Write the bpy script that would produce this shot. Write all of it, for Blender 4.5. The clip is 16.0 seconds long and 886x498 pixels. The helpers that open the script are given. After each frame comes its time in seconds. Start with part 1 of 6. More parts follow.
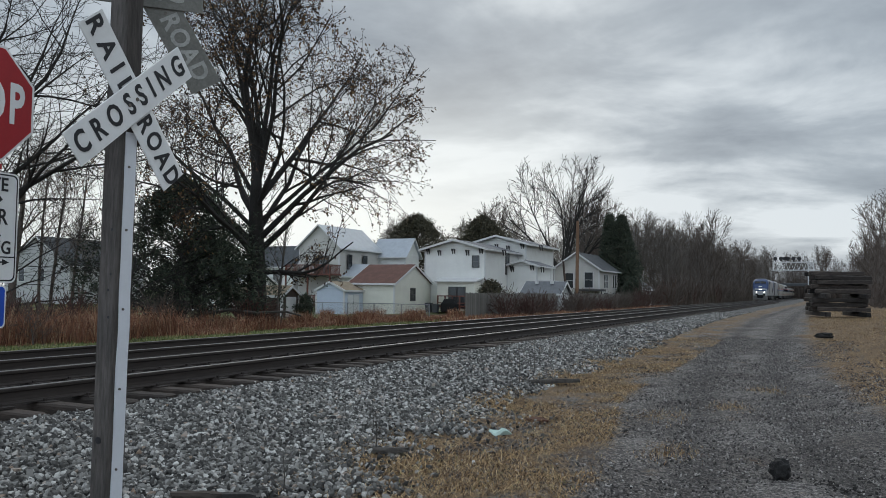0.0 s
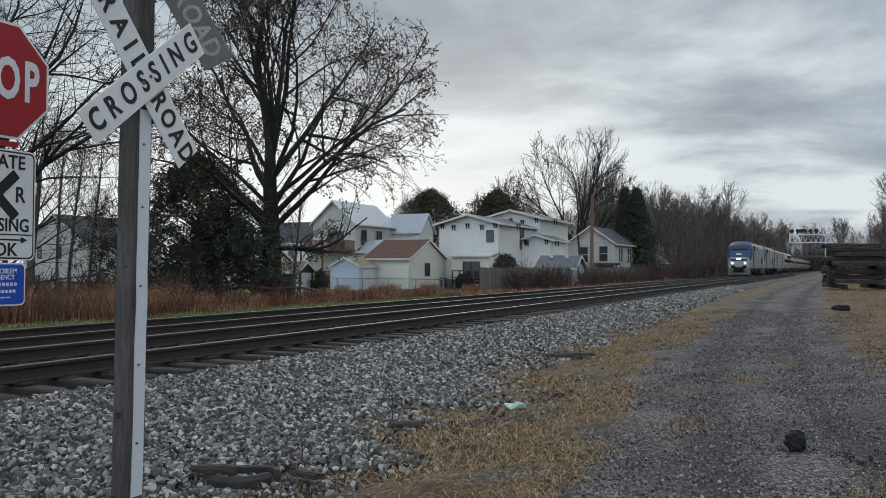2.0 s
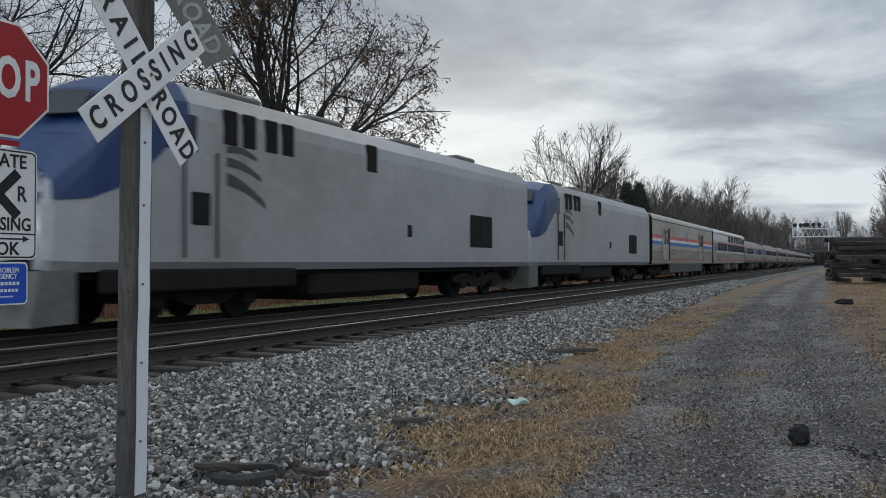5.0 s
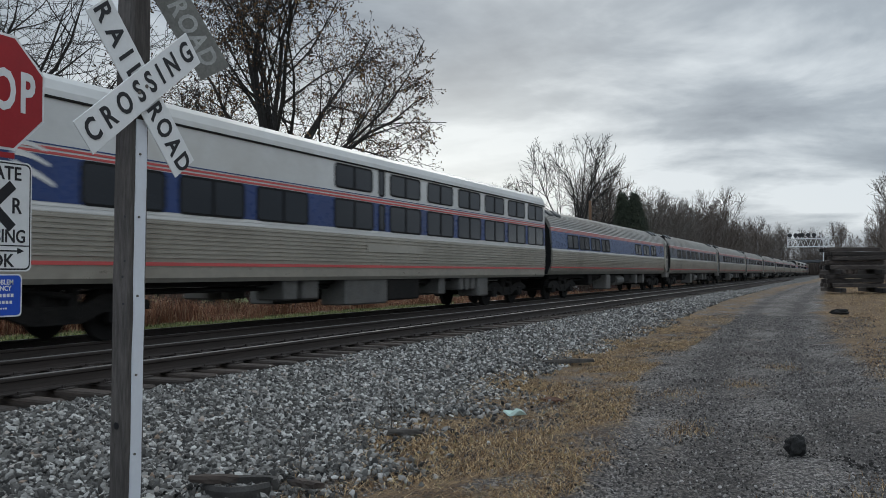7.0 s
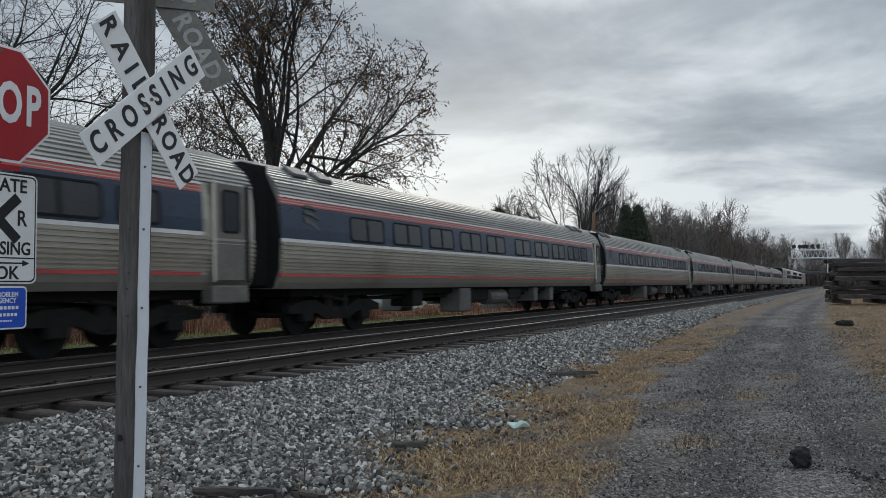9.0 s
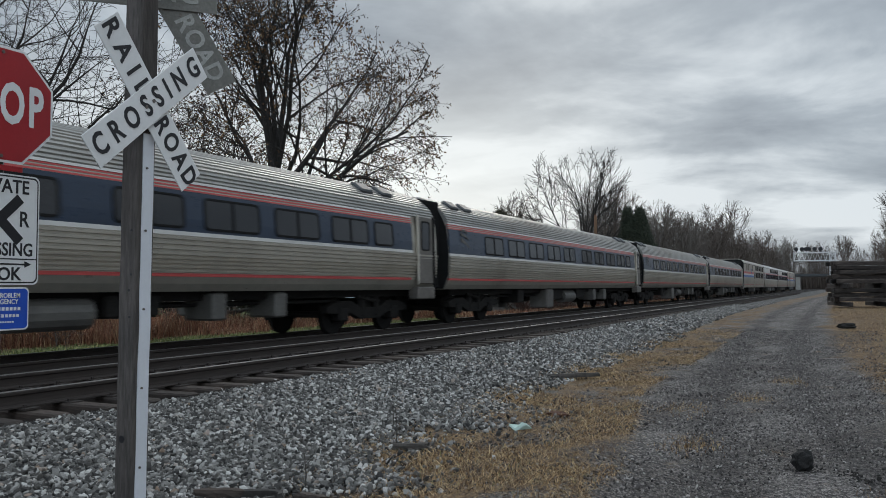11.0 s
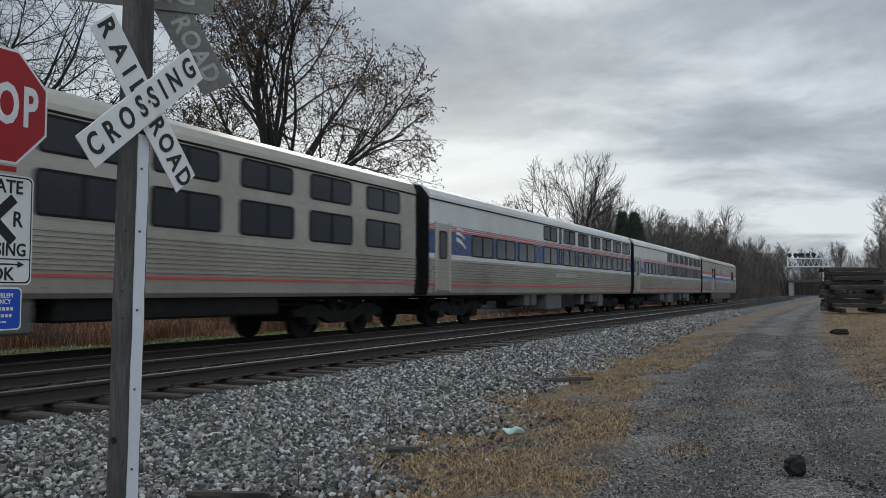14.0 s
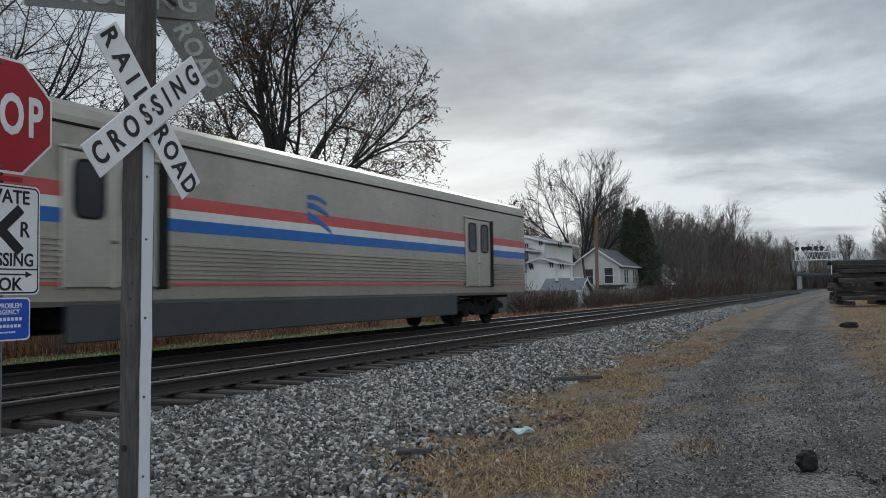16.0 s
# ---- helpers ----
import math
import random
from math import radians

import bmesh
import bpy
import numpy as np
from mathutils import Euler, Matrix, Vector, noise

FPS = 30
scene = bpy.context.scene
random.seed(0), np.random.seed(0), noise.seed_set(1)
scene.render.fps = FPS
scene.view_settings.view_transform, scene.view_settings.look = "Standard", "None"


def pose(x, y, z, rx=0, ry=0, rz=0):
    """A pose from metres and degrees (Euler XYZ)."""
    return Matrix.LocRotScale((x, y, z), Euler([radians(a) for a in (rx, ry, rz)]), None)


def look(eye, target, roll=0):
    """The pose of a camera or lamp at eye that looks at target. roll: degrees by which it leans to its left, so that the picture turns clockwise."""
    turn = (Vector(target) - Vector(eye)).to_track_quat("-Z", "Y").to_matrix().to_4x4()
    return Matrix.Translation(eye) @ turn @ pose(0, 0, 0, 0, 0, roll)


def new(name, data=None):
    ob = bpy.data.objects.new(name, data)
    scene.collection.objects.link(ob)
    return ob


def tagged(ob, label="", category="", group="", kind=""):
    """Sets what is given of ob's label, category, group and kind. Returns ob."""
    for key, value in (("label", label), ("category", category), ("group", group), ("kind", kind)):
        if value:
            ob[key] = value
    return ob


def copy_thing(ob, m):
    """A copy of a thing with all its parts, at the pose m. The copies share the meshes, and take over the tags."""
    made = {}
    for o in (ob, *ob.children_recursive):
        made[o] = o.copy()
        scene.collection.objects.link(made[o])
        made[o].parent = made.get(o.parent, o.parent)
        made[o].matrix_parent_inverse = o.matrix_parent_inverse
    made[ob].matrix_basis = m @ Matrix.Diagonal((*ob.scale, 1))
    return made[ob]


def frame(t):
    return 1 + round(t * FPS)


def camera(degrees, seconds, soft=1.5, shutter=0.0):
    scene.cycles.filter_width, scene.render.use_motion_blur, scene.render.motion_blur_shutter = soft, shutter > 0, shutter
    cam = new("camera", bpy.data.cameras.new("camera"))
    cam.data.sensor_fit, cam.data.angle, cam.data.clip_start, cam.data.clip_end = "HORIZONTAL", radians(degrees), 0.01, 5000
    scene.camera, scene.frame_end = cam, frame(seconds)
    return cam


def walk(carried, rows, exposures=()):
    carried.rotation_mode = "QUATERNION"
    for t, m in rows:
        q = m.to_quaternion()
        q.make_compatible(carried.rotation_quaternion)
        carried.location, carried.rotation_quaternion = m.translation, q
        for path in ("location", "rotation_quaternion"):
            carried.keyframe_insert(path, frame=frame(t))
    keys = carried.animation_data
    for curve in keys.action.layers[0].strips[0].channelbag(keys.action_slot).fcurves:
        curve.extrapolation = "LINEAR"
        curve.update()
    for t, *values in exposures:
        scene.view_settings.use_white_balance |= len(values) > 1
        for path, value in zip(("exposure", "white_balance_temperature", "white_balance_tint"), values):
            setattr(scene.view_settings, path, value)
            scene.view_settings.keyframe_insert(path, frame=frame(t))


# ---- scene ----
cam = camera(56.5, 16.0, soft=0.9, shutter=0.12)
PATH = [
    (0, (0.001, -0.002, 1.557), (-0.837, 1.811, 1.659), 0.7),
    (0.5, (0.002, 0.002, 1.553), (-0.844, 1.812, 1.639), 0.4),
    (1, (0.001, -0.001, 1.557), (-0.849, 1.809, 1.619), 0.3),
    (1.5, (0.001, 0.005, 1.543), (-0.856, 1.812, 1.586), 0.4),
    (2, (0.003, -0.007, 1.555), (-0.867, 1.794, 1.596), 0.3),
    (2.5, (-0.001, 0.001, 1.554), (-0.878, 1.798, 1.594), 0.2),
    (3, (0.005, -0.003, 1.549), (-0.873, 1.794, 1.581), 0.2),
    (3.5, (0.002, -0.002, 1.55), (-0.876, 1.795, 1.573), -0.0),
    (4, (0.005, -0.002, 1.55), (-0.874, 1.794, 1.568), 0.0),
    (6.5, (0.005, 0.002, 1.552), (-0.863, 1.803, 1.613), -0.3),
    (7, (0.006, 0.001, 1.554), (-0.86, 1.803, 1.613), -0.2),
    (7.5, (0.004, 0.003, 1.551), (-0.859, 1.805, 1.618), -0.3),
    (8, (0.001, -0.002, 1.55), (-0.863, 1.8, 1.623), -0.3),
    (8.5, (0.006, -0.008, 1.557), (-0.861, 1.793, 1.637), -0.2),
    (9, (0.011, -0.008, 1.551), (-0.862, 1.789, 1.639), -0.3),
    (11.5, (0.012, -0.006, 1.55), (-0.866, 1.789, 1.643), -0.2),
    (12, (0.009, -0.003, 1.553), (-0.869, 1.791, 1.64), -0.4),
    (12.5, (0.008, -0.003, 1.558), (-0.861, 1.796, 1.647), -0.5),
    (13, (0.01, -0.003, 1.551), (-0.856, 1.797, 1.642), -0.1),
    (13.5, (0.006, -0.005, 1.552), (-0.859, 1.795, 1.648), 0.2),
    (14, (0.01, -0.007, 1.548), (-0.855, 1.794, 1.649), 0.2),
    (14.5, (0.01, -0.012, 1.552), (-0.858, 1.787, 1.656), 0.1),
    (15, (0.012, -0.008, 1.551), (-0.856, 1.79, 1.656), -0.1),
    (15.5, (0.017, -0.012, 1.554), (-0.851, 1.787, 1.657), -0.2),
    (16, (0.01, -0.003, 1.558), (-0.869, 1.791, 1.66), -0.9),
]
walk(cam, [(t, look(eye, target, roll)) for t, eye, target, roll in PATH],
     [(0.0, -0.04, 6480, 7.0), (16.0, -0.04, 6480, 7.0)])

# ---- world and light ----
world = bpy.data.worlds.new("overcast_sky")
world.use_nodes = True
scene.world = world


class Nodes:
    """Short way to write node trees."""

    def __init__(self, tree):
        self.t = tree
        tree.nodes.clear()

    def put(self, kind, ins=None, **props):
        n = self.t.nodes.new(kind)
        for k, v in props.items():
            setattr(n, k, v)
        for k, v in (ins or {}).items():
            if isinstance(v, bpy.types.NodeSocket):
                self.t.links.new(v, n.inputs[k])
            else:
                n.inputs[k].default_value = v
        return n

    def math(self, op, a, b=0.0, clamp=False):
        return self.put("ShaderNodeMath", {0: a, 1: b}, operation=op, use_clamp=clamp).outputs[0]

    def noise(self, vec, scale, detail=4.0, rough=0.55, warp=0.0):
        return self.put("ShaderNodeTexNoise", {"Vector": vec, "Scale": scale, "Detail": detail, "Roughness": rough, "Distortion": warp}).outputs[0]

    def ramp(self, fac, stops):
        n = self.put("ShaderNodeValToRGB", {"Fac": fac})
        el = n.color_ramp.elements
        while len(el) < len(stops):
            el.new(0.5)
        for e, (p, c) in zip(el, stops):
            e.position, e.color = p, (*c, 1) if len(c) == 3 else c
        return n.outputs[0]

    def span(self, v, a, b, lo=0.0, hi=1.0):
        return self.put("ShaderNodeMapRange", {0: v, 1: a, 2: b, 3: lo, 4: hi}).outputs[0]

    def mix(self, fac, a, b, mode="MIX"):
        n = self.put("ShaderNodeMix", None, data_type="RGBA", blend_type=mode)
        for i, v in ((0, fac), (6, a), (7, b)):
            if isinstance(v, bpy.types.NodeSocket):
                self.t.links.new(v, n.inputs[i])
            else:
                n.inputs[i].default_value = (*v, 1) if i and len(v) == 3 else v
        return n.outputs[2]


def build_sky():
    n = Nodes(world.node_tree)
    d = n.put("ShaderNodeTexCoord").outputs["Generated"]
    xyz = n.put("ShaderNodeSeparateXYZ", {0: d}).outputs
    up = n.math("MAXIMUM", xyz[2], 0.0)
    low = n.math("ADD", up, 0.16)
    flat = n.put("ShaderNodeCombineXYZ", {0: n.math("DIVIDE", xyz[0], low), 1: n.math("DIVIDE", xyz[1], low), 2: 7.3}).outputs[0]
    big = n.noise(flat, 0.40, 6.0, 0.50, 0.5)
    fine = n.noise(flat, 1.5, 6.0, 0.58, 0.3)
    cover = n.math("ADD", n.math("MULTIPLY", big, 0.74), n.math("MULTIPLY", fine, 0.26))
    cloud = n.ramp(cover, [(0.415, (0.165, 0.20, 0.255)), (0.47, (0.275, 0.315, 0.375)), (0.53, (0.42, 0.47, 0.535)), (0.595, (0.74, 0.79, 0.85))])
    # thinner, paler cover towards the horizon under the sun
    side = n.put("ShaderNodeVectorMath", {0: d, 1: (-0.62, 0.78, 0.05)}, operation="DOT_PRODUCT").outputs["Value"]
    glow = n.math("MULTIPLY", n.span(side, 0.885, 0.985), n.span(up, 0.29, 0.10))
    cloud = n.mix(n.math("MULTIPLY", glow, 0.92), cloud, (1.0, 1.02, 1.02))
    # an overcast sky is brighter overhead, and here on the side behind the crossing
    over = n.span(up, 0.38, 0.95, 1.0, 1.6)
    back = n.span(xyz[1], 0.15, -0.75, 1.0, 3.2)
    power = n.math("MULTIPLY", over, back)
    sky = n.put("ShaderNodeTexSky", None, sky_type="NISHITA", sun_disc=False, sun_elevation=radians(20), sun_rotation=radians(-20))
    a = n.put("ShaderNodeBackground", {0: sky.outputs[0], 1: 0.10}).outputs[0]
    b = n.put("ShaderNodeBackground", {0: cloud, 1: power}).outputs[0]
    m = n.put("ShaderNodeMixShader", {0: 0.97, 1: a, 2: b}).outputs[0]
    n.put("ShaderNodeOutputWorld", {0: m})


build_sky()
sun = new("sun", bpy.data.lights.new("sun", "SUN"))
sun.data.energy, sun.data.angle, sun.data.color = 0.6, radians(20), (1.0, 0.95, 0.88)
sun.matrix_world = look((-30, 80, 40), (0, 0, 0))


# ---- materials ----
MATS = {}


def mat(name, color, rough=0.7, metal=0.0, vary=0.25, scale=3.0, grain=40.0, bump=0.15, color2=None, coat=0.0, spec=None, axis=(1, 1, 1), random_tone=0.0, dirt=None):
    """A surface with variation at two scales: broad stains and fine grain."""
    if name in MATS:
        return MATS[name]
    m = MATS[name] = bpy.data.materials.new(name)
    m.use_nodes = True
    n = Nodes(m.node_tree)
    p = n.put("ShaderNodeTexCoord").outputs["Object"]
    p = n.put("ShaderNodeMapping", {0: p, 3: axis}).outputs[0]
    broad = n.noise(p, scale, 5.0, 0.6, 0.3)
    small = n.noise(p, grain, 3.0, 0.6)
    c2 = color2 or tuple(c * (1 - vary) for c in color)
    col = n.mix(n.span(broad, 0.36, 0.66), color, c2)
    col = n.mix(n.span(small, 0.3, 0.7, 0.0, min(1.0, vary * 1.4)), col, tuple(c * 0.55 for c in c2))
    if random_tone:
        r = n.put("ShaderNodeObjectInfo").outputs["Random"]
        col = n.mix(1.0, col, n.ramp(r, [(0, (1 - random_tone,) * 3), (1, (1 + random_tone * 0.5,) * 3)]), "MULTIPLY")
    if dirt:
        col = n.mix(n.span(n.noise(p, scale * 0.37, 6.0, 0.65, 0.8), 0.52, 0.70, 0.0, 0.7), col, dirt)
    b = n.put("ShaderNodeBsdfPrincipled", {"Base Color": col, "Roughness": n.span(small, 0.2, 0.8, max(0.04, rough - 0.1), min(1, rough + 0.1)), "Metallic": metal, "Coat Weight": coat})
    if spec is not None:
        b.inputs["Specular IOR Level"].default_value = spec
    if bump:
        h = n.math("ADD", n.math("MULTIPLY", broad, 0.6), n.math("MULTIPLY", small, 0.4))
        n.t.links.new(n.put("ShaderNodeBump", {"Height": h, "Strength": bump, "Distance": 0.02}).outputs[0], b.inputs["Normal"])
    n.put("ShaderNodeOutputMaterial", {0: b.outputs[0]})
    return m


def glow_mat(name, color, power):
    m = bpy.data.materials.new(name)
    m.use_nodes = True
    n = Nodes(m.node_tree)
    e = n.put("ShaderNodeEmission", {0: (*color, 1), 1: power})
    n.put("ShaderNodeOutputMaterial", {0: e.outputs[0]})
    return m


def island_mat(name, stops, rough=0.9, grain=60.0, bump=0.3):
    """Loose pieces in one mesh, each of its own tone."""
    m = bpy.data.materials.new(name)
    m.use_nodes = True
    n = Nodes(m.node_tree)
    p = n.put("ShaderNodeTexCoord").outputs["Object"]
    r = n.put("ShaderNodeNewGeometry").outputs["Random Per Island"]
    col = n.ramp(r, stops)
    g = n.noise(p, grain, 3.0)
    col = n.mix(n.span(g, 0.3, 0.75, 0.0, 0.4), col, n.mix(1.0, col, (0.45, 0.45, 0.45), "MULTIPLY"))
    b = n.put("ShaderNodeBsdfPrincipled", {"Base Color": col, "Roughness": rough})
    if bump:
        n.t.links.new(n.put("ShaderNodeBump", {"Height": g, "Strength": bump, "Distance": 0.01}).outputs[0], b.inputs["Normal"])
    n.put("ShaderNodeOutputMaterial", {0: b.outputs[0]})
    return m


STEEL = mat("stainless_side", (0.50, 0.47, 0.405), 0.34, 0.65, 0.2, 0.5, 8, 0.05, dirt=(0.20, 0.17, 0.13))
ROOFSTEEL = mat("stainless_roof", (0.44, 0.43, 0.40), 0.40, 0.65, 0.2, 0.4, 6, 0.05, dirt=(0.27, 0.24, 0.2))
WHITEPAINT = mat("white_car_paint", (0.62, 0.62, 0.60), 0.45, 0.0, 0.12, 0.5, 9, 0.03, dirt=(0.45, 0.43, 0.39))
SLATEBAND = mat("slate_blue_band_paint", (0.019, 0.036, 0.068), 0.32, 0.0, 0.25, 0.6, 9, 0.03)
CAFEBAND = mat("mid_blue_band_paint", (0.016, 0.055, 0.17), 0.3, 0.0, 0.25, 0.6, 9, 0.03)
BLUEBAND = mat("blue_band_paint", (0.022, 0.050, 0.17), 0.3, 0.0, 0.25, 0.6, 9, 0.03)
REDPAINT = mat("red_stripe_paint", (0.55, 0.085, 0.08), 0.4, 0.0, 0.2, 0.8, 9, 0.03)
BLUESTRIPE = mat("blue_stripe_paint", (0.008, 0.125, 0.42), 0.38, 0.0, 0.15, 0.8, 9, 0.03)
WHITESTRIPE = mat("white_stripe_paint", (0.68, 0.67, 0.64), 0.4, 0.0, 0.15, 0.8, 9, 0.03)
DARKGLASS = mat("tinted_car_glass", (0.018, 0.020, 0.024), 0.12, 0.0, 0.3, 1.0, 9, 0.0, spec=0.5)
BLACKRUBBER = mat("black_rubber", (0.012, 0.012, 0.012), 0.85, 0.0, 0.3, 3, 30, 0.1, spec=0.25)
GRIME = mat("grimy_undercarriage", (0.016, 0.014, 0.012), 0.85, 0.0, 0.4, 2, 20, 0.2, color2=(0.008, 0.0075, 0.007), spec=0.25)
BOXGREY = mat("grey_equipment_box", (0.14, 0.135, 0.125), 0.6, 0.2, 0.35, 2, 20, 0.1, dirt=(0.1, 0.085, 0.07))
SKIRT = mat("dark_grey_skirt", (0.060, 0.066, 0.070), 0.5, 0.1, 0.3, 1, 20, 0.05)
LOCOSILVER = mat("silver_loco_paint", (0.36, 0.365, 0.37), 0.4, 0.25, 0.15, 0.5, 9, 0.03, dirt=(0.22, 0.19, 0.15))
LOCOBLUE = mat("blue_loco_paint", (0.004, 0.030, 0.115), 0.38, 0.0, 0.15, 0.6, 9, 0.03, coat=0.08)
RAILSIDE = mat("rusty_rail_side", (0.038, 0.028, 0.023), 0.8, 0.1, 0.35, 3, 30, 0.2, color2=(0.035, 0.028, 0.024), axis=(1, 0.1, 1))
RAILTOP = mat("worn_rail_head", (0.20, 0.19, 0.18), 0.45, 0.6, 0.25, 3, 30, 0.03, axis=(1, 0.1, 1))
TIEWOOD = mat("creosoted_tie_wood", (0.066, 0.046, 0.035), 0.88, 0.0, 0.5, 4, 40, 0.6, color2=(0.032, 0.025, 0.020), axis=(0.2, 1, 1), random_tone=0.4)
DOORSTEEL = mat("dull_door_steel", (0.20, 0.185, 0.165), 0.5, 0.4, 0.3, 1, 12, 0.05, dirt=(0.09, 0.08, 0.07))
CONCRETE = mat("weathered_concrete", (0.33, 0.32, 0.30), 0.85, 0.0, 0.25, 1.2, 25, 0.3)


# ---- mesh helpers ----
class Mesh:
    """Gathers vertices and faces of one mesh."""

    def __init__(self):
        self.v, self.f, self.m = [], [], []

    def add(self, verts, faces, slot=0):
        k = len(self.v)
        self.v += [tuple(p) for p in verts]
        self.f += [tuple(k + i for i in q) for q in faces]
        self.m += [slot] * len(faces)
        return self

    def box(self, x0, x1, y0, y1, z0, z1, c=0.0, slot=0):
        """A box; c chamfers its edges."""
        if c <= 0:
            v = [(x, y, z) for z in (z0, z1) for y in (y0, y1) for x in (x0, x1)]
            return self.add(v, [(0, 2, 3, 1), (4, 5, 7, 6), (0, 1, 5, 4), (2, 6, 7, 3), (0, 4, 6, 2), (1, 3, 7, 5)], slot)
        c = min(c, (x1 - x0) * 0.49, (y1 - y0) * 0.49, (z1 - z0) * 0.49)
        rings = []
        for z, i in ((z0, c), (z0 + c, 0), (z1 - c, 0), (z1, c)):
            a, b, d, e = x0 + i, x1 - i, y0 + i, y1 - i
            k = c - i * 0.5
            rings.append([(a + k, d, z), (b - k, d, z), (b, d + k, z), (b, e - k, z), (b - k, e, z), (a + k, e, z), (a, e - k, z), (a, d + k, z)])
        return self.loft(rings, True, slot)

    def loft(self, rings, caps=True, slot=0, closed=True):
        n = len(rings[0])
        v = [p for r in rings for p in r]
        f = []
        for r in range(len(rings) - 1):
            for i in range(n if closed else n - 1):
                j = (i + 1) % n
                f.append((r * n + i, r * n + j, (r + 1) * n + j, (r + 1) * n + i))
        if caps and closed:
            f.append(tuple(reversed(range(n))))
            f.append(tuple((len(rings) - 1) * n + i for i in range(n)))
        return self.add(v, f, slot)

    def prism(self, prof, y0, y1, slot=0, closed=True, caps=True):
        """A profile of (x, z) drawn out along y."""
        return self.loft([[(x, y, z) for x, z in prof] for y in (y0, y1)], caps, slot, closed)

    def tube(self, pts, radii, sides=6, slot=0, caps=True):
        rings = []
        for i, p in enumerate(pts):
            p = Vector(p)
            d = (Vector(pts[min(i + 1, len(pts) - 1)]) - Vector(pts[max(i - 1, 0)])).normalized()
            u = d.cross(Vector((0.31, 0.2, 0.93)) if abs(d.z) < 0.9 else Vector((1, 0.1, 0))).normalized()
            w = d.cross(u)
            r = radii[i] if isinstance(radii, (list, tuple)) else radii
            rings.append([tuple(p + r * (math.cos(a) * u + math.sin(a) * w)) for a in (2 * math.pi * k / sides for k in range(sides))])
        return self.loft(rings, caps, slot)

    def disc(self, c, r, axis, depth, sides=16, slot=0):
        a = Vector(axis).normalized() * depth / 2
        return self.tube([Vector(c) - a, Vector(c) + a], r, sides, slot)

    def data(self, name, mats, smooth=False):
        me = bpy.data.meshes.new(name)
        me.from_pydata(self.v, [], self.f)
        for m in mats if isinstance(mats, (list, tuple)) else [mats]:
            me.materials.append(m)
        if any(self.m):
            me.polygons.foreach_set("material_index", self.m)
        if smooth:
            me.polygons.foreach_set("use_smooth", [True] * len(me.polygons))
        bm = bmesh.new()
        bm.from_mesh(me)
        bmesh.ops.recalc_face_normals(bm, faces=bm.faces)
        bm.to_mesh(me)
        bm.free()
        me.update()
        return me


def part(name, mesh, mats, parent, label="", smooth=False, at=None):
    """Links a Mesh, or mesh data already made, as one object under a thing or a part."""
    ob = new(name, mesh.data(name, mats, smooth) if isinstance(mesh, Mesh) else mesh)
    ob.parent = parent
    if at is not None:
        ob.matrix_basis = at
    return tagged(ob, label)


def thing(name, label, category, m=None, group="", kind=""):
    ob = new(name)
    ob.empty_display_size = 0.2
    if m is not None:
        ob.matrix_basis = m
    return tagged(ob, label, category, group, kind)


def solid(name, mesh, mats, label, category="", kind="", group="", smooth=False, m=None):
    ob = new(name, mesh.data(name, mats, smooth))
    if m is not None:
        ob.matrix_basis = m
    return tagged(ob, label, category, group, kind)


# ---- ground ----
NEAR_TRACK, FAR_TRACK = -8.25, -12.05
NEAR_RAIL, FAR_RAIL = 0.53, 0.43
TIE_TOP = 0.345


def smooth_step(a, b, v):
    t = np.clip((v - a) / (b - a), 0, 1)
    return t * t * (3 - 2 * t)


def level(x, y):
    """Height of the ground: gravel road, ballast bank, lower yards beyond the tracks."""
    x, y = np.asarray(x, float), np.asarray(y, float)
    z = 0.27 * smooth_step(-3.6, -6.6, x) - 0.05 * smooth_step(-6.75, -7.1, x) - 0.02 * smooth_step(-2.8, -1.0, x) * smooth_step(2.2, 0.5, x)
    z = z - 0.10 * smooth_step(-9.6, -10.6, x)
    z = z - 0.50 * smooth_step(-13.8, -17.0, x) - 0.22 * smooth_step(-18, -30, x)
    z = z + 0.50 * smooth_step(12, 42, y) * smooth_step(-6.2, -3.4, x) * smooth_step(160, 60, y)
    return z


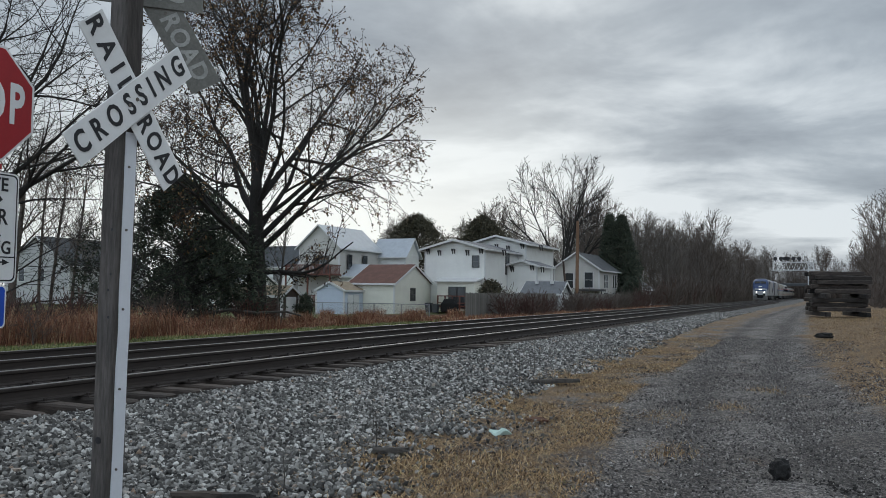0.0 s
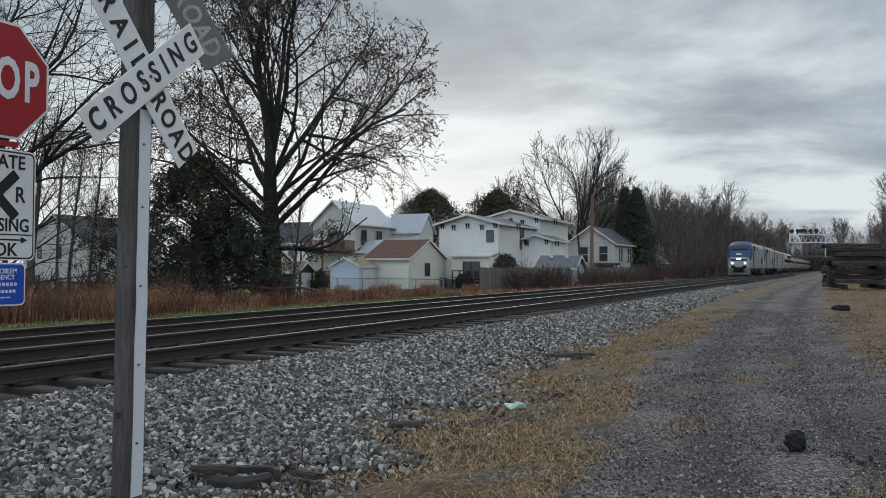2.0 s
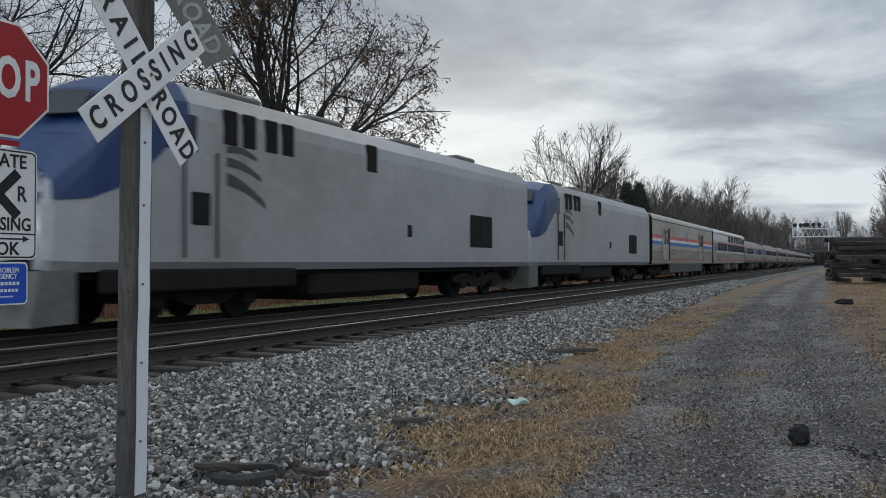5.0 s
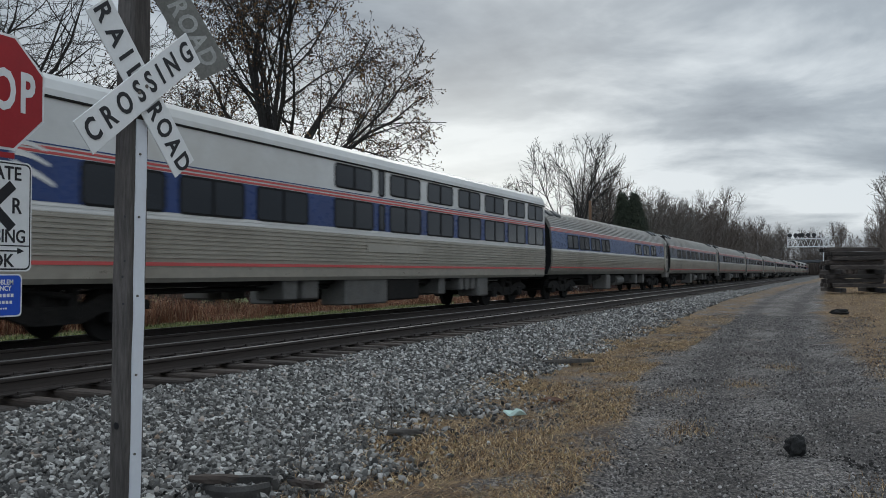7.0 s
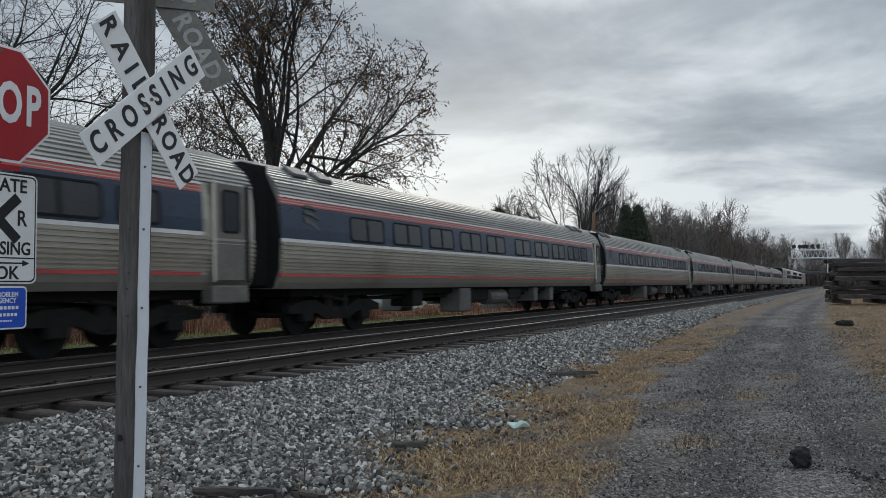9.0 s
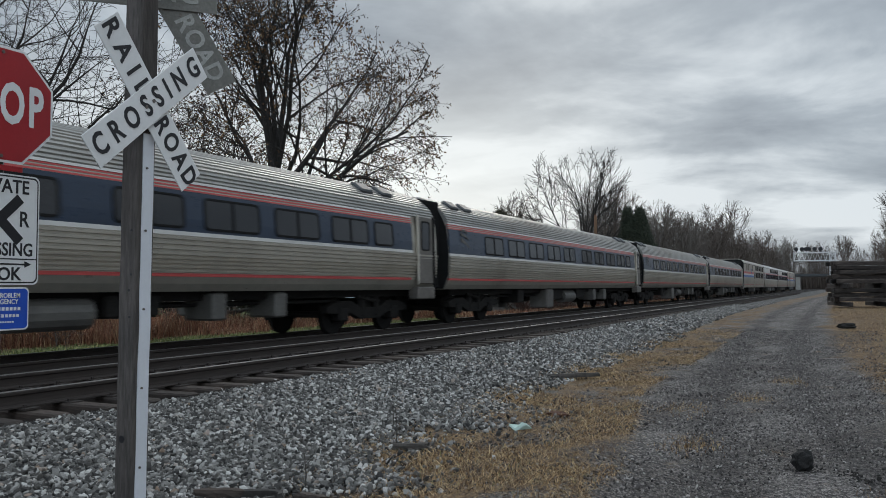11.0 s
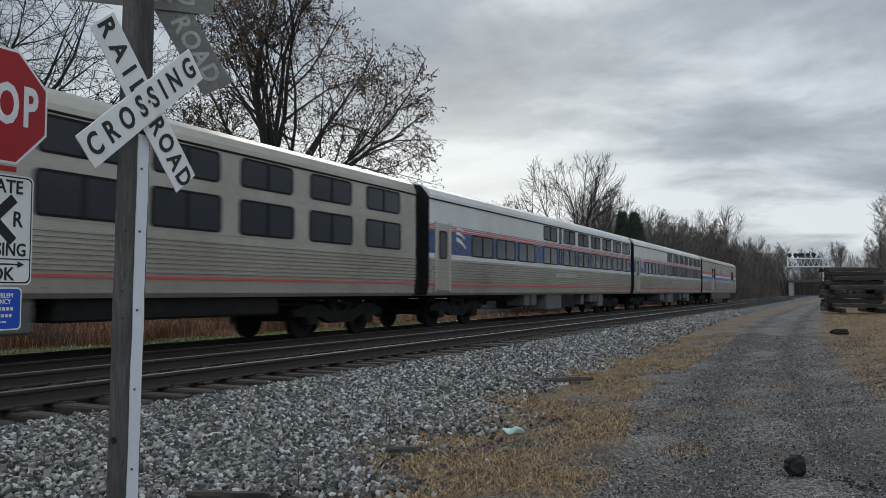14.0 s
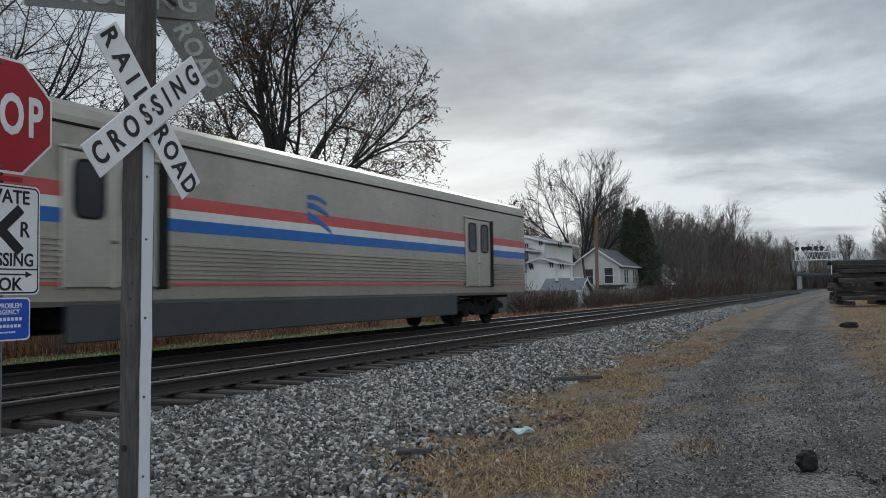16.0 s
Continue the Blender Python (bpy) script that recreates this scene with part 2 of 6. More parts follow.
def build_ground():
    def axis(stops):
        out = []
        for (a, b, s) in stops:
            out += list(np.arange(a, b, s))
        return np.array(out + [stops[-1][1]])
    xs = axis([(-3000, -300, 450), (-300, -60, 30), (-60, -20, 4), (-20, -8, 0.5), (-8, 5, 0.16), (5, 8, 0.5), (8, 60, 4), (60, 300, 40), (300, 3000, 450)])
    ys = axis([(-3000, -200, 400), (-200, -20, 20), (-20, 1, 2), (1, 16, 0.16), (16, 20, 0.5), (20, 60, 1.0), (60, 200, 7), (200, 600, 40), (600, 3000, 400)])
    X, Y = np.meshgrid(xs, ys, indexing="ij")
    Z = level(X, Y)
    near = np.exp(-((X + 2) ** 2) / 900 - (Y ** 2) / 3000)
    Z += near * 0.022 * (np.sin(X * 2.1 + 0.7 * Y) * np.cos(Y * 1.3 - X) + 0.6 * np.sin(X * 5.3 - Y * 3.1))
    # wheel tracks of the gravel road
    mid = -2.0 + 4.2 * np.exp(-np.clip(Y, 0, None) / 8)
    for c in (-0.62, 0.62):
        Z -= 0.03 * np.exp(-((X - mid - c) / 0.28) ** 2)
    n = len(ys)
    v = np.stack([X, Y, Z], -1).reshape(-1, 3)
    i, j = np.meshgrid(np.arange(len(xs) - 1), np.arange(n - 1), indexing="ij")
    a = (i * n + j).ravel()
    f = np.stack([a, a + n, a + n + 1, a + 1], 1)
    me = bpy.data.meshes.new("ground")
    me.from_pydata(v.tolist(), [], f.tolist())
    me.polygons.foreach_set("use_smooth", [True] * len(me.polygons))
    me.materials.append(ground_material())
    tagged(new("ground", me), "gravel road, straw-coloured verge, stone ballast and rough grass", "ground", kind="structure")


def ground_material():
    m = bpy.data.materials.new("ground_cover")
    m.use_nodes = True
    n = Nodes(m.node_tree)
    p = n.put("ShaderNodeTexCoord").outputs["Object"]
    xyz = n.put("ShaderNodeSeparateXYZ", {0: p}).outputs
    x = xyz[0]
    wob = n.math("MULTIPLY", n.math("SUBTRACT", n.noise(p, 0.55, 5.0, 0.65), 0.5), 3.0)
    wob2 = n.math("MULTIPLY", n.math("SUBTRACT", n.noise(p, 3.5, 4.0, 0.7), 0.5), 1.2)
    xw = n.math("ADD", n.math("ADD", x, wob), wob2)
    grit = n.put("ShaderNodeTexVoronoi", {"Vector": p, "Scale": 38.0}, feature="F1")
    grit2 = n.put("ShaderNodeTexVoronoi", {"Vector": p, "Scale": 95.0}, feature="F1")
    tone = n.put("ShaderNodeSeparateColor", {0: grit.outputs["Color"]}).outputs[0]
    tone2 = n.put("ShaderNodeSeparateColor", {0: grit2.outputs["Color"]}).outputs[1]
    broad = n.noise(p, 0.8, 6.0, 0.6, 0.4)
    road = n.ramp(n.math("ADD", n.math("MULTIPLY", tone, 0.5), n.math("MULTIPLY", tone2, 0.5)), [(0.15, (0.020, 0.018, 0.017)), (0.5, (0.110, 0.098, 0.091)), (0.85, (0.42, 0.385, 0.355))])
    road = n.mix(n.span(broad, 0.40, 0.62), road, n.mix(1.0, road, (0.52, 0.49, 0.47), "MULTIPLY"))
    fibre = n.put("ShaderNodeMapping", {0: p, 2: (0, 0, 0.6), 3: (1, 0.25, 1)}).outputs[0]
    straw = n.ramp(n.noise(fibre, 42, 5.0, 0.7, 0.8), [(0.32, (0.035, 0.022, 0.012)), (0.5, (0.17, 0.102, 0.046)), (0.70, (0.45, 0.30, 0.14))])
    straw = n.mix(n.span(n.noise(p, 1.7, 4.0), 0.45, 0.7), straw, n.mix(1.0, straw, (0.55, 0.47, 0.38), "MULTIPLY"))
    # ballast ground kept dark: paints the shade in the gaps between loose stones
    stone = n.ramp(tone, [(0.0, (0.014, 0.0135, 0.013)), (0.5, (0.055, 0.054, 0.052)), (1.0, (0.20, 0.195, 0.19))])
    green = n.ramp(n.noise(p, 14, 5.0, 0.7), [(0.3, (0.05, 0.065, 0.018)), (0.55, (0.13, 0.155, 0.045)), (0.75, (0.30, 0.27, 0.12))])
    russet = n.ramp(n.noise(p, 6, 6.0, 0.7), [(0.3, (0.05, 0.026, 0.016)), (0.55, (0.16, 0.075, 0.042)), (0.75, (0.26, 0.17, 0.09))])
    # edges of the road and of the ballast bend gently away from the crossing
    y = n.math("MAXIMUM", xyz[1], 0.0)
    def bend(base, amount, reach):
        return n.math("ADD", n.math("MULTIPLY", n.math("EXPONENT", n.math("DIVIDE", y, -reach)), amount), base)
    w = n.math("ADD", n.math("MULTIPLY", wob, 0.45), n.math("MULTIPLY", wob2, 0.5))
    right = n.math("SUBTRACT", n.math("ADD", x, w), bend(-0.9, 6.5, 9.0))
    left = n.math("SUBTRACT", n.math("ADD", x, w), n.span(y, 7.0, 12.5, -1.95, -2.9))
    bank = n.math("SUBTRACT", n.math("ADD", x, w), bend(-4.5, 2.6, 4.0))
    rut = n.math("SUBTRACT", n.math("ADD", x, n.math("MULTIPLY", w, 0.3)), bend(-2.0, 4.2, 8.0))
    rut = n.math("ABSOLUTE", n.math("SUBTRACT", n.math("ABSOLUTE", rut), 0.62))
    road = n.mix(n.span(rut, 0.34, 0.08, 0.0, 0.75), road, n.mix(1.0, road, (0.50, 0.49, 0.50), "MULTIPLY"))
    weeds = n.math("MULTIPLY", n.span(n.noise(p, 1.1, 5.0, 0.7), 0.60, 0.68), n.span(rut, 0.25, 0.5))
    road = n.mix(n.math("MULTIPLY", weeds, 0.6), road, straw)
    col = n.mix(n.span(right, -0.1, 0.35), road, straw)
    mid = n.math("MULTIPLY", n.span(left, 0.15, -0.3), n.span(n.noise(p, 1.6, 5.0, 0.7), 0.40, 0.52))
    col = n.mix(mid, col, straw)
    col = n.mix(n.span(bank, 0.1, -0.35), col, stone)
    col = n.mix(n.span(x, -14.6, -15.4), col, green)
    col = n.mix(n.span(n.math("ADD", x, n.math("MULTIPLY", wob, 0.7)), -24.3, -25.4), col, russet)
    col = n.mix(n.span(xw, -31, -34), col, green)
    b = n.put("ShaderNodeBsdfPrincipled", {"Base Color": col, "Roughness": 0.85})
    h = n.math("ADD", n.math("MULTIPLY", grit.outputs["Distance"], 0.7), n.math("MULTIPLY", n.noise(p, 120, 3.0), 0.5))
    n.t.links.new(n.put("ShaderNodeBump", {"Height": h, "Strength": 1.0, "Distance": 0.05}).outputs[0], b.inputs["Normal"])
    n.put("ShaderNodeOutputMaterial", {0: b.outputs[0]})
    return m


build_ground()


# ---- tracks ----
def build_tracks():
    prof = [(-0.076, 0.0), (0.076, 0.0), (0.076, 0.012), (0.014, 0.030), (0.009, 0.060), (0.009, 0.115), (0.034, 0.130), (0.037, 0.150), (0.034, 0.164), (0.026, 0.170),
            (-0.026, 0.170), (-0.034, 0.164), (-0.037, 0.150), (-0.034, 0.130), (-0.009, 0.115), (-0.009, 0.060), (-0.014, 0.030), (-0.076, 0.012)]
    rail = Mesh()
    ys = [-60, 20, 120, 320, 700]
    for a, b in zip(ys, ys[1:]):
        k = len(prof)
        v = [(x, y, z) for y in (a, b) for x, z in prof]
        for i in range(k):
            j = (i + 1) % k
            top = prof[i][1] >= 0.163 and prof[j][1] >= 0.163
            rail.add([v[i], v[j], v[k + j], v[k + i]], [(0, 1, 2, 3)], 1 if top else 0)
    me = rail.data("rail", [RAILSIDE, RAILTOP])
    for c, top in ((NEAR_TRACK, NEAR_RAIL), (FAR_TRACK, FAR_RAIL)):
        for s in (0.7525, -0.7525):
            ob = new("rail", me)
            ob.location = (c + s, 0, top - 0.170)
            tagged(ob, "steel rail with rusty sides and a bright worn head", "rail", "rails", "structure")


build_tracks()

# ---- train ----
SPEED, GAP0 = 34.98, 276.42
CAR = 26.0
MOVERS = []
# ends of a car body within its length over couplers
Y0, Y1 = 0.24, 25.36


def mirror(prof):
    """Right half of a closed section (from the bottom up) to the whole section."""
    return prof + [(-x, z) for x, z in reversed(prof)]


def fluted(pts, pitch=0.075, depth=0.018):
    """Adds ribs to a run of section points."""
    out = []
    for (x0, z0), (x1, z1) in zip(pts, pts[1:]):
        d = math.hypot(x1 - x0, z1 - z0)
        k = max(1, round(d / pitch))
        nx, nz = (z1 - z0) / d, -(x1 - x0) / d
        for i in range(k):
            for u, o in ((0.0, 0.0), (0.10, depth), (0.56, depth), (0.68, 0.0)):
                t = (i + u) / k
                out.append((x0 + (x1 - x0) * t + nx * o, z0 + (z1 - z0) * t + nz * o))
    return out + [pts[-1]]


def strip(pts, y0, y1, thick=0.004):
    """A thin shell along both sides over a run of section points."""
    m = Mesh()
    for s in (1, -1):
        outer = [(s * (x + thick), z) for x, z in pts]
        inner = [(s * (x - 0.05), z) for x, z in reversed(pts)]
        m.prism(outer + inner, y0, y1)
    return m


def bogie_meshes():
    wheel = Mesh()
    for s in (1, -1):
        wheel.disc((s * 0.755, 0, 0.46), 0.46, (1, 0, 0), 0.13, 24)
        wheel.disc((s * 0.70, 0, 0.46), 0.485, (1, 0, 0), 0.03, 24)
        wheel.disc((s * 0.83, 0, 0.46), 0.20, (1, 0, 0), 0.06, 12)
    wheel.disc((0, 0, 0.46), 0.08, (1, 0, 0), 1.5, 8)
    frame_m = Mesh()
    for s in (1, -1):
        x = s * 1.02
        rings = []
        for y, z0, z1 in ((-1.95, 0.52, 0.66), (-1.5, 0.50, 0.78), (-0.9, 0.50, 0.80), (-0.45, 0.34, 0.62), (0.45, 0.34, 0.62), (0.9, 0.50, 0.80), (1.5, 0.50, 0.78), (1.95, 0.52, 0.66)):
            rings.append([(x - 0.09, y, z0), (x + 0.09, y, z0), (x + 0.09, y, z1), (x - 0.09, y, z1)])
        frame_m.loft(rings)
        for y in (-1.25, 1.25):
            frame_m.box(x - 0.14, x + 0.14, y - 0.2, y + 0.2, 0.30, 0.64, 0.04)
        for y in (-0.34, 0.34):
            frame_m.disc((x, y, 0.66), 0.13, (0, 0, 1), 0.5, 10)
        frame_m.tube([(x + 0.1, -0.7, 0.9), (x + 0.12, 0.2, 0.78)], 0.05, 6)
    frame_m.box(-1.0, 1.0, -0.3, 0.3, 0.45, 0.85, 0.05)
    return wheel.data("wheelset", GRIME), frame_m.data("bogie_frame", GRIME)


WHEELSET, BOGIE = bogie_meshes()


def bogies(car, ys, axles=(-1.25, 1.25)):
    for y in ys:
        b = part("bogie", BOGIE, None, car, "grimy steel bogie", at=pose(0, y, 0))
        for a in axles:
            part("wheelset", WHEELSET, None, b, at=pose(0, a, 0))


def pane_mesh(w, h, r=0.07, slots=(DARKGLASS, BLACKRUBBER), bar=False):
    """A window with a rubber surround, facing +x, centred."""
    def ring(w, h, r, x):
        pts = []
        for cx, cz, a0 in ((w / 2 - r, h / 2 - r, 0), (-w / 2 + r, h / 2 - r, 90), (-w / 2 + r, -h / 2 + r, 180), (w / 2 - r, -h / 2 + r, 270)):
            for k in range(4):
                a = radians(a0 + 30 * k)
                pts.append((x, cx + r * math.cos(a), cz + r * math.sin(a)))
        return pts
    m = Mesh()
    m.loft([ring(w + 0.08, h + 0.08, r + 0.03, -0.03), ring(w + 0.08, h + 0.08, r + 0.03, 0.010), ring(w, h, r, 0.014), ring(w, h, r, 0.002)], False, 1)
    k = ring(w, h, r, 0.002)
    m.add(k, [tuple(range(len(k)))], 0)
    if bar:
        m.box(0.0, 0.018, -0.025, 0.025, -h / 2, h / 2, 0.0, 1)
    return m.data("window", list(slots))


PANES = {"coach": pane_mesh(0.86, 0.52, 0.08), "double": pane_mesh(1.52, 0.52, 0.08, bar=True), "sleeper": pane_mesh(1.70, 0.62, 0.07, bar=True), "upper": pane_mesh(1.64, 0.50, 0.08, bar=True), "narrow": pane_mesh(0.24, 0.6, 0.05),
         "vent": pane_mesh(0.72, 0.66, 0.05, (GRIME, STEEL)), "door": pane_mesh(0.44, 0.74, 0.06), "bagdoor": pane_mesh(0.52, 0.84, 0.12)}


def windows(car, kind, ys, z, x, tilt=0.0, both=True):
    for y in ys:
        for s in (1, -1) if both else (1,):
            part("window", PANES[kind], None, car, at=pose(s * x, y, z, 0, 0, 0 if s > 0 else 180) @ pose(0, 0, 0, 0, tilt, 0))


def ends(car, length, w, z0, z1):
    """Dark folding passage between cars, and couplers."""
    for y0, y1 in ((-0.14, Y0 + 0.01), (Y1 - 0.01, length - 0.16)):
        m = Mesh()
        m.box(-w, w, y0, y1, z0, z1, 0.06)
        for k in range(4):
            t = y0 + (y1 - y0) * (k + 0.5) / 4
            m.box(-w - 0.04, w + 0.04, t - 0.025, t + 0.025, z0 + 0.02, z1 + 0.04, 0.02)
        part("passage_bellows", m, BLACKRUBBER, car, "black rubber bellows")
    for y in (0.15, length - 0.15):
        m = Mesh()
        m.box(-0.16, 0.16, y - 0.35, y + 0.35, 0.72, 1.0, 0.05)
        part("coupler", m, GRIME, car)


def underbody(car, items, length):
    m = Mesh()
    m.box(-1.1, 1.1, 1.2, length - 1.2, 0.88, 1.12, 0.03)
    for s in (-0.55, 0.35, 0.9):
        m.tube([(s, 4.8, 0.80), (s, length - 4.8, 0.80)], 0.04, 5)
    part("underframe", m, GRIME, car)
    for y0, y1, z0, x, light in items:
        for s in (1, -1):
            m = Mesh()
            a, b = sorted((s * x, s * (x - 0.75)))
            m.box(a, b, y0, y1, z0, 1.03, 0.04)
            part("equipment_box", m, BOXGREY if light else GRIME, car)


def corner_doors(car, ys, x, z0, z1, tilt=0.0):
    for y in ys:
        for s in (1, -1):
            m = Mesh()
            m.box(-0.04, 0.012, -0.46, 0.46, 0, z1 - z0, 0.02)
            d = part("door", m, STEEL, car, "stainless steel vestibule door", at=pose(s * x, y, z0, 0, 0, 0 if s > 0 else 180) @ pose(0, 0, 0, 0, tilt, 0))
            part("window", PANES["door"], None, d, at=pose(0.014, 0, (z1 - z0) * 0.68))
            for u in (-0.48, 0.48):
                m = Mesh()
                m.box(-0.02, 0.04, u - 0.04, u + 0.04, -0.03, z1 - z0 + 0.03, 0.015)
                part("jamb", m, STEEL, d)


def mark(car, y, z, x, size, material, flip=False):
    """The railway's mark: three sweeping bars on both sides."""
    for s in (1, -1):
        m = Mesh()
        for k, (a, b) in enumerate(((0.0, 0.36), (0.42, 0.68), (0.74, 0.95))):
            pts = []
            for i in range(7):
                t = i / 6
                pts.append((t * (1.0 - 0.12 * k), a + 0.10 * math.sin(t * math.pi) - 0.75 * t * (1 - a)))
            low = [(u, v - (b - a) * (1 - 0.55 * u)) for u, v in pts]
            run = pts + low[::-1]
            m.loft([[(s * (x + o), y + size * u, z + size * 0.55 * v) for u, v in run] for o in (-0.01, 0.006)])
        part("painted_mark", m, material, car, "stylised sweeping mark")


def coach(variant):
    """Tube-shaped stainless coach; the front is at y 0, rail tops at z 0."""
    car = thing("coach", "stainless steel tube-shaped passenger coach with blue window band", "train car", group="train")
    low = [(1.40, 1.06), (1.50, 1.20), (1.545, 1.33)]
    ribs = fluted([(1.545, 1.40), (1.575, 1.70), (1.585, 2.06)], 0.083, 0.036)
    band = [(1.585, 2.06), (1.58, 2.35), (1.545, 2.78), (1.50, 3.04)]
    roof = fluted([(1.50, 3.04), (1.38, 3.28), (1.22, 3.45)], 0.105, 0.032) + fluted([(1.22, 3.45), (0.95, 3.65), (0.55, 3.81), (0.0, 3.86)], 0.125, 0.026)[1:]
    for y in (Y0 - 0.03, Y1):
        m = Mesh()
        m.prism([(x * 0.985, z) for x, z in mirror([(1.40, 1.08), (1.56, 1.5), (1.57, 2.2), (1.49, 2.9), (1.22, 3.43), (0.6, 3.78)])], y, y + 0.03)
        part("end_plate", m, BLACKRUBBER, car, "thin black plate on the end wall")
    m = Mesh()
    m.prism(mirror(low + ribs), Y0, Y1)
    part("lower_body", m, STEEL, car, "fluted stainless steel side")
    m = Mesh()
    m.prism(mirror(roof[:-1]), Y0, Y1)
    part("roof", m, ROOFSTEEL, car, "ribbed stainless steel roof")
    m = Mesh()
    m.prism(mirror(band), Y0, Y1)
    part("end_band", m, STEEL, car)
    reach = Y1 - 1.45
    part("window_band", strip([(1.586, 2.12), (1.58, 2.35), (1.545, 2.78), (1.535, 2.845)], Y0, reach), SLATEBAND if variant == 0 else CAFEBAND, car, "dark blue painted window band")
    part("white_line", strip([(1.588, 2.05), (1.588, 2.12)], Y0, reach, 0.008), WHITESTRIPE, car)
    for z in (2.85, 2.905, 2.96):
        x = 1.545 - 0.173 * (z - 2.78)
        part("red_line", strip([(x, z), (x - 0.005, z + 0.030)], Y0, reach, 0.008), REDPAINT, car)
    part("white_line", strip([(1.522, 2.99), (1.513, 3.035)], Y0, reach, 0.008), WHITESTRIPE, car)
    part("red_sill", strip([(1.545, 1.325), (1.55, 1.385)], Y0, reach, 0.008), REDPAINT, car)
    if variant == 0:
        windows(car, "double", [3.7 + 2.08 * i for i in range(5)] + [14.6 + 2.08 * i for i in range(4)], 2.47, 1.578, -5)
        windows(car, "coach", [22.4], 2.47, 1.578, -5)
        mark(car, 1.05, 2.62, 1.580, 0.62, BOXGREY)
    else:
        windows(car, "double", [3.2, 5.0, 6.9, 8.8, 16.2, 18.35, 20.5], 2.47, 1.578, -5)
        mark(car, 22.7, 2.62, 1.580, 0.62, BOXGREY)
    # rear vestibule door, its rounded upper half leaning in with the side
    for s in (1, -1):
        m = Mesh()
        m.box(-0.05, 0.012, -0.44, 0.44, 0, 1.85, 0.02)
        d = part("door", m, DOORSTEEL, car, "dull stainless steel vestibule door", at=pose(s * 1.622, Y1 - 0.72, 1.22, 0, 0, 0 if s > 0 else 180) @ pose(0, 0, 0, 0, -1.4, 0))
        part("window", PANES["door"], None, d, at=pose(0.014, 0, 1.32))
        for u in (-0.47, 0.47):
            m = Mesh()
            m.box(-0.02, 0.05, u - 0.035, u + 0.035, -0.03, 1.88, 0.015)
            part("jamb", m, BLACKRUBBER if u * s > 0 else STEEL, d)
        m = Mesh()
        m.box(-0.3, 0.02, -0.5, 0.5, -0.42, -0.08, 0.03)
        part("step_well", m, DOORSTEEL, d)
    for y in (1.5, 2.5, CAR - 2.7, CAR - 3.7):
        for x in (0.98, -0.98):
            m = Mesh()
            m.box(-0.2, 0.2, y - 0.30, y + 0.30, -0.05, 0.09, 0.04)
            part("roof_vent", m, SKIRT, car, at=pose(x, 0, 3.64, 0, 36 if x > 0 else -36, 0))
    underbody(car, [(6.6, 7.2, 0.55, 1.3, False), (9.5, 10.3, 0.30, 1.42, True), (10.8, 12.2, 0.60, 1.2, False), (14.0, 15.2, 0.62, 1.25, False), (16.4, 16.8, 0.5, 1.36, True), (18.3, 18.7, 0.5, 1.36, True)], CAR)
    for s in (1, -1):
        m = Mesh()
        m.disc((s * 1.05, 13.0, 0.72), 0.26, (0, 1, 0), 1.5, 14)
        part("air_tank", m, BOXGREY, car)
    bogies(car, (3.1, CAR - 3.5))
    ends(car, CAR, 1.18, 1.1, 3.6)
    return car


def boxy_shell(car, roof_mat, side_mat, stripes):
    """The flat-sided body of sleepers, diners and baggage cars."""
    for y in (Y0 - 0.03, Y1):
        m = Mesh()
        m.prism(mirror([(1.49, 1.0), (1.56, 1.3), (1.56, 3.8), (1.3, 4.13), (0.9, 4.22)]), y, y + 0.03)
        part("end_plate", m, BLACKRUBBER, car, "thin black plate on the end wall")
    ribs = fluted([(1.56, 1.40), (1.575, 2.06)], 0.082, 0.036)
    m = Mesh()
    m.prism(mirror([(1.50, 0.98), (1.545, 1.06)] + ribs), Y0, Y1)
    part("lower_body", m, STEEL, car, "fluted stainless steel side")
    m = Mesh()
    m.prism(mirror([(1.575, 2.06), (1.575, 3.76)]), Y0, Y1)
    part("upper_side", m, side_mat, car)
    m = Mesh()
    m.prism(mirror([(1.585, 3.76), (1.575, 3.88), (1.50, 4.04), (1.32, 4.16), (0.95, 4.24)]), Y0, Y1)
    m.box(-0.95, 0.95, Y0, Y1, 4.2, 4.275, 0.03)
    part("roof", m, roof_mat, car, "pale smooth rounded roof", smooth=False)
    part("gutter", strip([(1.59, 3.74), (1.59, 3.775)], Y0, Y1, 0.014), GRIME, car)
    for z0, z1, mt, nm in stripes:
        part(nm, strip([(1.577, z0), (1.577, z1)], Y0, Y1, 0.005), mt, car)


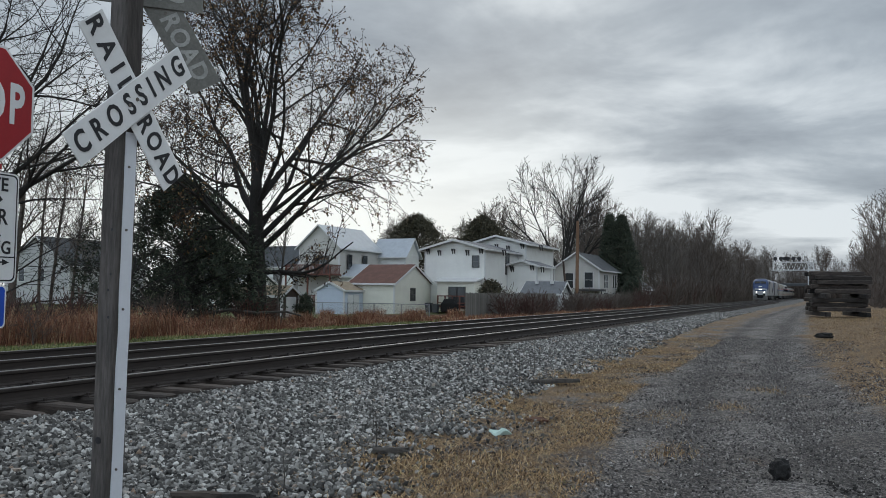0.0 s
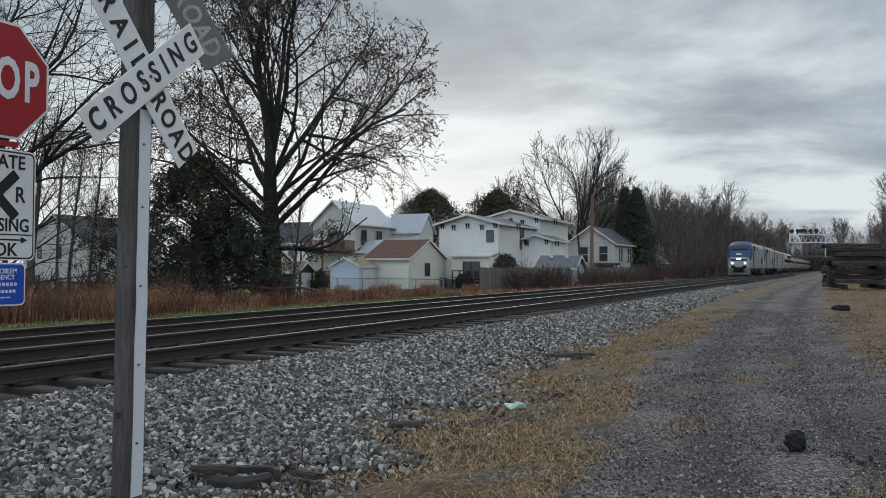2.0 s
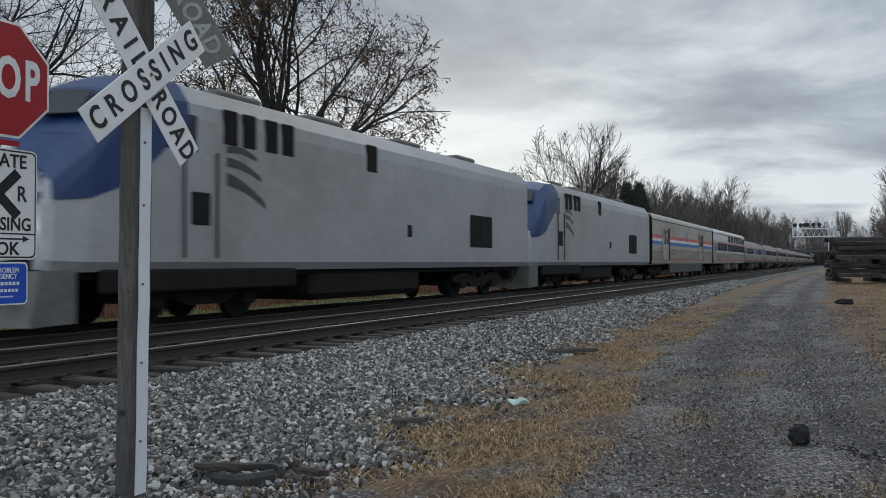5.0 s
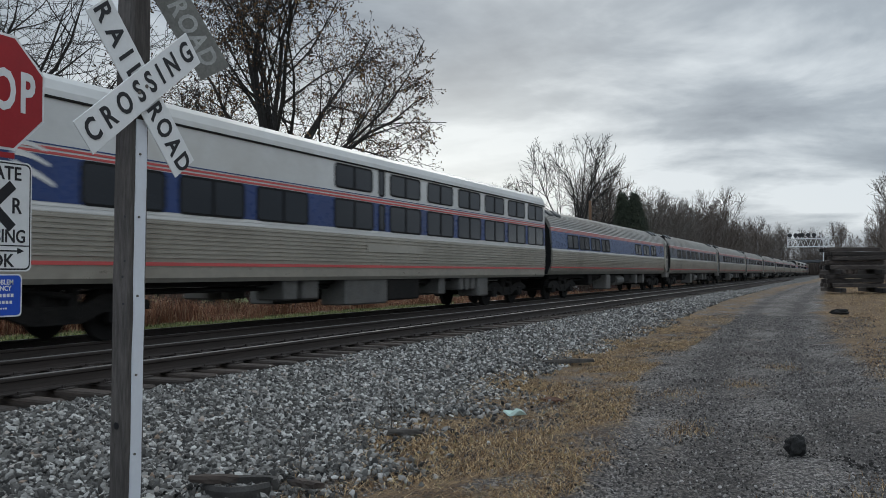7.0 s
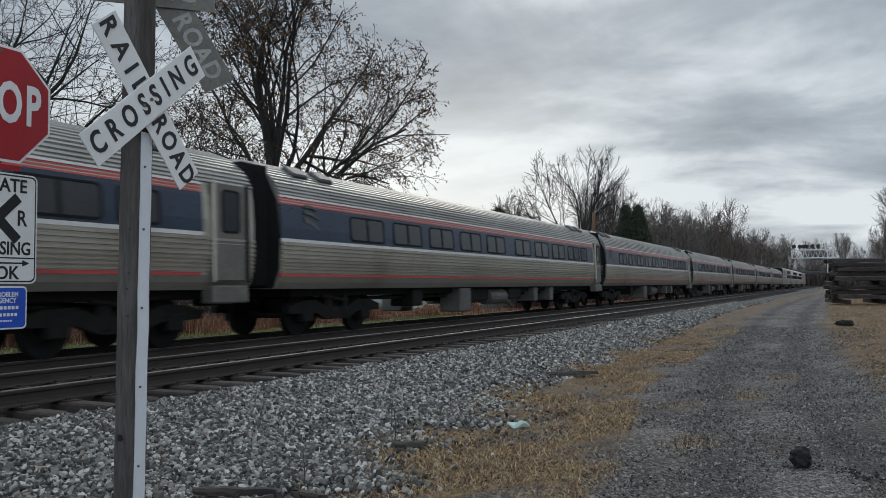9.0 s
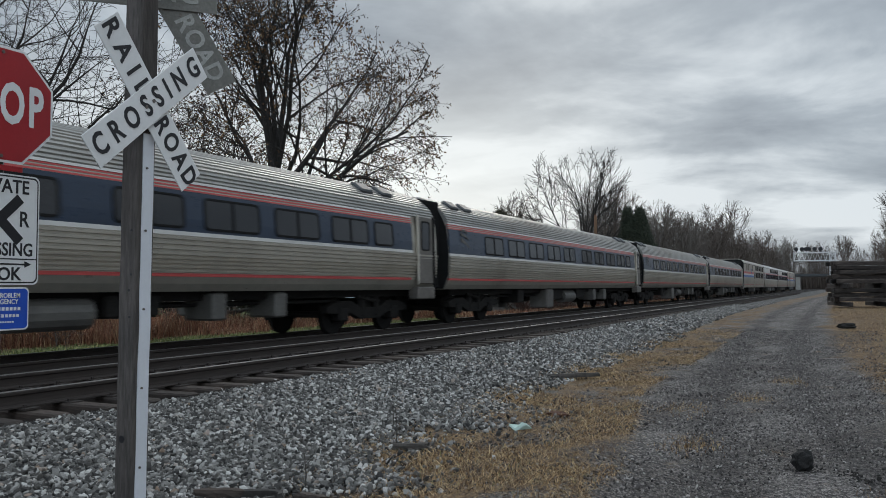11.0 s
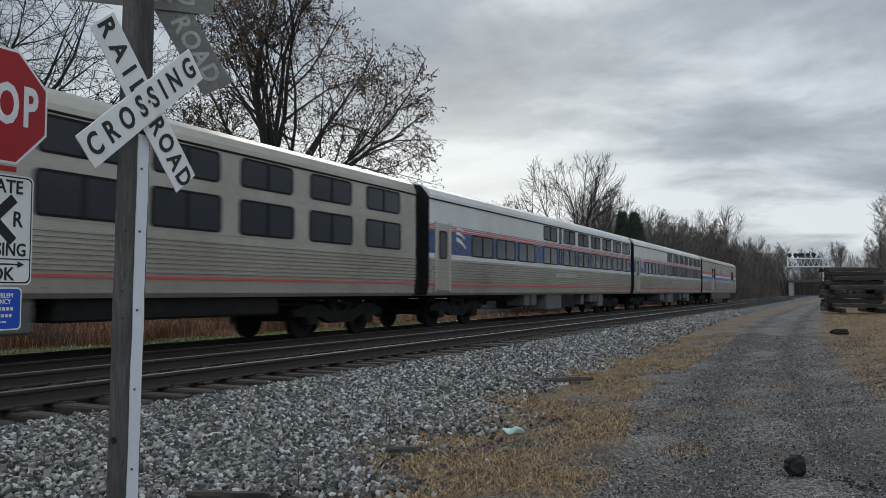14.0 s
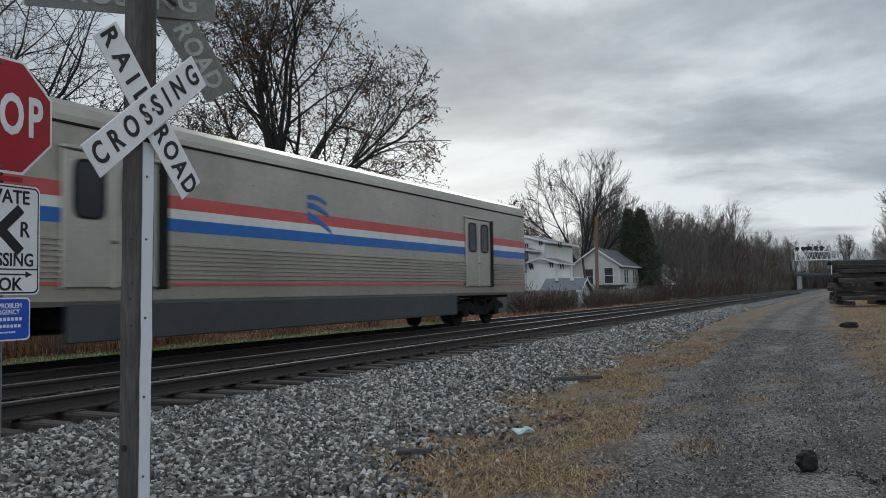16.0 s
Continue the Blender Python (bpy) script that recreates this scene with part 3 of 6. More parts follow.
def sleeper():
    car = thing("sleeping_car", "tall silver sleeping car with two rows of windows", "train car", group="train")
    boxy_shell(car, WHITEPAINT, WHITEPAINT, [(1.27, 1.33, REDPAINT, "red_sill"), (2.07, 2.11, WHITESTRIPE, "white_line"), (2.14, 2.18, WHITESTRIPE, "white_line"), (2.20, 2.89, BLUEBAND, "window_band"), (2.905, 2.945, REDPAINT, "red_line"), (2.975, 3.015, REDPAINT, "red_line"), (3.04, 3.06, BLUEBAND, "blue_line")])
    back = [11.15, 13.75, 15.9, 18.0, 20.1, 22.2, 24.25]
    windows(car, "sleeper", [4.1, 6.2, 8.35] + back, 2.54, 1.584)
    windows(car, "upper", back, 3.42, 1.578)
    windows(car, "narrow", [12.46], 3.42, 1.578)
    windows(car, "narrow", [12.46], 2.54, 1.584)
    corner_doors(car, (1.1,), 1.578, 1.1, 3.1)
    mark(car, 2.05, 2.76, 1.582, 0.7, WHITESTRIPE)
    for s in (1, -1):
        m = Mesh()
        m.box(-0.01, 0.012, -1.5, 1.5, -0.1, 0.1, 0.004)
        part("name_plate", m, STEEL, car, at=pose(s * 1.603, 13.2, 1.76))
    underbody(car, [(8.6, 9.1, 0.55, 1.42, True), (9.3, 9.9, 0.55, 1.42, True), (11.0, 13.0, 0.36, 1.45, True), (13.0, 14.8, 0.42, 1.45, False), (16.2, 16.6, 0.5, 1.4, True), (17.6, 17.9, 0.6, 1.42, True), (18.05, 18.35, 0.6, 1.42, True), (18.5, 18.8, 0.6, 1.42, True), (19.0, 19.8, 0.38, 1.45, True)], CAR)
    bogies(car, (3.2, CAR - 3.6))
    ends(car, CAR, 1.22, 1.0, 3.95)
    return car


BANDS = [(1.30, 1.345, REDPAINT, "red_sill"), (2.24, 2.46, BLUESTRIPE, "blue_stripe"), (2.46, 2.63, WHITESTRIPE, "white_stripe"), (2.63, 2.86, REDPAINT, "red_stripe")]


def baggage(doors):
    car = thing("baggage_car", "silver baggage car with red, white and blue stripes", "train car", group="train")
    boxy_shell(car, STEEL, STEEL, BANDS)
    for s in (1, -1):
        m = Mesh()
        a, b = sorted((s * 1.56, s * 1.42))
        m.box(a, b, 5.9, 19.6, 0.42, 1.02, 0.02)
        part("skirt", m, SKIRT, car, "dark grey side skirt")
    w = 1.9
    for y in doors:
        for s in (1, -1):
            m = Mesh()
            m.box(-0.03, 0.012, -w / 2, w / 2, 0.0, 2.10, 0.02)
            d = part("baggage_door", m, STEEL, car, "stainless steel double loading door", at=pose(s * 1.60, y, 1.26, 0, 0, 0 if s > 0 else 180))
            for u in (-w / 2, 0):
                m = Mesh()
                m.box(-0.02, 0.035, u - 0.03, u + 0.03, -0.02, 2.1, 0.012)
                part("jamb", m, STEEL, d)
            m = Mesh()
            m.box(-0.02, 0.04, -w / 2 - 0.05, w / 2 + 0.05, 2.10, 2.17, 0.02)
            part("lintel", m, STEEL, d)
            # raised black strip; its colour stands in for the shade of a recess
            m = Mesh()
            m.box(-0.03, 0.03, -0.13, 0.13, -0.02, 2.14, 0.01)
            part("door_recess", m, BLACKRUBBER, d, "black strip standing in for recess shade beside the door", at=pose(0, s * (w / 2 + 0.1), 0))
            for u in (-w / 4, w / 4):
                part("window", PANES["bagdoor"], None, d, at=pose(0.016, u, 1.52))
            m = Mesh()
            m.box(0.0, 0.05, -0.06, 0.06, 0.7, 0.75, 0.01)
            part("latch", m, DOORSTEEL, d)
    mark(car, 12.0, 2.90, 1.586, 0.9, BLUESTRIPE)
    underbody(car, [(6.0, 19.4, 0.6, 1.3, False)], CAR)
    bogies(car, (3.2, CAR - 3.6))
    ends(car, CAR, 1.22, 1.0, 3.95)
    return car


def diner():
    car = thing("dining_car", "silver dining car with striped kitchen end and two window rows", "train car", group="train")
    boxy_shell(car, STEEL, STEEL, BANDS)
    windows(car, "vent", [3.3, 4.75], 3.36, 1.578)
    windows(car, "vent", [9.55], 3.36, 1.578)
    ys = [14.3, 16.55, 18.85, 21.2, 23.6]
    part("window_panel", strip([(1.580, 2.15), (1.580, 3.0)], 12.7, Y1, 0.006), STEEL, car, "bare steel panel behind the windows")
    windows(car, "sleeper", ys, 2.54, 1.592)
    windows(car, "upper", ys, 3.42, 1.578)
    corner_doors(car, (11.95,), 1.585, 1.1, 3.1)
    mark(car, 8.2, 2.92, 1.586, 0.9, BLUESTRIPE)
    underbody(car, [(6.0, 12.0, 0.5, 1.46, False), (12.2, 13.6, 0.45, 1.45, True), (14.0, 19.5, 0.6, 1.4, False)], CAR)
    bogies(car, (3.2, CAR - 3.6))
    ends(car, CAR, 1.22, 1.0, 3.95)
    return car


LAMP = glow_mat("lit_headlight", (1.0, 0.95, 0.86), 10.0)
REDLAMP = mat("red_marker_lens", (0.4, 0.02, 0.02), 0.2)
LOCO = 21.2


def locomotive(lit):
    car = thing("locomotive", "silver diesel locomotive with blue nose" + (" and lit headlights" if lit else ""), "locomotive", group="train")
    # sections from the nose back: y, half width, bottom, shoulder, top
    def section(y, w, z0, zs, zt, lean=0.0):
        half = [(w * 0.94, z0), (w, z0 + 0.15), (w, zs - 0.25), (w * 0.97, zs), (w * 0.80, (zs + zt) / 2 + 0.08), (w * 0.45, zt - 0.03)]
        return [(x, y + lean * (z - z0), z) for x, z in mirror(half)]
    m = Mesh()
    m.loft([section(0.55, 1.18, 1.02, 2.15, 2.35), section(0.62, 1.30, 1.0, 2.25, 2.45, 0.04), section(1.15, 1.46, 0.98, 2.75, 3.10, 0.06), section(1.75, 1.52, 0.98, 3.45, 3.85), section(2.5, 1.52, 0.98, 3.72, 4.18), section(3.6, 1.52, 0.98, 3.78, 4.26), section(LOCO - 0.4, 1.52, 0.98, 3.78, 4.26)])
    part("body", m, LOCOSILVER, car, "silver painted car body")
    # blue nose cap lying on the body
    m = Mesh()
    def cap(y, w, z0, zs, zt, lean, off):
        half = [(w + off, z0), (w + off, zs - 0.25), (w * 0.97 + off, zs), (w * 0.80 + off, (zs + zt) / 2 + 0.08 + off), (w * 0.45, zt - 0.03 + off), (0, zt + off)]
        run = half + [(-x, z) for x, z in reversed(half[:-1])]
        return [(x, y + lean * (z - 1.0), z) for x, z in run]
    m.loft([cap(0.60, 1.30, 2.02, 2.25, 2.45, 0.02, 0.012), cap(1.12, 1.46, 2.05, 2.75, 3.10, 0.06, 0.012), cap(1.73, 1.52, 2.25, 3.45, 3.85, 0.0, 0.012), cap(2.5, 1.52, 2.75, 3.72, 4.18, 0, 0.012), cap(3.3, 1.52, 3.45, 3.78, 4.26, 0, 0.012)], False, 0, False)
    m.loft([[(-1.18, 0.545, 2.02), (1.18, 0.545, 2.02), (1.10, 0.62, 2.40), (0.55, 0.66, 2.46), (-0.55, 0.66, 2.46), (-1.10, 0.62, 2.40)], [(-1.18, 0.53, 2.02), (1.18, 0.53, 2.02), (1.10, 0.60, 2.40), (0.55, 0.64, 2.46), (-0.55, 0.64, 2.46), (-1.10, 0.60, 2.40)]])
    m.loft([[(-0.9, 0.545, 1.88), (0.9, 0.545, 1.88), (1.18, 0.545, 2.04), (-1.18, 0.545, 2.04)], [(-0.9, 0.53, 1.88), (0.9, 0.53, 1.88), (1.18, 0.53, 2.04), (-1.18, 0.53, 2.04)]])
    part("nose_cap", m, LOCOBLUE, car, "glossy blue painted nose")
    for s in (1, -1):
        m = Mesh()
        m.loft([[(s * 0.06, 1.28, 3.36), (s * 1.10, 1.32, 3.32), (s * 1.06, 1.62, 3.70), (s * 0.06, 1.68, 3.80)], [(s * 0.06, 1.24, 3.38), (s * 1.10, 1.28, 3.34), (s * 1.06, 1.58, 3.73), (s * 0.06, 1.64, 3.83)]])
        part("windshield", m, DARKGLASS, car)
        m = Mesh()
        m.box(-0.02, 0.02, 0, 0.75, 0, 0.62, 0.03)
        part("cab_window", m, DARKGLASS, car, at=pose(s * 1.51, 2.75, 2.95))
        for y in (4.2, 4.75, 5.45, 6.0, 9.4):
            m = Mesh()
            m.box(-0.03, 0.02, y, y + (0.42 if y < 9 else 0.5), 0, 0.62, 0.02)
            part("vent_grille", m, GRIME, car, at=pose(s * 1.515, 0, 3.18))
        m = Mesh()
        m.box(-0.03, 0.015, 15.6, 17.4, 0, 0.95, 0.02)
        m.box(-0.02, 0.03, 16.45, 16.55, 0, 0.95, 0.01)
        part("radiator_grille", m, GRIME, car, at=pose(s * 1.52, 0, 1.55))
        for y0, y1, zz in ((3.35, 3.85, 0.55), (11.5, 11.75, 0.3)):
            m = Mesh()
            m.box(-0.02, 0.02, y0, y1, 0, zz, 0.02)
            part("side_hatch", m, GRIME, car, at=pose(s * 1.52, 0, 1.75))
        for y in (3.15, 4.0):
            m = Mesh()
            m.tube([(s * 1.56, y, 1.2), (s * 1.56, y, 3.0)], 0.02, 6)
            part("grab_rail", m, GRIME, car)
        # black block on the front, coloured as the shade inside a step hollow
        m = Mesh()
        m.box(0.72 * s - 0.24, 0.72 * s + 0.24, 0.46, 0.62, 1.02, 1.36, 0.03)
        part("step_recess", m, BLACKRUBBER, car)
        m = Mesh()
        m.disc((s * 0.78, 0.50, 1.66), 0.085, (0, 1, 0), 0.1, 16)
        part("ditch_light", m, LAMP if lit else WHITESTRIPE, car, "lit ditch light" if lit else "")
        m = Mesh()
        m.disc((s * 0.15, 0.52, 2.14), 0.085, (0, 1, 0), 0.1, 16)
        part("headlight", m, LAMP if lit else WHITESTRIPE, car, "lit headlight" if lit else "")
    m = Mesh()
    m.box(-0.32, 0.32, 0.66, 0.74, 2.62, 2.84, 0.02)
    part("number_board", m, WHITESTRIPE, car)
    mark(car, 4.3, 2.7, 1.525, 1.15, SKIRT)
    m = Mesh()
    m.loft([[(-1.30, 0.25, 0.16), (1.30, 0.25, 0.16), (1.30, 0.42, 1.0), (-1.30, 0.42, 1.0)], [(-1.45, 0.95, 0.2), (1.45, 0.95, 0.2), (1.45, 0.95, 1.02), (-1.45, 0.95, 1.02)]])
    part("pilot", m, BOXGREY, car, "grimy grey pilot plate")
    m = Mesh()
    m.box(-0.62, 0.62, 0.15, 0.5, 0.50, 1.16, 0.05)
    m.box(-0.17, 0.17, -0.1, 0.3, 0.68, 0.98, 0.05)
    part("coupler", m, BLACKRUBBER, car)
    m = Mesh()
    m.box(-0.17, 0.17, LOCO - 0.5, LOCO + 0.1, 0.68, 0.98, 0.05)
    part("coupler", m, BLACKRUBBER, car)
    for s in (1, -1):
        m = Mesh()
        m.tube([(s * 0.8, 0.3, 0.8), (s * 0.7, 0.08, 0.4), (s * 0.3, 0.2, 0.8)], 0.04, 5)
        part("brake_hose", m, BLACKRUBBER, car)
        m = Mesh()
        a, b = sorted((s * 1.49, s * 1.36))
        m.box(a, b, 1.4, 6.6, 0.62, 1.02, 0.04)
        part("side_sill", m, GRIME, car)
    m = Mesh()
    m.box(-1.35, 1.35, 7.4, 12.6, 0.28, 1.0, 0.15)
    part("fuel_tank", m, GRIME, car)
    m = Mesh()
    m.box(-1.2, 1.2, 0.8, LOCO - 0.5, 0.85, 1.05, 0.03)
    part("underframe", m, GRIME, car)
    for y in (5.0, 8.2, 12.5, 16.5):
        m = Mesh()
        m.box(-0.7, 0.7, y, y + 1.4, 4.2, 4.38, 0.06)
        part("roof_hatch", m, BOXGREY, car)
    bogies(car, (4.2, LOCO - 4.0), (-1.25, 1.25))
    m = Mesh()
    m.box(-0.7, 0.7, LOCO - 0.42, LOCO, 1.0, 3.3, 0.05)
    part("passage_bellows", m, BLACKRUBBER, car)
    return car


def raise_body(car, k):
    """Lifts the body above the frame to its true height."""
    for o in car.children:
        if o.name.split(".")[0] in ("bogie", "pilot", "fuel_tank", "underframe", "coupler", "brake_hose", "side_sill"):
            continue
        z = o.location.z
        o.location.z = 1.0 + (z - 1.0) * k if z else 0.0
        for v in o.data.vertices:
            v.co.z = v.co.z * k if z else max(v.co.z, 1.0 + (v.co.z - 1.0) * k)
    return car


def build_train():
    start = GAP0 - 2 * CAR - 2 * LOCO
    at = pose(FAR_TRACK, 0, FAR_RAIL)
    def put(ob, length):
        nonlocal start
        ob.matrix_basis = at @ pose(0, start, 0)
        MOVERS.append((ob, start))
        start += length
    put(raise_body(locomotive(True), 1.085), LOCO)
    put(raise_body(locomotive(False), 1.085), LOCO)
    bag, slp, co, cafe = baggage((4.3, 18.75)), sleeper(), coach(0), coach(1)
    put(bag, CAR)
    put(slp, CAR)
    put(cafe, CAR)
    put(co, CAR)
    for i in range(6):
        put(copy_thing(co, at), CAR)
    put(diner(), CAR)
    for i in range(2):
        put(copy_thing(slp, at), CAR)
    put(baggage((6.7, 21.15)), CAR)


build_train()


# ---- lettering ----
def letters(text, size, material, parent, m, bold=0.0, squeeze=1.0, spacing=1.0):
    """Raised letters of the built-in font, in the x-z plane facing -y before m."""
    c = bpy.data.curves.new("lettering", "FONT")
    c.body, c.size, c.extrude, c.offset, c.space_character = text, size, 0.0015, bold, spacing
    c.align_x, c.align_y = "CENTER", "CENTER"
    c.resolution_u = 3
    tmp = bpy.data.objects.new("lettering", c)
    scene.collection.objects.link(tmp)
    bpy.context.view_layer.update()
    me = bpy.data.meshes.new_from_object(tmp.evaluated_get(bpy.context.evaluated_depsgraph_get()))
    bpy.data.objects.remove(tmp)
    me.transform(Matrix.Rotation(radians(90), 4, "X") @ Matrix.Diagonal((squeeze, 1, 1, 1)))
    me.materials.clear()
    me.materials.append(material)
    ob = new("lettering", me)
    ob.parent, ob.matrix_basis = parent, m
    return ob


SIGNWHITE = mat("white_sign_face", (0.76, 0.76, 0.75), 0.5, 0.0, 0.06, 4, 60, 0.02, dirt=(0.58, 0.58, 0.56))
SIGNBLACK = mat("black_sign_paint", (0.010, 0.010, 0.013), 0.5, 0.0, 0.2, 4, 60, 0.0)
SIGNRED = mat("red_sign_face", (0.36, 0.010, 0.016), 0.42, 0.0, 0.12, 4, 60, 0.0)
SIGNBLUE = mat("blue_sign_face", (0.010, 0.075, 0.48), 0.45, 0.0, 0.1, 4, 60, 0.0)
OLDSIGN = mat("weathered_grey_sign_board", (0.20, 0.195, 0.175), 0.8, 0.0, 0.3, 5, 50, 0.2, dirt=(0.12, 0.115, 0.10))
OLDLETTER = mat("faded_pale_letters", (0.40, 0.40, 0.37), 0.7, 0.0, 0.3, 8, 60, 0.1)
POSTWOOD = mat("weathered_grey_post_wood", (0.115, 0.100, 0.090), 0.85, 0.0, 0.5, 7, 60, 0.9, color2=(0.045, 0.039, 0.035), axis=(1, 1, 0.12), dirt=(0.05, 0.045, 0.04))
STRIPWHITE = mat("white_reflective_strip", (0.66, 0.68, 0.72), 0.4, 0.0, 0.06, 5, 40, 0.1)
GALV = mat("galvanised_steel", (0.30, 0.31, 0.31), 0.5, 0.6, 0.2, 6, 40, 0.05)
BOLT = mat("bolt_steel", (0.18, 0.16, 0.14), 0.5, 0.7, 0.2, 6, 40, 0.0)


def blade(parent, m, text_parts, face, ink, size, length=1.22, width=0.229):
    """One board of a crossbuck: long axis x, face -y."""
    b = Mesh()
    b.box(-length / 2, length / 2, -0.004, 0.004, -width / 2, width / 2, 0.002)
    ob = part("blade", b, face, parent, at=m)
    for text, x, sq, sp in text_parts:
        letters(text, size, ink, ob, pose(x, -0.0065, 0), 0.0045, sq, sp)
    for x in (-0.04, 0.04):
        k = Mesh()
        k.disc((x, -0.006, 0), 0.012, (0, 1, 0), 0.008, 8)
        part("bolt", k, BOLT, ob)
    return ob


def build_crossing_signs():
    base, top = Vector((-4.124, 3.900, 0.02)), Vector((-4.036, 3.870, 3.75))
    post = thing("crossing_post", "weathered square wooden post with a white reflective strip", "sign post", pose(*base))
    lean = (top - base)
    tilt = Vector((0, 0, 1)).rotation_difference(lean.normalized()).to_matrix().to_4x4()
    h = lean.length
    m = Mesh()
    rng = random.Random(4)
    rings = []
    for i in range(16):
        z = h * i / 15
        w, c = 0.073 + rng.uniform(-0.002, 0.002), 0.012
        ox, oy = rng.uniform(-0.002, 0.002), rng.uniform(-0.002, 0.002)
        rings.append([(ox + x, oy + y, z) for x, y in ((w - c, -w), (w, -w + c), (w, w - c), (w - c, w), (-w + c, w), (-w, w - c), (-w, -w + c), (-w + c, -w))])
    m.loft(rings)
    part("shaft", m, POSTWOOD, post, at=tilt)
    m = Mesh()
    rings = []
    for i in range(13):
        z = 0.06 + (h - 1.27) * i / 12
        o = rng.uniform(0, 0.004)
        rings.append([(0.070, -0.040 + o, z), (0.077 + o, -0.040 + o, z), (0.077 + o, 0.050 + o, z), (0.070, 0.050 + o, z)])
    m.loft(rings)
    part("reflective_strip", m, STRIPWHITE, post, "white reflective strip nailed to the post", at=tilt)
    m = Mesh()
    for z in (0.4, 0.9, 1.4, 1.9, 2.3):
        m = Mesh()
        m.disc((0.084, -0.01, z), 0.008, (1, 0, 0), 0.008, 6)
        part("nail", m, BOLT, post, at=tilt)
    for x, z, r in ((-0.01, 0.58, 0.024), (0.03, 1.35, 0.009), (0.02, 1.52, 0.009), (0.035, 1.62, 0.008), (0.03, 1.9, 0.009), (0.0, 2.6, 0.008)):
        m = Mesh()
        m.disc((x, -0.073, z), r, (0, 1, 0), 0.006, 9)
        part("knot", m, SIGNBLACK, post, at=tilt)
    # the crossbuck, facing the road, its arms a little askew
    cross = thing("crossbuck_sign", "white railroad crossing crossbuck with black letters", "crossing sign", pose(-3.945, 3.852, 2.718))
    face = pose(0, 0, 0, 0, 0, 90)
    blade(cross, pose(-0.012, 0.016, 0) @ face @ pose(0, 0, 0, 0, 51.2, 0), [("RAIL", -0.335, 0.86, 1.70), ("ROAD", 0.345, 0.80, 1.32)], SIGNWHITE, SIGNBLACK, 0.185, 1.17, 0.222)
    blade(cross, pose(0.012, -0.018, 0) @ face @ pose(0, 0, 0, 0, -39.9, 0), [("CROSSING", 0, 0.80, 1.72)], SIGNWHITE, SIGNBLACK, 0.187, 1.17, 0.224)
    # an older crossbuck on the side of the post along the track
    old = thing("old_crossbuck_sign", "weathered grey crossbuck with faded pale letters", "crossing sign", pose(-4.34, 4.07, 3.60, 0, 0, 50))
    blade(old, pose(-0.05, 0, 0) @ pose(0, 0, 0, 0, -1.5, 0), [("CROSSING", 0, 0.98, 1.12)], OLDSIGN, OLDLETTER, 0.19)
    blade(old, pose(0.29, 0.012, -0.10) @ pose(0, 0, 0, 0, 59, 0), [("RAIL", -0.345, 1.0, 1.2), ("ROAD", 0.30, 0.92, 1.1)], OLDSIGN, OLDLETTER, 0.18)
    m = Mesh()
    m.tube([(-4.03, 3.92, 3.60), (-4.16, 4.30, 3.60)], 0.02, 6)
    arm = part("bracket_arm", m, BOLT, old)
    arm.matrix_basis = old.matrix_basis.inverted()

    sign = thing("stop_sign", "red octagonal stop sign with white border on galvanised post", "stop sign", pose(-4.888, 3.50, 0.0))
    m = Mesh()
    for a, b in ((-0.03, -0.024), (0.024, 0.03)):
        m.box(-0.03, -0.004, a, b, 0.05, 3.15)
    m.box(-0.034, -0.03, -0.03, 0.03, 0.05, 3.15)
    part("post", m, GALV, sign, "galvanised steel channel post")
    def plate(name, z, pts, material, x=0.0, thick=0.003):
        k = Mesh()
        k.loft([[(x + o, u, z + v) for u, v in pts] for o in (0, thick)])
        return part(name, k, material, sign)
    def octo(r):
        return [(r * math.cos(radians(22.5 + 45 * i)), r * math.sin(radians(22.5 + 45 * i))) for i in range(8)]
    R = 0.381 / math.cos(radians(22.5))
    plate("border", 2.752, octo(R), SIGNWHITE)
    plate("face", 2.752, octo(R * 0.955), SIGNRED, 0.002)
    letters("STOP", 0.37, SIGNWHITE, sign, pose(0.007, 0, 2.752, 0, 0, 90), 0.011, 0.60, 1.22)
    m = Mesh()
    for z in (2.752 + 0.34, 2.752 - 0.34):
        m.disc((0.008, 0, z), 0.012, (1, 0, 0), 0.01, 8)
    part("bolt", m, BOLT, sign)
    m = Mesh()
    m.box(0.0, 0.004, -0.16, 0.16, 2.318, 2.355, 0.001)
    part("red_strip", m, SIGNRED, sign)

    def rounded(w, h, r):
        pts = []
        for cx, cz, a0 in ((w - r, h - r, 0), (-w + r, h - r, 90), (-w + r, -h + r, 180), (w - r, -h + r, 270)):
            pts += [(cx + r * math.cos(radians(a0 + 22.5 * k)), cz + r * math.sin(radians(a0 + 22.5 * k))) for k in range(5)]
        return pts
    z = 1.938
    plate("panel", z, rounded(0.292, 0.362, 0.04), SIGNWHITE)
    plate("border", z, rounded(0.282, 0.352, 0.036), SIGNBLACK, 0.0015)
    plate("face", z, rounded(0.272, 0.342, 0.032), SIGNWHITE, 0.003)
    put = lambda text, size, dy, dz, sq=0.85: letters(text, size, SIGNBLACK, sign, pose(0.0075, dy, z + dz, 0, 0, 90), 0.002, sq)
    put("PRIVATE", 0.125, 0.0, 0.278, 0.9)
    put("R", 0.145, 0.175, 0.065)
    put("R", 0.145, -0.175, 0.065)
    put("CROSSING", 0.12, 0.0, -0.135, 0.85)
    put("LOOK", 0.12, 0.0, -0.295, 0.95)
    m = Mesh()
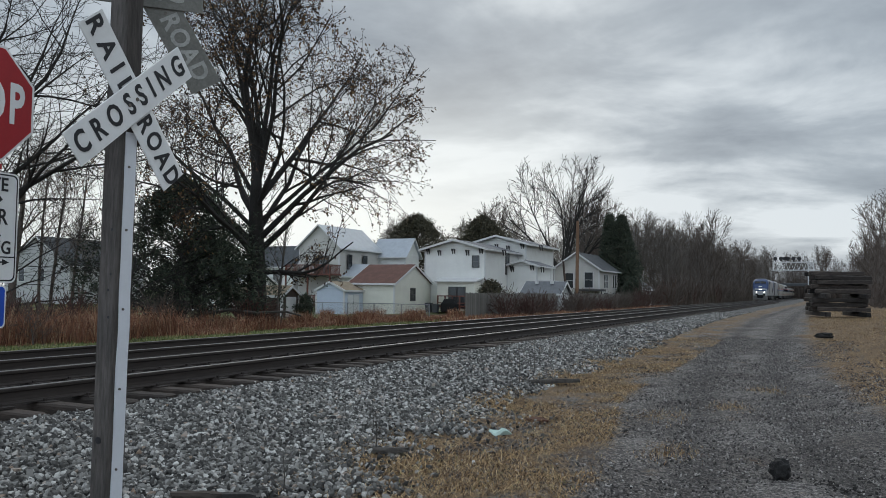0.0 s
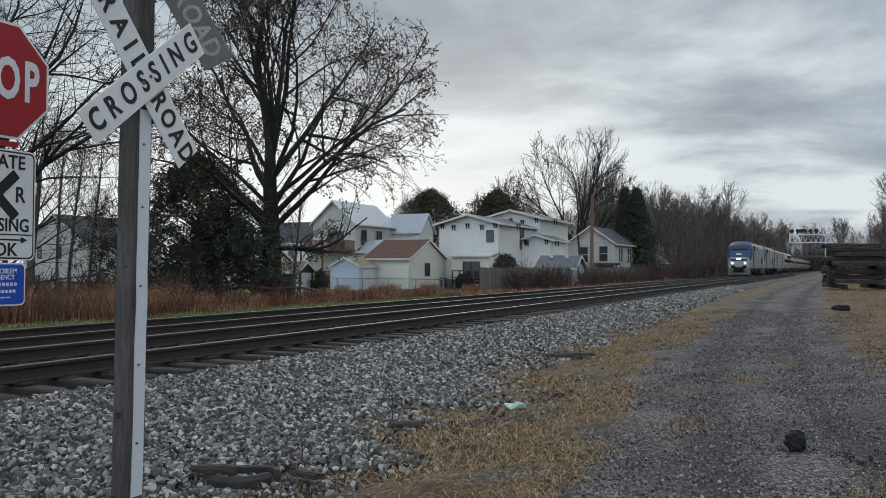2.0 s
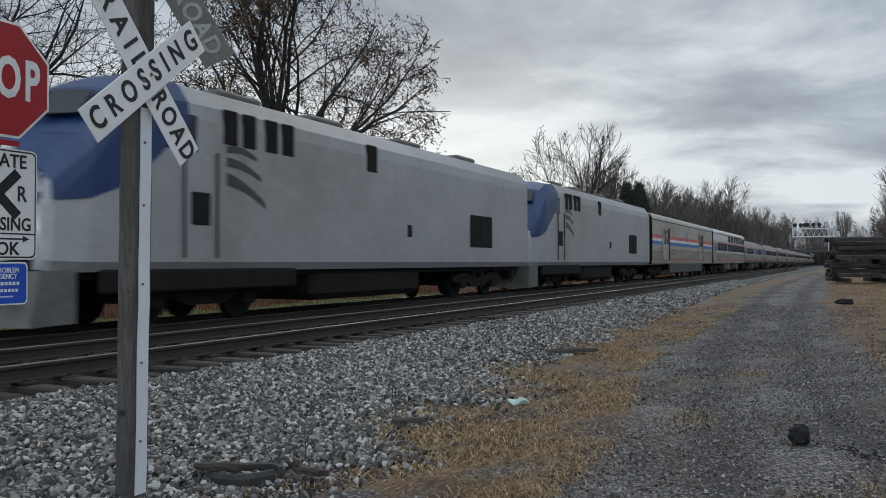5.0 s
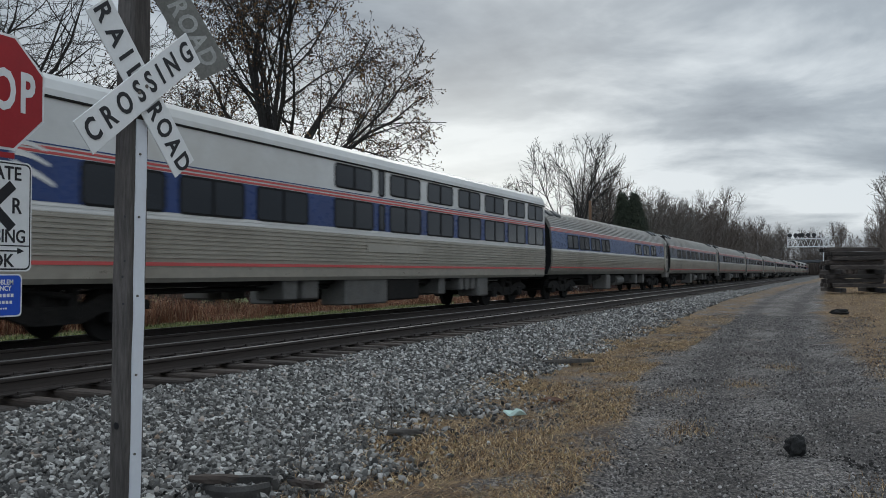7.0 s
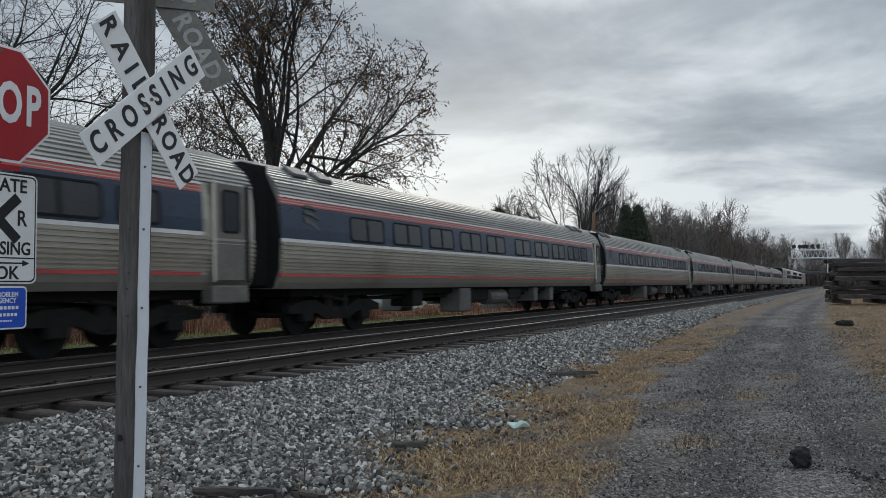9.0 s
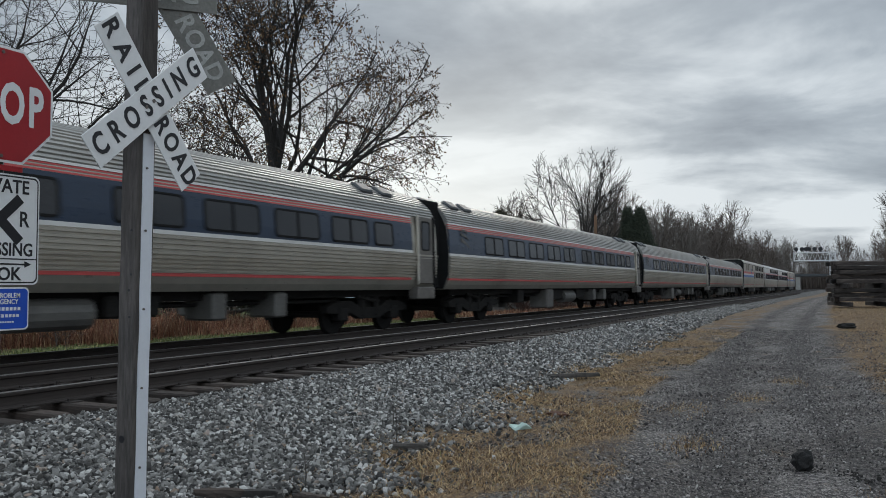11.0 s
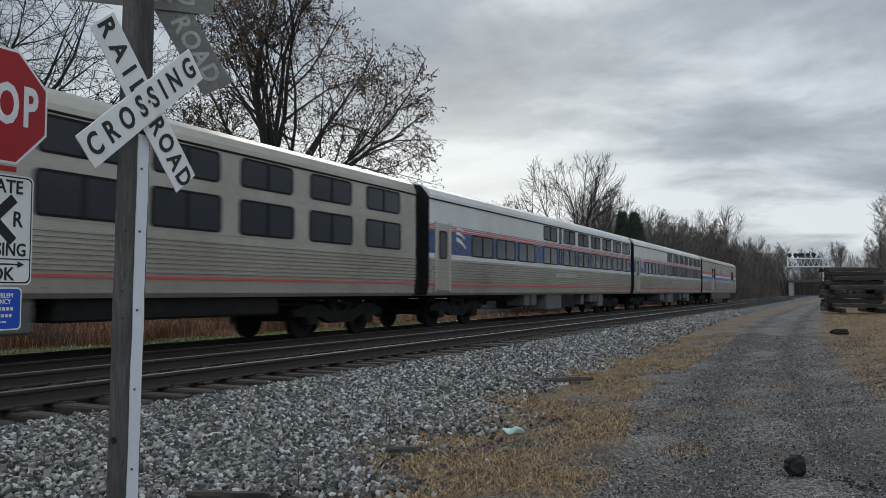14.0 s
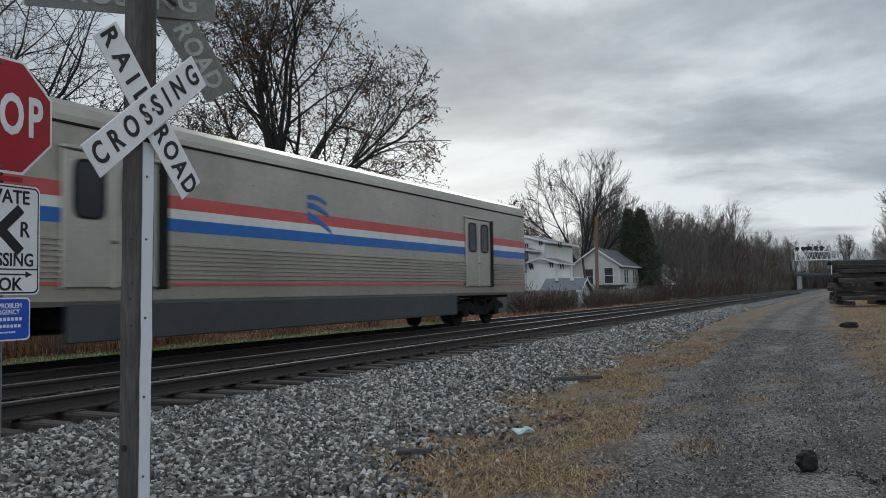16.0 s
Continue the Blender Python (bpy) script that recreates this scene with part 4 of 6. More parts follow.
    for s in (1, -1):
        d = Vector((0, s * 0.16, 0.155)).normalized()
        q = Vector((0, d.z, -d.y))
        c = Vector((0.0065, 0, z + 0.065))
        m.loft([[tuple(c + Vector((o, 0, 0)) + a * d * 0.205 + b * q * 0.034) for a, b in ((-1, -1), (1, -1), (1, 1), (-1, 1))] for o in (0, 0.002 + 0.001 * s)])
    part("cross_mark", m, SIGNBLACK, sign)
    m = Mesh()
    m.box(0.006, 0.0085, -0.272, 0.272, z - 0.197, z - 0.189)
    m.box(0.006, 0.0085, -0.19, 0.19, z - 0.232, z - 0.222)
    for s in (1, -1):
        m.loft([[(x, s * 0.235, z - 0.227), (x, s * 0.185, z - 0.206), (x, s * 0.185, z - 0.248)] for x in (0.006, 0.0085)])
    part("arrow_line", m, SIGNBLACK, sign)
    z = 1.42
    plate("panel", z, rounded(0.225, 0.14, 0.03), SIGNWHITE)
    plate("face", z, rounded(0.215, 0.13, 0.026), SIGNBLUE, 0.002)
    for text, dz in (("REPORT PROBLEM", 0.085), ("OR EMERGENCY", 0.045)):
        letters(text, 0.046, SIGNWHITE, sign, pose(0.0065, 0, z + dz, 0, 0, 90), 0.0005, 0.85)
    for dz, w, h in ((0.0, 0.17, 0.022), (-0.045, 0.16, 0.020), (-0.085, 0.12, 0.010)):
        m = Mesh()
        k = 12 if h > 0.015 else 14
        for i in range(k):
            y = -w + 2 * w * i / k
            m.box(0.0055, 0.0075, y, y + 1.35 * w / k, z + dz - h / 2, z + dz + h / 2)
        part("text_bar", m, SIGNWHITE, sign)


build_crossing_signs()


# ---- stones, ties, grass ----
def rock_template():
    bm = bmesh.new()
    bmesh.ops.create_icosphere(bm, subdivisions=1, radius=1.0)
    v = np.array([p.co[:] for p in bm.verts])
    f = np.array([[p.index for p in q.verts] for q in bm.faces])
    bm.free()
    return v, f


def many(name, verts, faces, material, label, category, smooth=False):
    me = bpy.data.meshes.new(name)
    me.from_pydata(verts.reshape(-1, 3).tolist(), [], faces.tolist())
    me.materials.append(material)
    return tagged(new(name, me), label, category, kind="stuff")


def stones(name, xy, size, material, label, seed, sink=0.25):
    """Angular stones resting on the ground, one mesh."""
    rng = np.random.default_rng(seed)
    v, f = rock_template()
    k = len(xy)
    jag = 1 + rng.uniform(-0.42, 0.34, (k, len(v), 1))
    pts = v[None] * jag * (size * rng.uniform(0.55, 1.25, k))[:, None, None] * rng.uniform([0.9, 0.55, 0.42], [1.35, 0.95, 0.8], (k, 3))[:, None, :]
    q = rng.normal(size=(k, 4)) * np.array([1, 0.45, 0.45, 1])
    q /= np.linalg.norm(q, axis=1, keepdims=True)
    w, x, y, z = q.T
    R = np.stack([1 - 2 * (y * y + z * z), 2 * (x * y - w * z), 2 * (x * z + w * y), 2 * (x * y + w * z), 1 - 2 * (x * x + z * z), 2 * (y * z - w * x), 2 * (x * z - w * y), 2 * (y * z + w * x), 1 - 2 * (x * x + y * y)], 1).reshape(k, 3, 3)
    pts = np.einsum("kij,kvj->kvi", R, pts)
    low = -pts[:, :, 2].min(1)
    zc = level(xy[:, 0], xy[:, 1]) + low * (1 - 2 * sink) + rng.uniform(0, 0.022, k) * (size > 0.02)
    pts += np.concatenate([xy, zc[:, None]], 1)[:, None, :]
    faces = (f[None] + (np.arange(k) * len(v))[:, None, None]).reshape(-1, 3)
    return many(name, pts, faces, material, label, "stones")


def bank_edge(y):
    return -4.5 + 2.6 * np.exp(-np.clip(y, 0, None) / 4.0)


def build_ballast():
    rng = np.random.default_rng(7)
    tone = island_mat("ballast_stone", [(0.0, (0.022, 0.021, 0.020)), (0.28, (0.070, 0.066, 0.060)), (0.55, (0.145, 0.138, 0.126)), (0.80, (0.30, 0.29, 0.268)), (0.95, (0.58, 0.565, 0.53)), (1.0, (0.24, 0.17, 0.12))], 0.85)
    def field(y0, y1, x0, x1, count, size, seed, name, edge=True):
        xy = np.stack([rng.uniform(x0, x1, count * 2), rng.uniform(y0, y1, count * 2)], 1)
        if edge:
            d = xy[:, 0] - bank_edge(xy[:, 1]) + 0.25 * np.sin(xy[:, 1] * 1.9) + 0.2 * np.sin(xy[:, 1] * 4.7 + xy[:, 0])
            xy = xy[rng.uniform(0, 1, len(xy)) < 1 / (1 + np.exp(d * 5.0))]
        xy = xy[:count]
        stones(name, xy, size, tone, "heap of angular grey ballast stones beside the track", seed)
    field(2.8, 11, -6.85, -2.6, 52000, 0.029, 1, "ballast")
    field(11, 24, -6.85, -4.0, 26000, 0.031, 2, "ballast")
    field(24, 60, -6.85, -4.2, 22000, 0.045, 3, "ballast")
    field(1.0, 40, -15.2, -13.3, 2500, 0.06, 5, "ballast", False)
    field(2.0, 40, -10.9, -9.5, 4000, 0.05, 6, "ballast", False)
    # loose stones on the road and the verge
    y = 3.0 + 24 * rng.uniform(0, 1, 42000) ** 1.6
    xy = np.stack([rng.uniform(-3.6, 0.6 + 3.2 * np.exp(-y / 9), 42000), y], 1)
    grit = island_mat("road_gravel_stone", [(0.0, (0.016, 0.014, 0.013)), (0.5, (0.095, 0.085, 0.079)), (0.85, (0.25, 0.23, 0.212)), (1.0, (0.48, 0.45, 0.42))], 0.85)
    stones("road_gravel", xy, 0.012, grit, "loose small stones on the gravel road", 9, 0.2)
    xy = np.stack([rng.uniform(-4.0, 4.5, 350), rng.uniform(3.0, 26, 350)], 1)
    stones("road_gravel", xy, 0.026, grit, "loose stones scattered over the gravel road", 10, 0.3)


build_ballast()


def grass(name, x, y, height, width, material, label, seed, flat=0.6):
    """Thin bent blades, two triangles each way, in one mesh."""
    rng = np.random.default_rng(seed)
    k = len(x)
    a = rng.uniform(0, 2 * np.pi, k)
    lean = rng.uniform(0.2, 1.0, k) * flat * 2
    h = height * rng.uniform(0.35, 1.2, k)
    dx, dy = np.cos(a), np.sin(a)
    z = level(x, y)
    px, py = -dy * width, dx * width
    b = np.stack([x, y, z - 0.01], 1)
    mid = b + np.stack([dx * lean * h * 0.35, dy * lean * h * 0.35, h * 0.6], 1)
    tip = b + np.stack([dx * lean * h, dy * lean * h, h * np.clip(1.15 - lean * 0.55, 0.12, 1)], 1)
    s = np.stack([px, py, np.zeros(k)], 1)
    v = np.stack([b - s, b + s, mid + s * 0.7, mid - s * 0.7, tip], 1)
    base = (np.arange(k) * 5)[:, None]
    f = [tuple(r) for r in (base + np.array([0, 1, 2, 3])).tolist()] + [tuple(r) for r in (base + np.array([3, 2, 4])).tolist()]
    me = bpy.data.meshes.new(name)
    me.from_pydata(v.reshape(-1, 3).tolist(), [], f)
    me.materials.append(material)
    return tagged(new(name, me), label, "grass", kind="stuff")


STRAW = island_mat("dry_straw_grass", [(0.0, (0.045, 0.024, 0.012)), (0.35, (0.17, 0.095, 0.043)), (0.7, (0.42, 0.27, 0.125)), (0.94, (0.66, 0.50, 0.29)), (1.0, (0.15, 0.15, 0.045))], 0.9, 20, 0)
GREENBLADE = island_mat("autumn_green_grass", [(0.0, (0.06, 0.085, 0.02)), (0.5, (0.14, 0.175, 0.05)), (0.8, (0.26, 0.26, 0.10)), (1.0, (0.38, 0.30, 0.14))], 0.9, 20, 0)
REED = island_mat("russet_dead_weeds", [(0.0, (0.085, 0.034, 0.022)), (0.4, (0.23, 0.095, 0.055)), (0.75, (0.36, 0.175, 0.095)), (1.0, (0.54, 0.40, 0.25))], 0.95, 20, 0)


def patchy(x, y, f=1.0):
    return np.sin(x * 2.3 * f + 1.3 * np.sin(y * 1.1 * f)) + np.sin(y * 1.7 * f + x * 0.9 * f) + 0.8 * np.sin(x * 5.1 * f - y * 3.9 * f)


def build_grass():
    rng = np.random.default_rng(21)
    y = rng.uniform(2.6, 26, 150000)
    left, bank = -1.95 - 0.95 * np.clip((y - 7) / 5.5, 0, 1), bank_edge(y)
    u = rng.uniform(-0.15, 1.12, len(y))
    x = bank + (left - bank) * u
    keep = (patchy(x, y) + rng.normal(0, 0.8, len(y)) > -0.25) & (np.abs(u - 0.48) < 0.62)
    keep &= rng.uniform(0, 1, len(y)) < np.clip(1.3 - y / 26, 0.3, 1)
    x, y = x[keep][:46000], y[keep][:46000]
    grass("dry_grass", x, y, 0.078, 0.0036, STRAW, "flattened straw-coloured grass along the gravel road", 22, 2.1)
    y = rng.uniform(6, 75, 60000)
    x = -0.7 + 6.5 * np.exp(-y / 9) + rng.uniform(0, 1, len(y)) * 10
    keep = patchy(x, y, 0.7) + rng.normal(0, 0.8, len(y)) > -1.2
    grass("dry_grass", x[keep], y[keep], 0.06, 0.009, STRAW, "dry straw grass beside the gravel road", 23, 1.8)
    x, y = rng.uniform(-25.5, -15.2, 45000), rng.uniform(6, 70, 45000)
    grass("green_grass", x, y, 0.13, 0.012, GREENBLADE, "short autumn grass between track and weeds", 24, 0.5)
    # clumps in the road
    cx, cy = np.array([-1.45, -1.2, -0.9, 0.3, -1.9, -0.15]), np.array([8.5, 12.2, 14.5, 6.4, 10.8, 5.6])
    i = rng.integers(0, 6, 2600)
    grass("dry_grass", cx[i] + rng.normal(0, 0.16, 2600), cy[i] + rng.normal(0, 0.3, 2600), 0.06, 0.003, STRAW, "small dry tufts growing in the gravel road", 25, 0.7)
    # a belt of dead weeds beyond the grass
    k = 85000
    y = rng.uniform(8, 60, k)
    x = -25.0 - rng.uniform(0, 1, k) ** 1.3 * 9 + 0.9 * np.sin(y * 0.9) + 0.5 * np.sin(y * 2.3)
    tall = 0.32 + 1.0 * np.clip((36 - y) / 12, 0.0, 1) + 0.6 * np.sin(y * 0.8 + x) * np.sin(x * 0.7)
    for lo, hi, h in ((0.0, 0.6, 0.30), (0.6, 1.0, 0.85), (1.0, 9, 1.35)):
        s = (tall >= lo) & (tall < hi)
        grass("dead_weeds", x[s], y[s], h, 0.010, REED, "tall russet dead weeds beside the track", 26, 0.45)
    x, y = rng.uniform(-20.8, -18.0, 22000), rng.uniform(44, 110, 22000)
    grass("dead_weeds", x, y, 0.5, 0.02, REED, "russet dead weeds in front of a board fence", 27, 0.25)


build_grass()


def build_ties():
    rng = random.Random(11)
    shapes = []
    for k in range(5):
        m = Mesh()
        rings = []
        for i, u in enumerate((-1.31, -1.27, -0.4, 0.5, 1.40, 1.45)):
            e = 0.012 if i in (0, 5) else 0.0
            w, t = 0.112 + rng.uniform(-0.008, 0.008) - e, rng.uniform(-0.008, 0.004)
            rings.append([(u, -w, -0.17 + e), (u, w, -0.17 + e), (u, w, t - 0.02), (u, w - 0.02, t - e), (u, -w + 0.02, t - e), (u, -w, t - 0.02)])
        m.loft(rings)
        shapes.append(m.data("tie", TIEWOOD))
    track = tagged(new("track_bed"), "row of dark creosoted wooden ties under the rails", "railway track", kind="structure")
    y = -6.0
    rows = []
    while y < 150:
        rows.append(y)
        y += 0.535 + rng.uniform(-0.03, 0.03)
    far = Mesh()
    for i, y in enumerate(rows):
        x, a = NEAR_TRACK + rng.uniform(-0.10, 0.10), rng.uniform(-1.5, 1.5)
        if y < 125:
            ob = new("tie", rng.choice(shapes))
            ob.parent = track
            ob.matrix_basis = pose(x, y, TIE_TOP + rng.uniform(-0.015, 0.008), 0, rng.uniform(-0.6, 0.6), a)
        else:
            far.box(x - 1.3, x + 1.3, y - 0.11, y + 0.11, 0.2, TIE_TOP)
    for y in rows:
        far.box(FAR_TRACK - 1.3, FAR_TRACK + 1.3, y + 0.1, y + 0.32, 0.1, 0.245)
    tagged(part("tie", far, TIEWOOD, track), kind="stuff")
    # spikes and plates of the nearest stretch
    m = Mesh()
    for y in rows:
        if 0 < y < 40:
            for s in (0.7525, -0.7525):
                c = NEAR_TRACK + s
                m.box(c - 0.17, c + 0.17, y - 0.09, y + 0.09, TIE_TOP - 0.005, TIE_TOP + 0.014)
                for d in (-0.11, 0.11):
                    m.box(c + d - 0.014, c + d + 0.014, y - 0.06, y - 0.03, TIE_TOP, TIE_TOP + 0.045)
    tagged(part("tie_plate", m, RAILSIDE, track), kind="stuff")


build_ties()


# ---- small things by the road ----
COAL = mat("black_tarry_lump", (0.012, 0.011, 0.010), 0.85, 0.0, 0.4, 20, 120, 0.8)
BARKDEAD = mat("grey_dead_wood", (0.085, 0.075, 0.065), 0.9, 0.0, 0.4, 8, 60, 0.5, axis=(1, 1, 0.3))
LITTER = mat("pale_green_plastic", (0.48, 0.62, 0.55), 0.4, 0.0, 0.15, 10, 60, 0.1)
SOIL = mat("dark_damp_soil", (0.020, 0.018, 0.016), 0.95, 0.0, 0.4, 12, 90, 0.6)


def lump(name, at, r, squash, material, label, category, seed, smooth=False):
    bm = bmesh.new()
    bmesh.ops.create_icosphere(bm, subdivisions=3, radius=1.0)
    noise.seed_set(seed)
    for v in bm.verts:
        d = noise.fractal(v.co * 1.9 + Vector((seed, 0, 0)), 1.0, 2.0, 4) * 0.38
        v.co = Vector((v.co.x * squash[0], v.co.y * squash[1], v.co.z * squash[2])) * r * (1 + d)
    me = bpy.data.meshes.new(name)
    bm.to_mesh(me)
    bm.free()
    me.materials.append(material)
    ob = new(name, me)
    ob.location = at
    return tagged(ob, label, category)


lump("tar_lump", (-0.36, 7.70, 0.07), 0.092, (1.0, 0.9, 0.95), COAL, "black tarry clod lying on the gravel road", "clod", 3)
RNG = np.random.default_rng(61)
CRUMB = island_mat("dark_soil_crumb", [(0.0, (0.008, 0.007, 0.006)), (1.0, (0.035, 0.030, 0.026))], 0.95)
stones("soil_spill", np.stack([-0.12 + RNG.normal(0, 0.13, 420), 7.52 + RNG.normal(0, 0.13, 420)], 1), 0.017, CRUMB, "dark crumbly soil spilled beside a tarry clod", 62, 0.3)
lump("clod", (0.0, 27.5, 0.36), 0.17, (1.5, 0.6, 0.5), SOIL, "dark earth clod in dry grass", "clod", 6)
lump("rust_clump", (-3.15, 9.6, 0.02), 0.11, (1.3, 0.9, 0.28), mat("rusty_leaf_clump", (0.13, 0.055, 0.030), 0.95, 0, 0.4, 20, 80, 0.8), "rust-brown clump of dead leaves on the verge", "leaf clump", 8)


def old_hoop():
    """A worn, half-buried hoop of dark rubber among the stones."""
    m = Mesh()
    rings = []
    for i in range(30):
        a = 2 * math.pi * i / 29 * 0.93
        r = 0.24 + 0.012 * math.sin(3 * a)
        z = 0.035 + 0.03 * math.sin(a + 2.4)
        rings.append([(math.cos(a) * (r + o), math.sin(a) * (r * 0.8 + o), z + h) for o, h in ((-0.012, -0.08), (0.015, -0.08), (0.028, 0.0), (0.012, 0.03), (-0.02, 0.024))])
    m.loft(rings)
    solid("rubber_hoop", m, mat("dusty_old_rubber", (0.028, 0.026, 0.025), 0.8, 0.0, 0.5, 9, 60, 0.4, color2=(0.06, 0.056, 0.05)), "half-buried worn hoop of dark rubber in the ballast", "rubber hoop", m=pose(-3.80, 4.63, 0.045, 4, 3, 26))


old_hoop()


def wood_scrap(at, size, turn, material, label, seed):
    """A broken, splintered bar of wood."""
    rng = random.Random(seed)
    l, w, h = size
    m = Mesh()
    rings = []
    for i in range(7):
        x = l * (i / 6 - 0.5)
        e = 0.85 if i in (0, 6) else 1.0
        rings.append([(x + rng.uniform(-0.02, 0.02), s * w * e * rng.uniform(0.75, 1.1), t * h * e * rng.uniform(0.75, 1.1)) for s, t in ((-0.5, -0.5), (0.5, -0.5), (0.55, 0.2), (0.3, 0.5), (-0.35, 0.5), (-0.5, 0.1))])
    m.loft(rings)
    solid("wood_scrap", m, material, label, "wood piece", m=pose(*at, rng.uniform(-6, 6), rng.uniform(-5, 5), turn))


wood_scrap((-3.72, 6.92, 0.06), (0.34, 0.07, 0.045), 18, BARKDEAD, "grey piece of weathered wood on the verge", 1)
wood_scrap((-3.92, 4.50, 0.14), (0.34, 0.09, 0.05), 35, TIEWOOD, "broken dark piece of railway tie among stones", 2)
wood_scrap((-3.30, 4.72, 0.12), (0.28, 0.11, 0.05), -20, TIEWOOD, "dark splintered tie fragment in the ballast", 3)
wood_scrap((-4.05, 13.2, 0.10), (0.9, 0.10, 0.07), 40, BARKDEAD, "grey length of wood at the ballast edge", 4)


def build_small():
    m = Mesh()
    pts = [(0.11 * math.cos(a) * (1 + 0.3 * math.sin(3 * a)), 0.055 * math.sin(a) * (1 + 0.3 * math.cos(2 * a))) for a in (2 * math.pi * i / 14 for i in range(14))]
    m.loft([[(x, y, 0.02 + 0.03 * math.sin(x * 30)) for x, y in pts], [(x * 0.9, y * 0.8, 0.045 + 0.03 * math.sin(x * 30 + 0.5)) for x, y in pts]])
    solid("plastic_scrap", m, LITTER, "crumpled pale green plastic scrap on dry grass", "litter", m=pose(-3.16, 8.36, 0.03, 0, 0, 25))
    for (x, y), h in (((-3.86, 6.89), 0.42), ((-4.80, 14.4), 0.75), ((-4.3, 7.6), 0.3), ((-3.7, 5.2), 0.3), ((-4.45, 12.6), 0.5)):
        rng = random.Random(int(h * 100))
        m = Mesh()
        z0 = float(level(x, y))
        top = (rng.uniform(-0.03, 0.03), rng.uniform(-0.03, 0.03), h)
        m.tube([(0, 0, -0.03), (0.01, 0, h * 0.5), top], [0.006, 0.005, 0.003], 5)
        for k in range(5):
            a, t = rng.uniform(0, 6.28), rng.uniform(0.5, 0.95)
            m.tube([(0.01, 0, h * t), (0.01 + 0.08 * math.cos(a), 0.08 * math.sin(a), h * t + 0.07)], [0.003, 0.0015], 4)
        solid("dead_stalk", m, BARKDEAD, "thin dead weed stalk standing in gravel", "dead weed", m=pose(x, y, z0), group="dead stalks")


build_small()


# ---- houses and yards ----
SIDING = mat("white_lap_siding", (0.70, 0.70, 0.67), 0.65, 0.0, 0.08, 1.2, 25, 0.05, dirt=(0.58, 0.57, 0.53))
SIDINGTAN = mat("pale_tan_siding", (0.50, 0.485, 0.45), 0.65, 0.0, 0.1, 1.2, 25, 0.05)
SIDINGGREY = mat("grey_lap_siding", (0.42, 0.42, 0.41), 0.65, 0.0, 0.1, 1.2, 25, 0.05)
SHEDBLUE = mat("pale_blue_siding", (0.46, 0.52, 0.60), 0.6, 0.0, 0.08, 1.2, 25, 0.05)
CREAM = mat("cream_siding", (0.68, 0.67, 0.58), 0.6, 0.0, 0.08, 1.2, 25, 0.05)
TRIM = mat("white_trim_paint", (0.58, 0.58, 0.57), 0.5, 0.0, 0.08, 2, 25, 0.03)
DARKTRIM = mat("dark_trim_paint", (0.045, 0.045, 0.045), 0.6, 0.0, 0.2, 2, 25, 0.03)
SHINGLEGREY = mat("grey_asphalt_shingles", (0.16, 0.165, 0.175), 0.9, 0.0, 0.3, 1.5, 14, 0.4)
SHINGLEPALE = mat("pale_metal_roofing", (0.40, 0.43, 0.46), 0.55, 0.2, 0.12, 1.5, 14, 0.1)
SHINGLEBROWN = mat("brown_asphalt_shingles", (0.145, 0.068, 0.050), 0.9, 0.0, 0.3, 1.5, 14, 0.4)
SHINGLETAN = mat("tan_asphalt_shingles", (0.27, 0.21, 0.14), 0.9, 0.0, 0.25, 1.5, 14, 0.4)
SHINGLEDARK = mat("dark_asphalt_shingles", (0.075, 0.08, 0.085), 0.9, 0.0, 0.3, 1.5, 14, 0.4)
HOUSEGLASS = mat("house_window_glass", (0.035, 0.040, 0.045), 0.08, 0.0, 0.3, 0.8, 5, 0.0, spec=0.8)
DECKRED = mat("red_brown_deck_wood", (0.16, 0.055, 0.038), 0.8, 0.0, 0.3, 3, 30, 0.3)
FENCEWOOD = mat("weathered_fence_wood", (0.20, 0.185, 0.165), 0.9, 0.0, 0.35, 2, 40, 0.4, axis=(1, 1, 0.15), random_tone=0.35)
BARNWOOD = mat("dark_brown_boards", (0.075, 0.050, 0.038), 0.9, 0.0, 0.35, 2, 30, 0.3, axis=(1, 1, 0.15))
WIREGALV = mat("fence_wire", (0.28, 0.29, 0.30), 0.5, 0.5, 0.1, 4, 20, 0.0)


def lap_wall(m, span, top, base, eave, rise=0.0, step=0.21, lip=0.05):
    """One wall of overlapping boards in the x-z plane, with a gable above the eave where rise is given."""
    def cut(z):
        k = span / 2 * (z - eave) / rise if rise and z > eave else 0.0
        return k, span - k
    zs = list(np.arange(base, eave - 0.05, step)) + [eave]
    if rise:
        zs += list(np.arange(eave + step, eave + rise - 0.1, step)) + [eave + rise - 0.03]
    rings = []
    for z0, z1 in zip(zs, zs[1:]):
        for z, y in ((z0, -lip), (z1, 0.0)):
            a, b = cut(z)
            rings.append([(a, y, z), (b, y, z), (b, 0.06, z), (a, 0.06, z)])
    m.loft(rings)


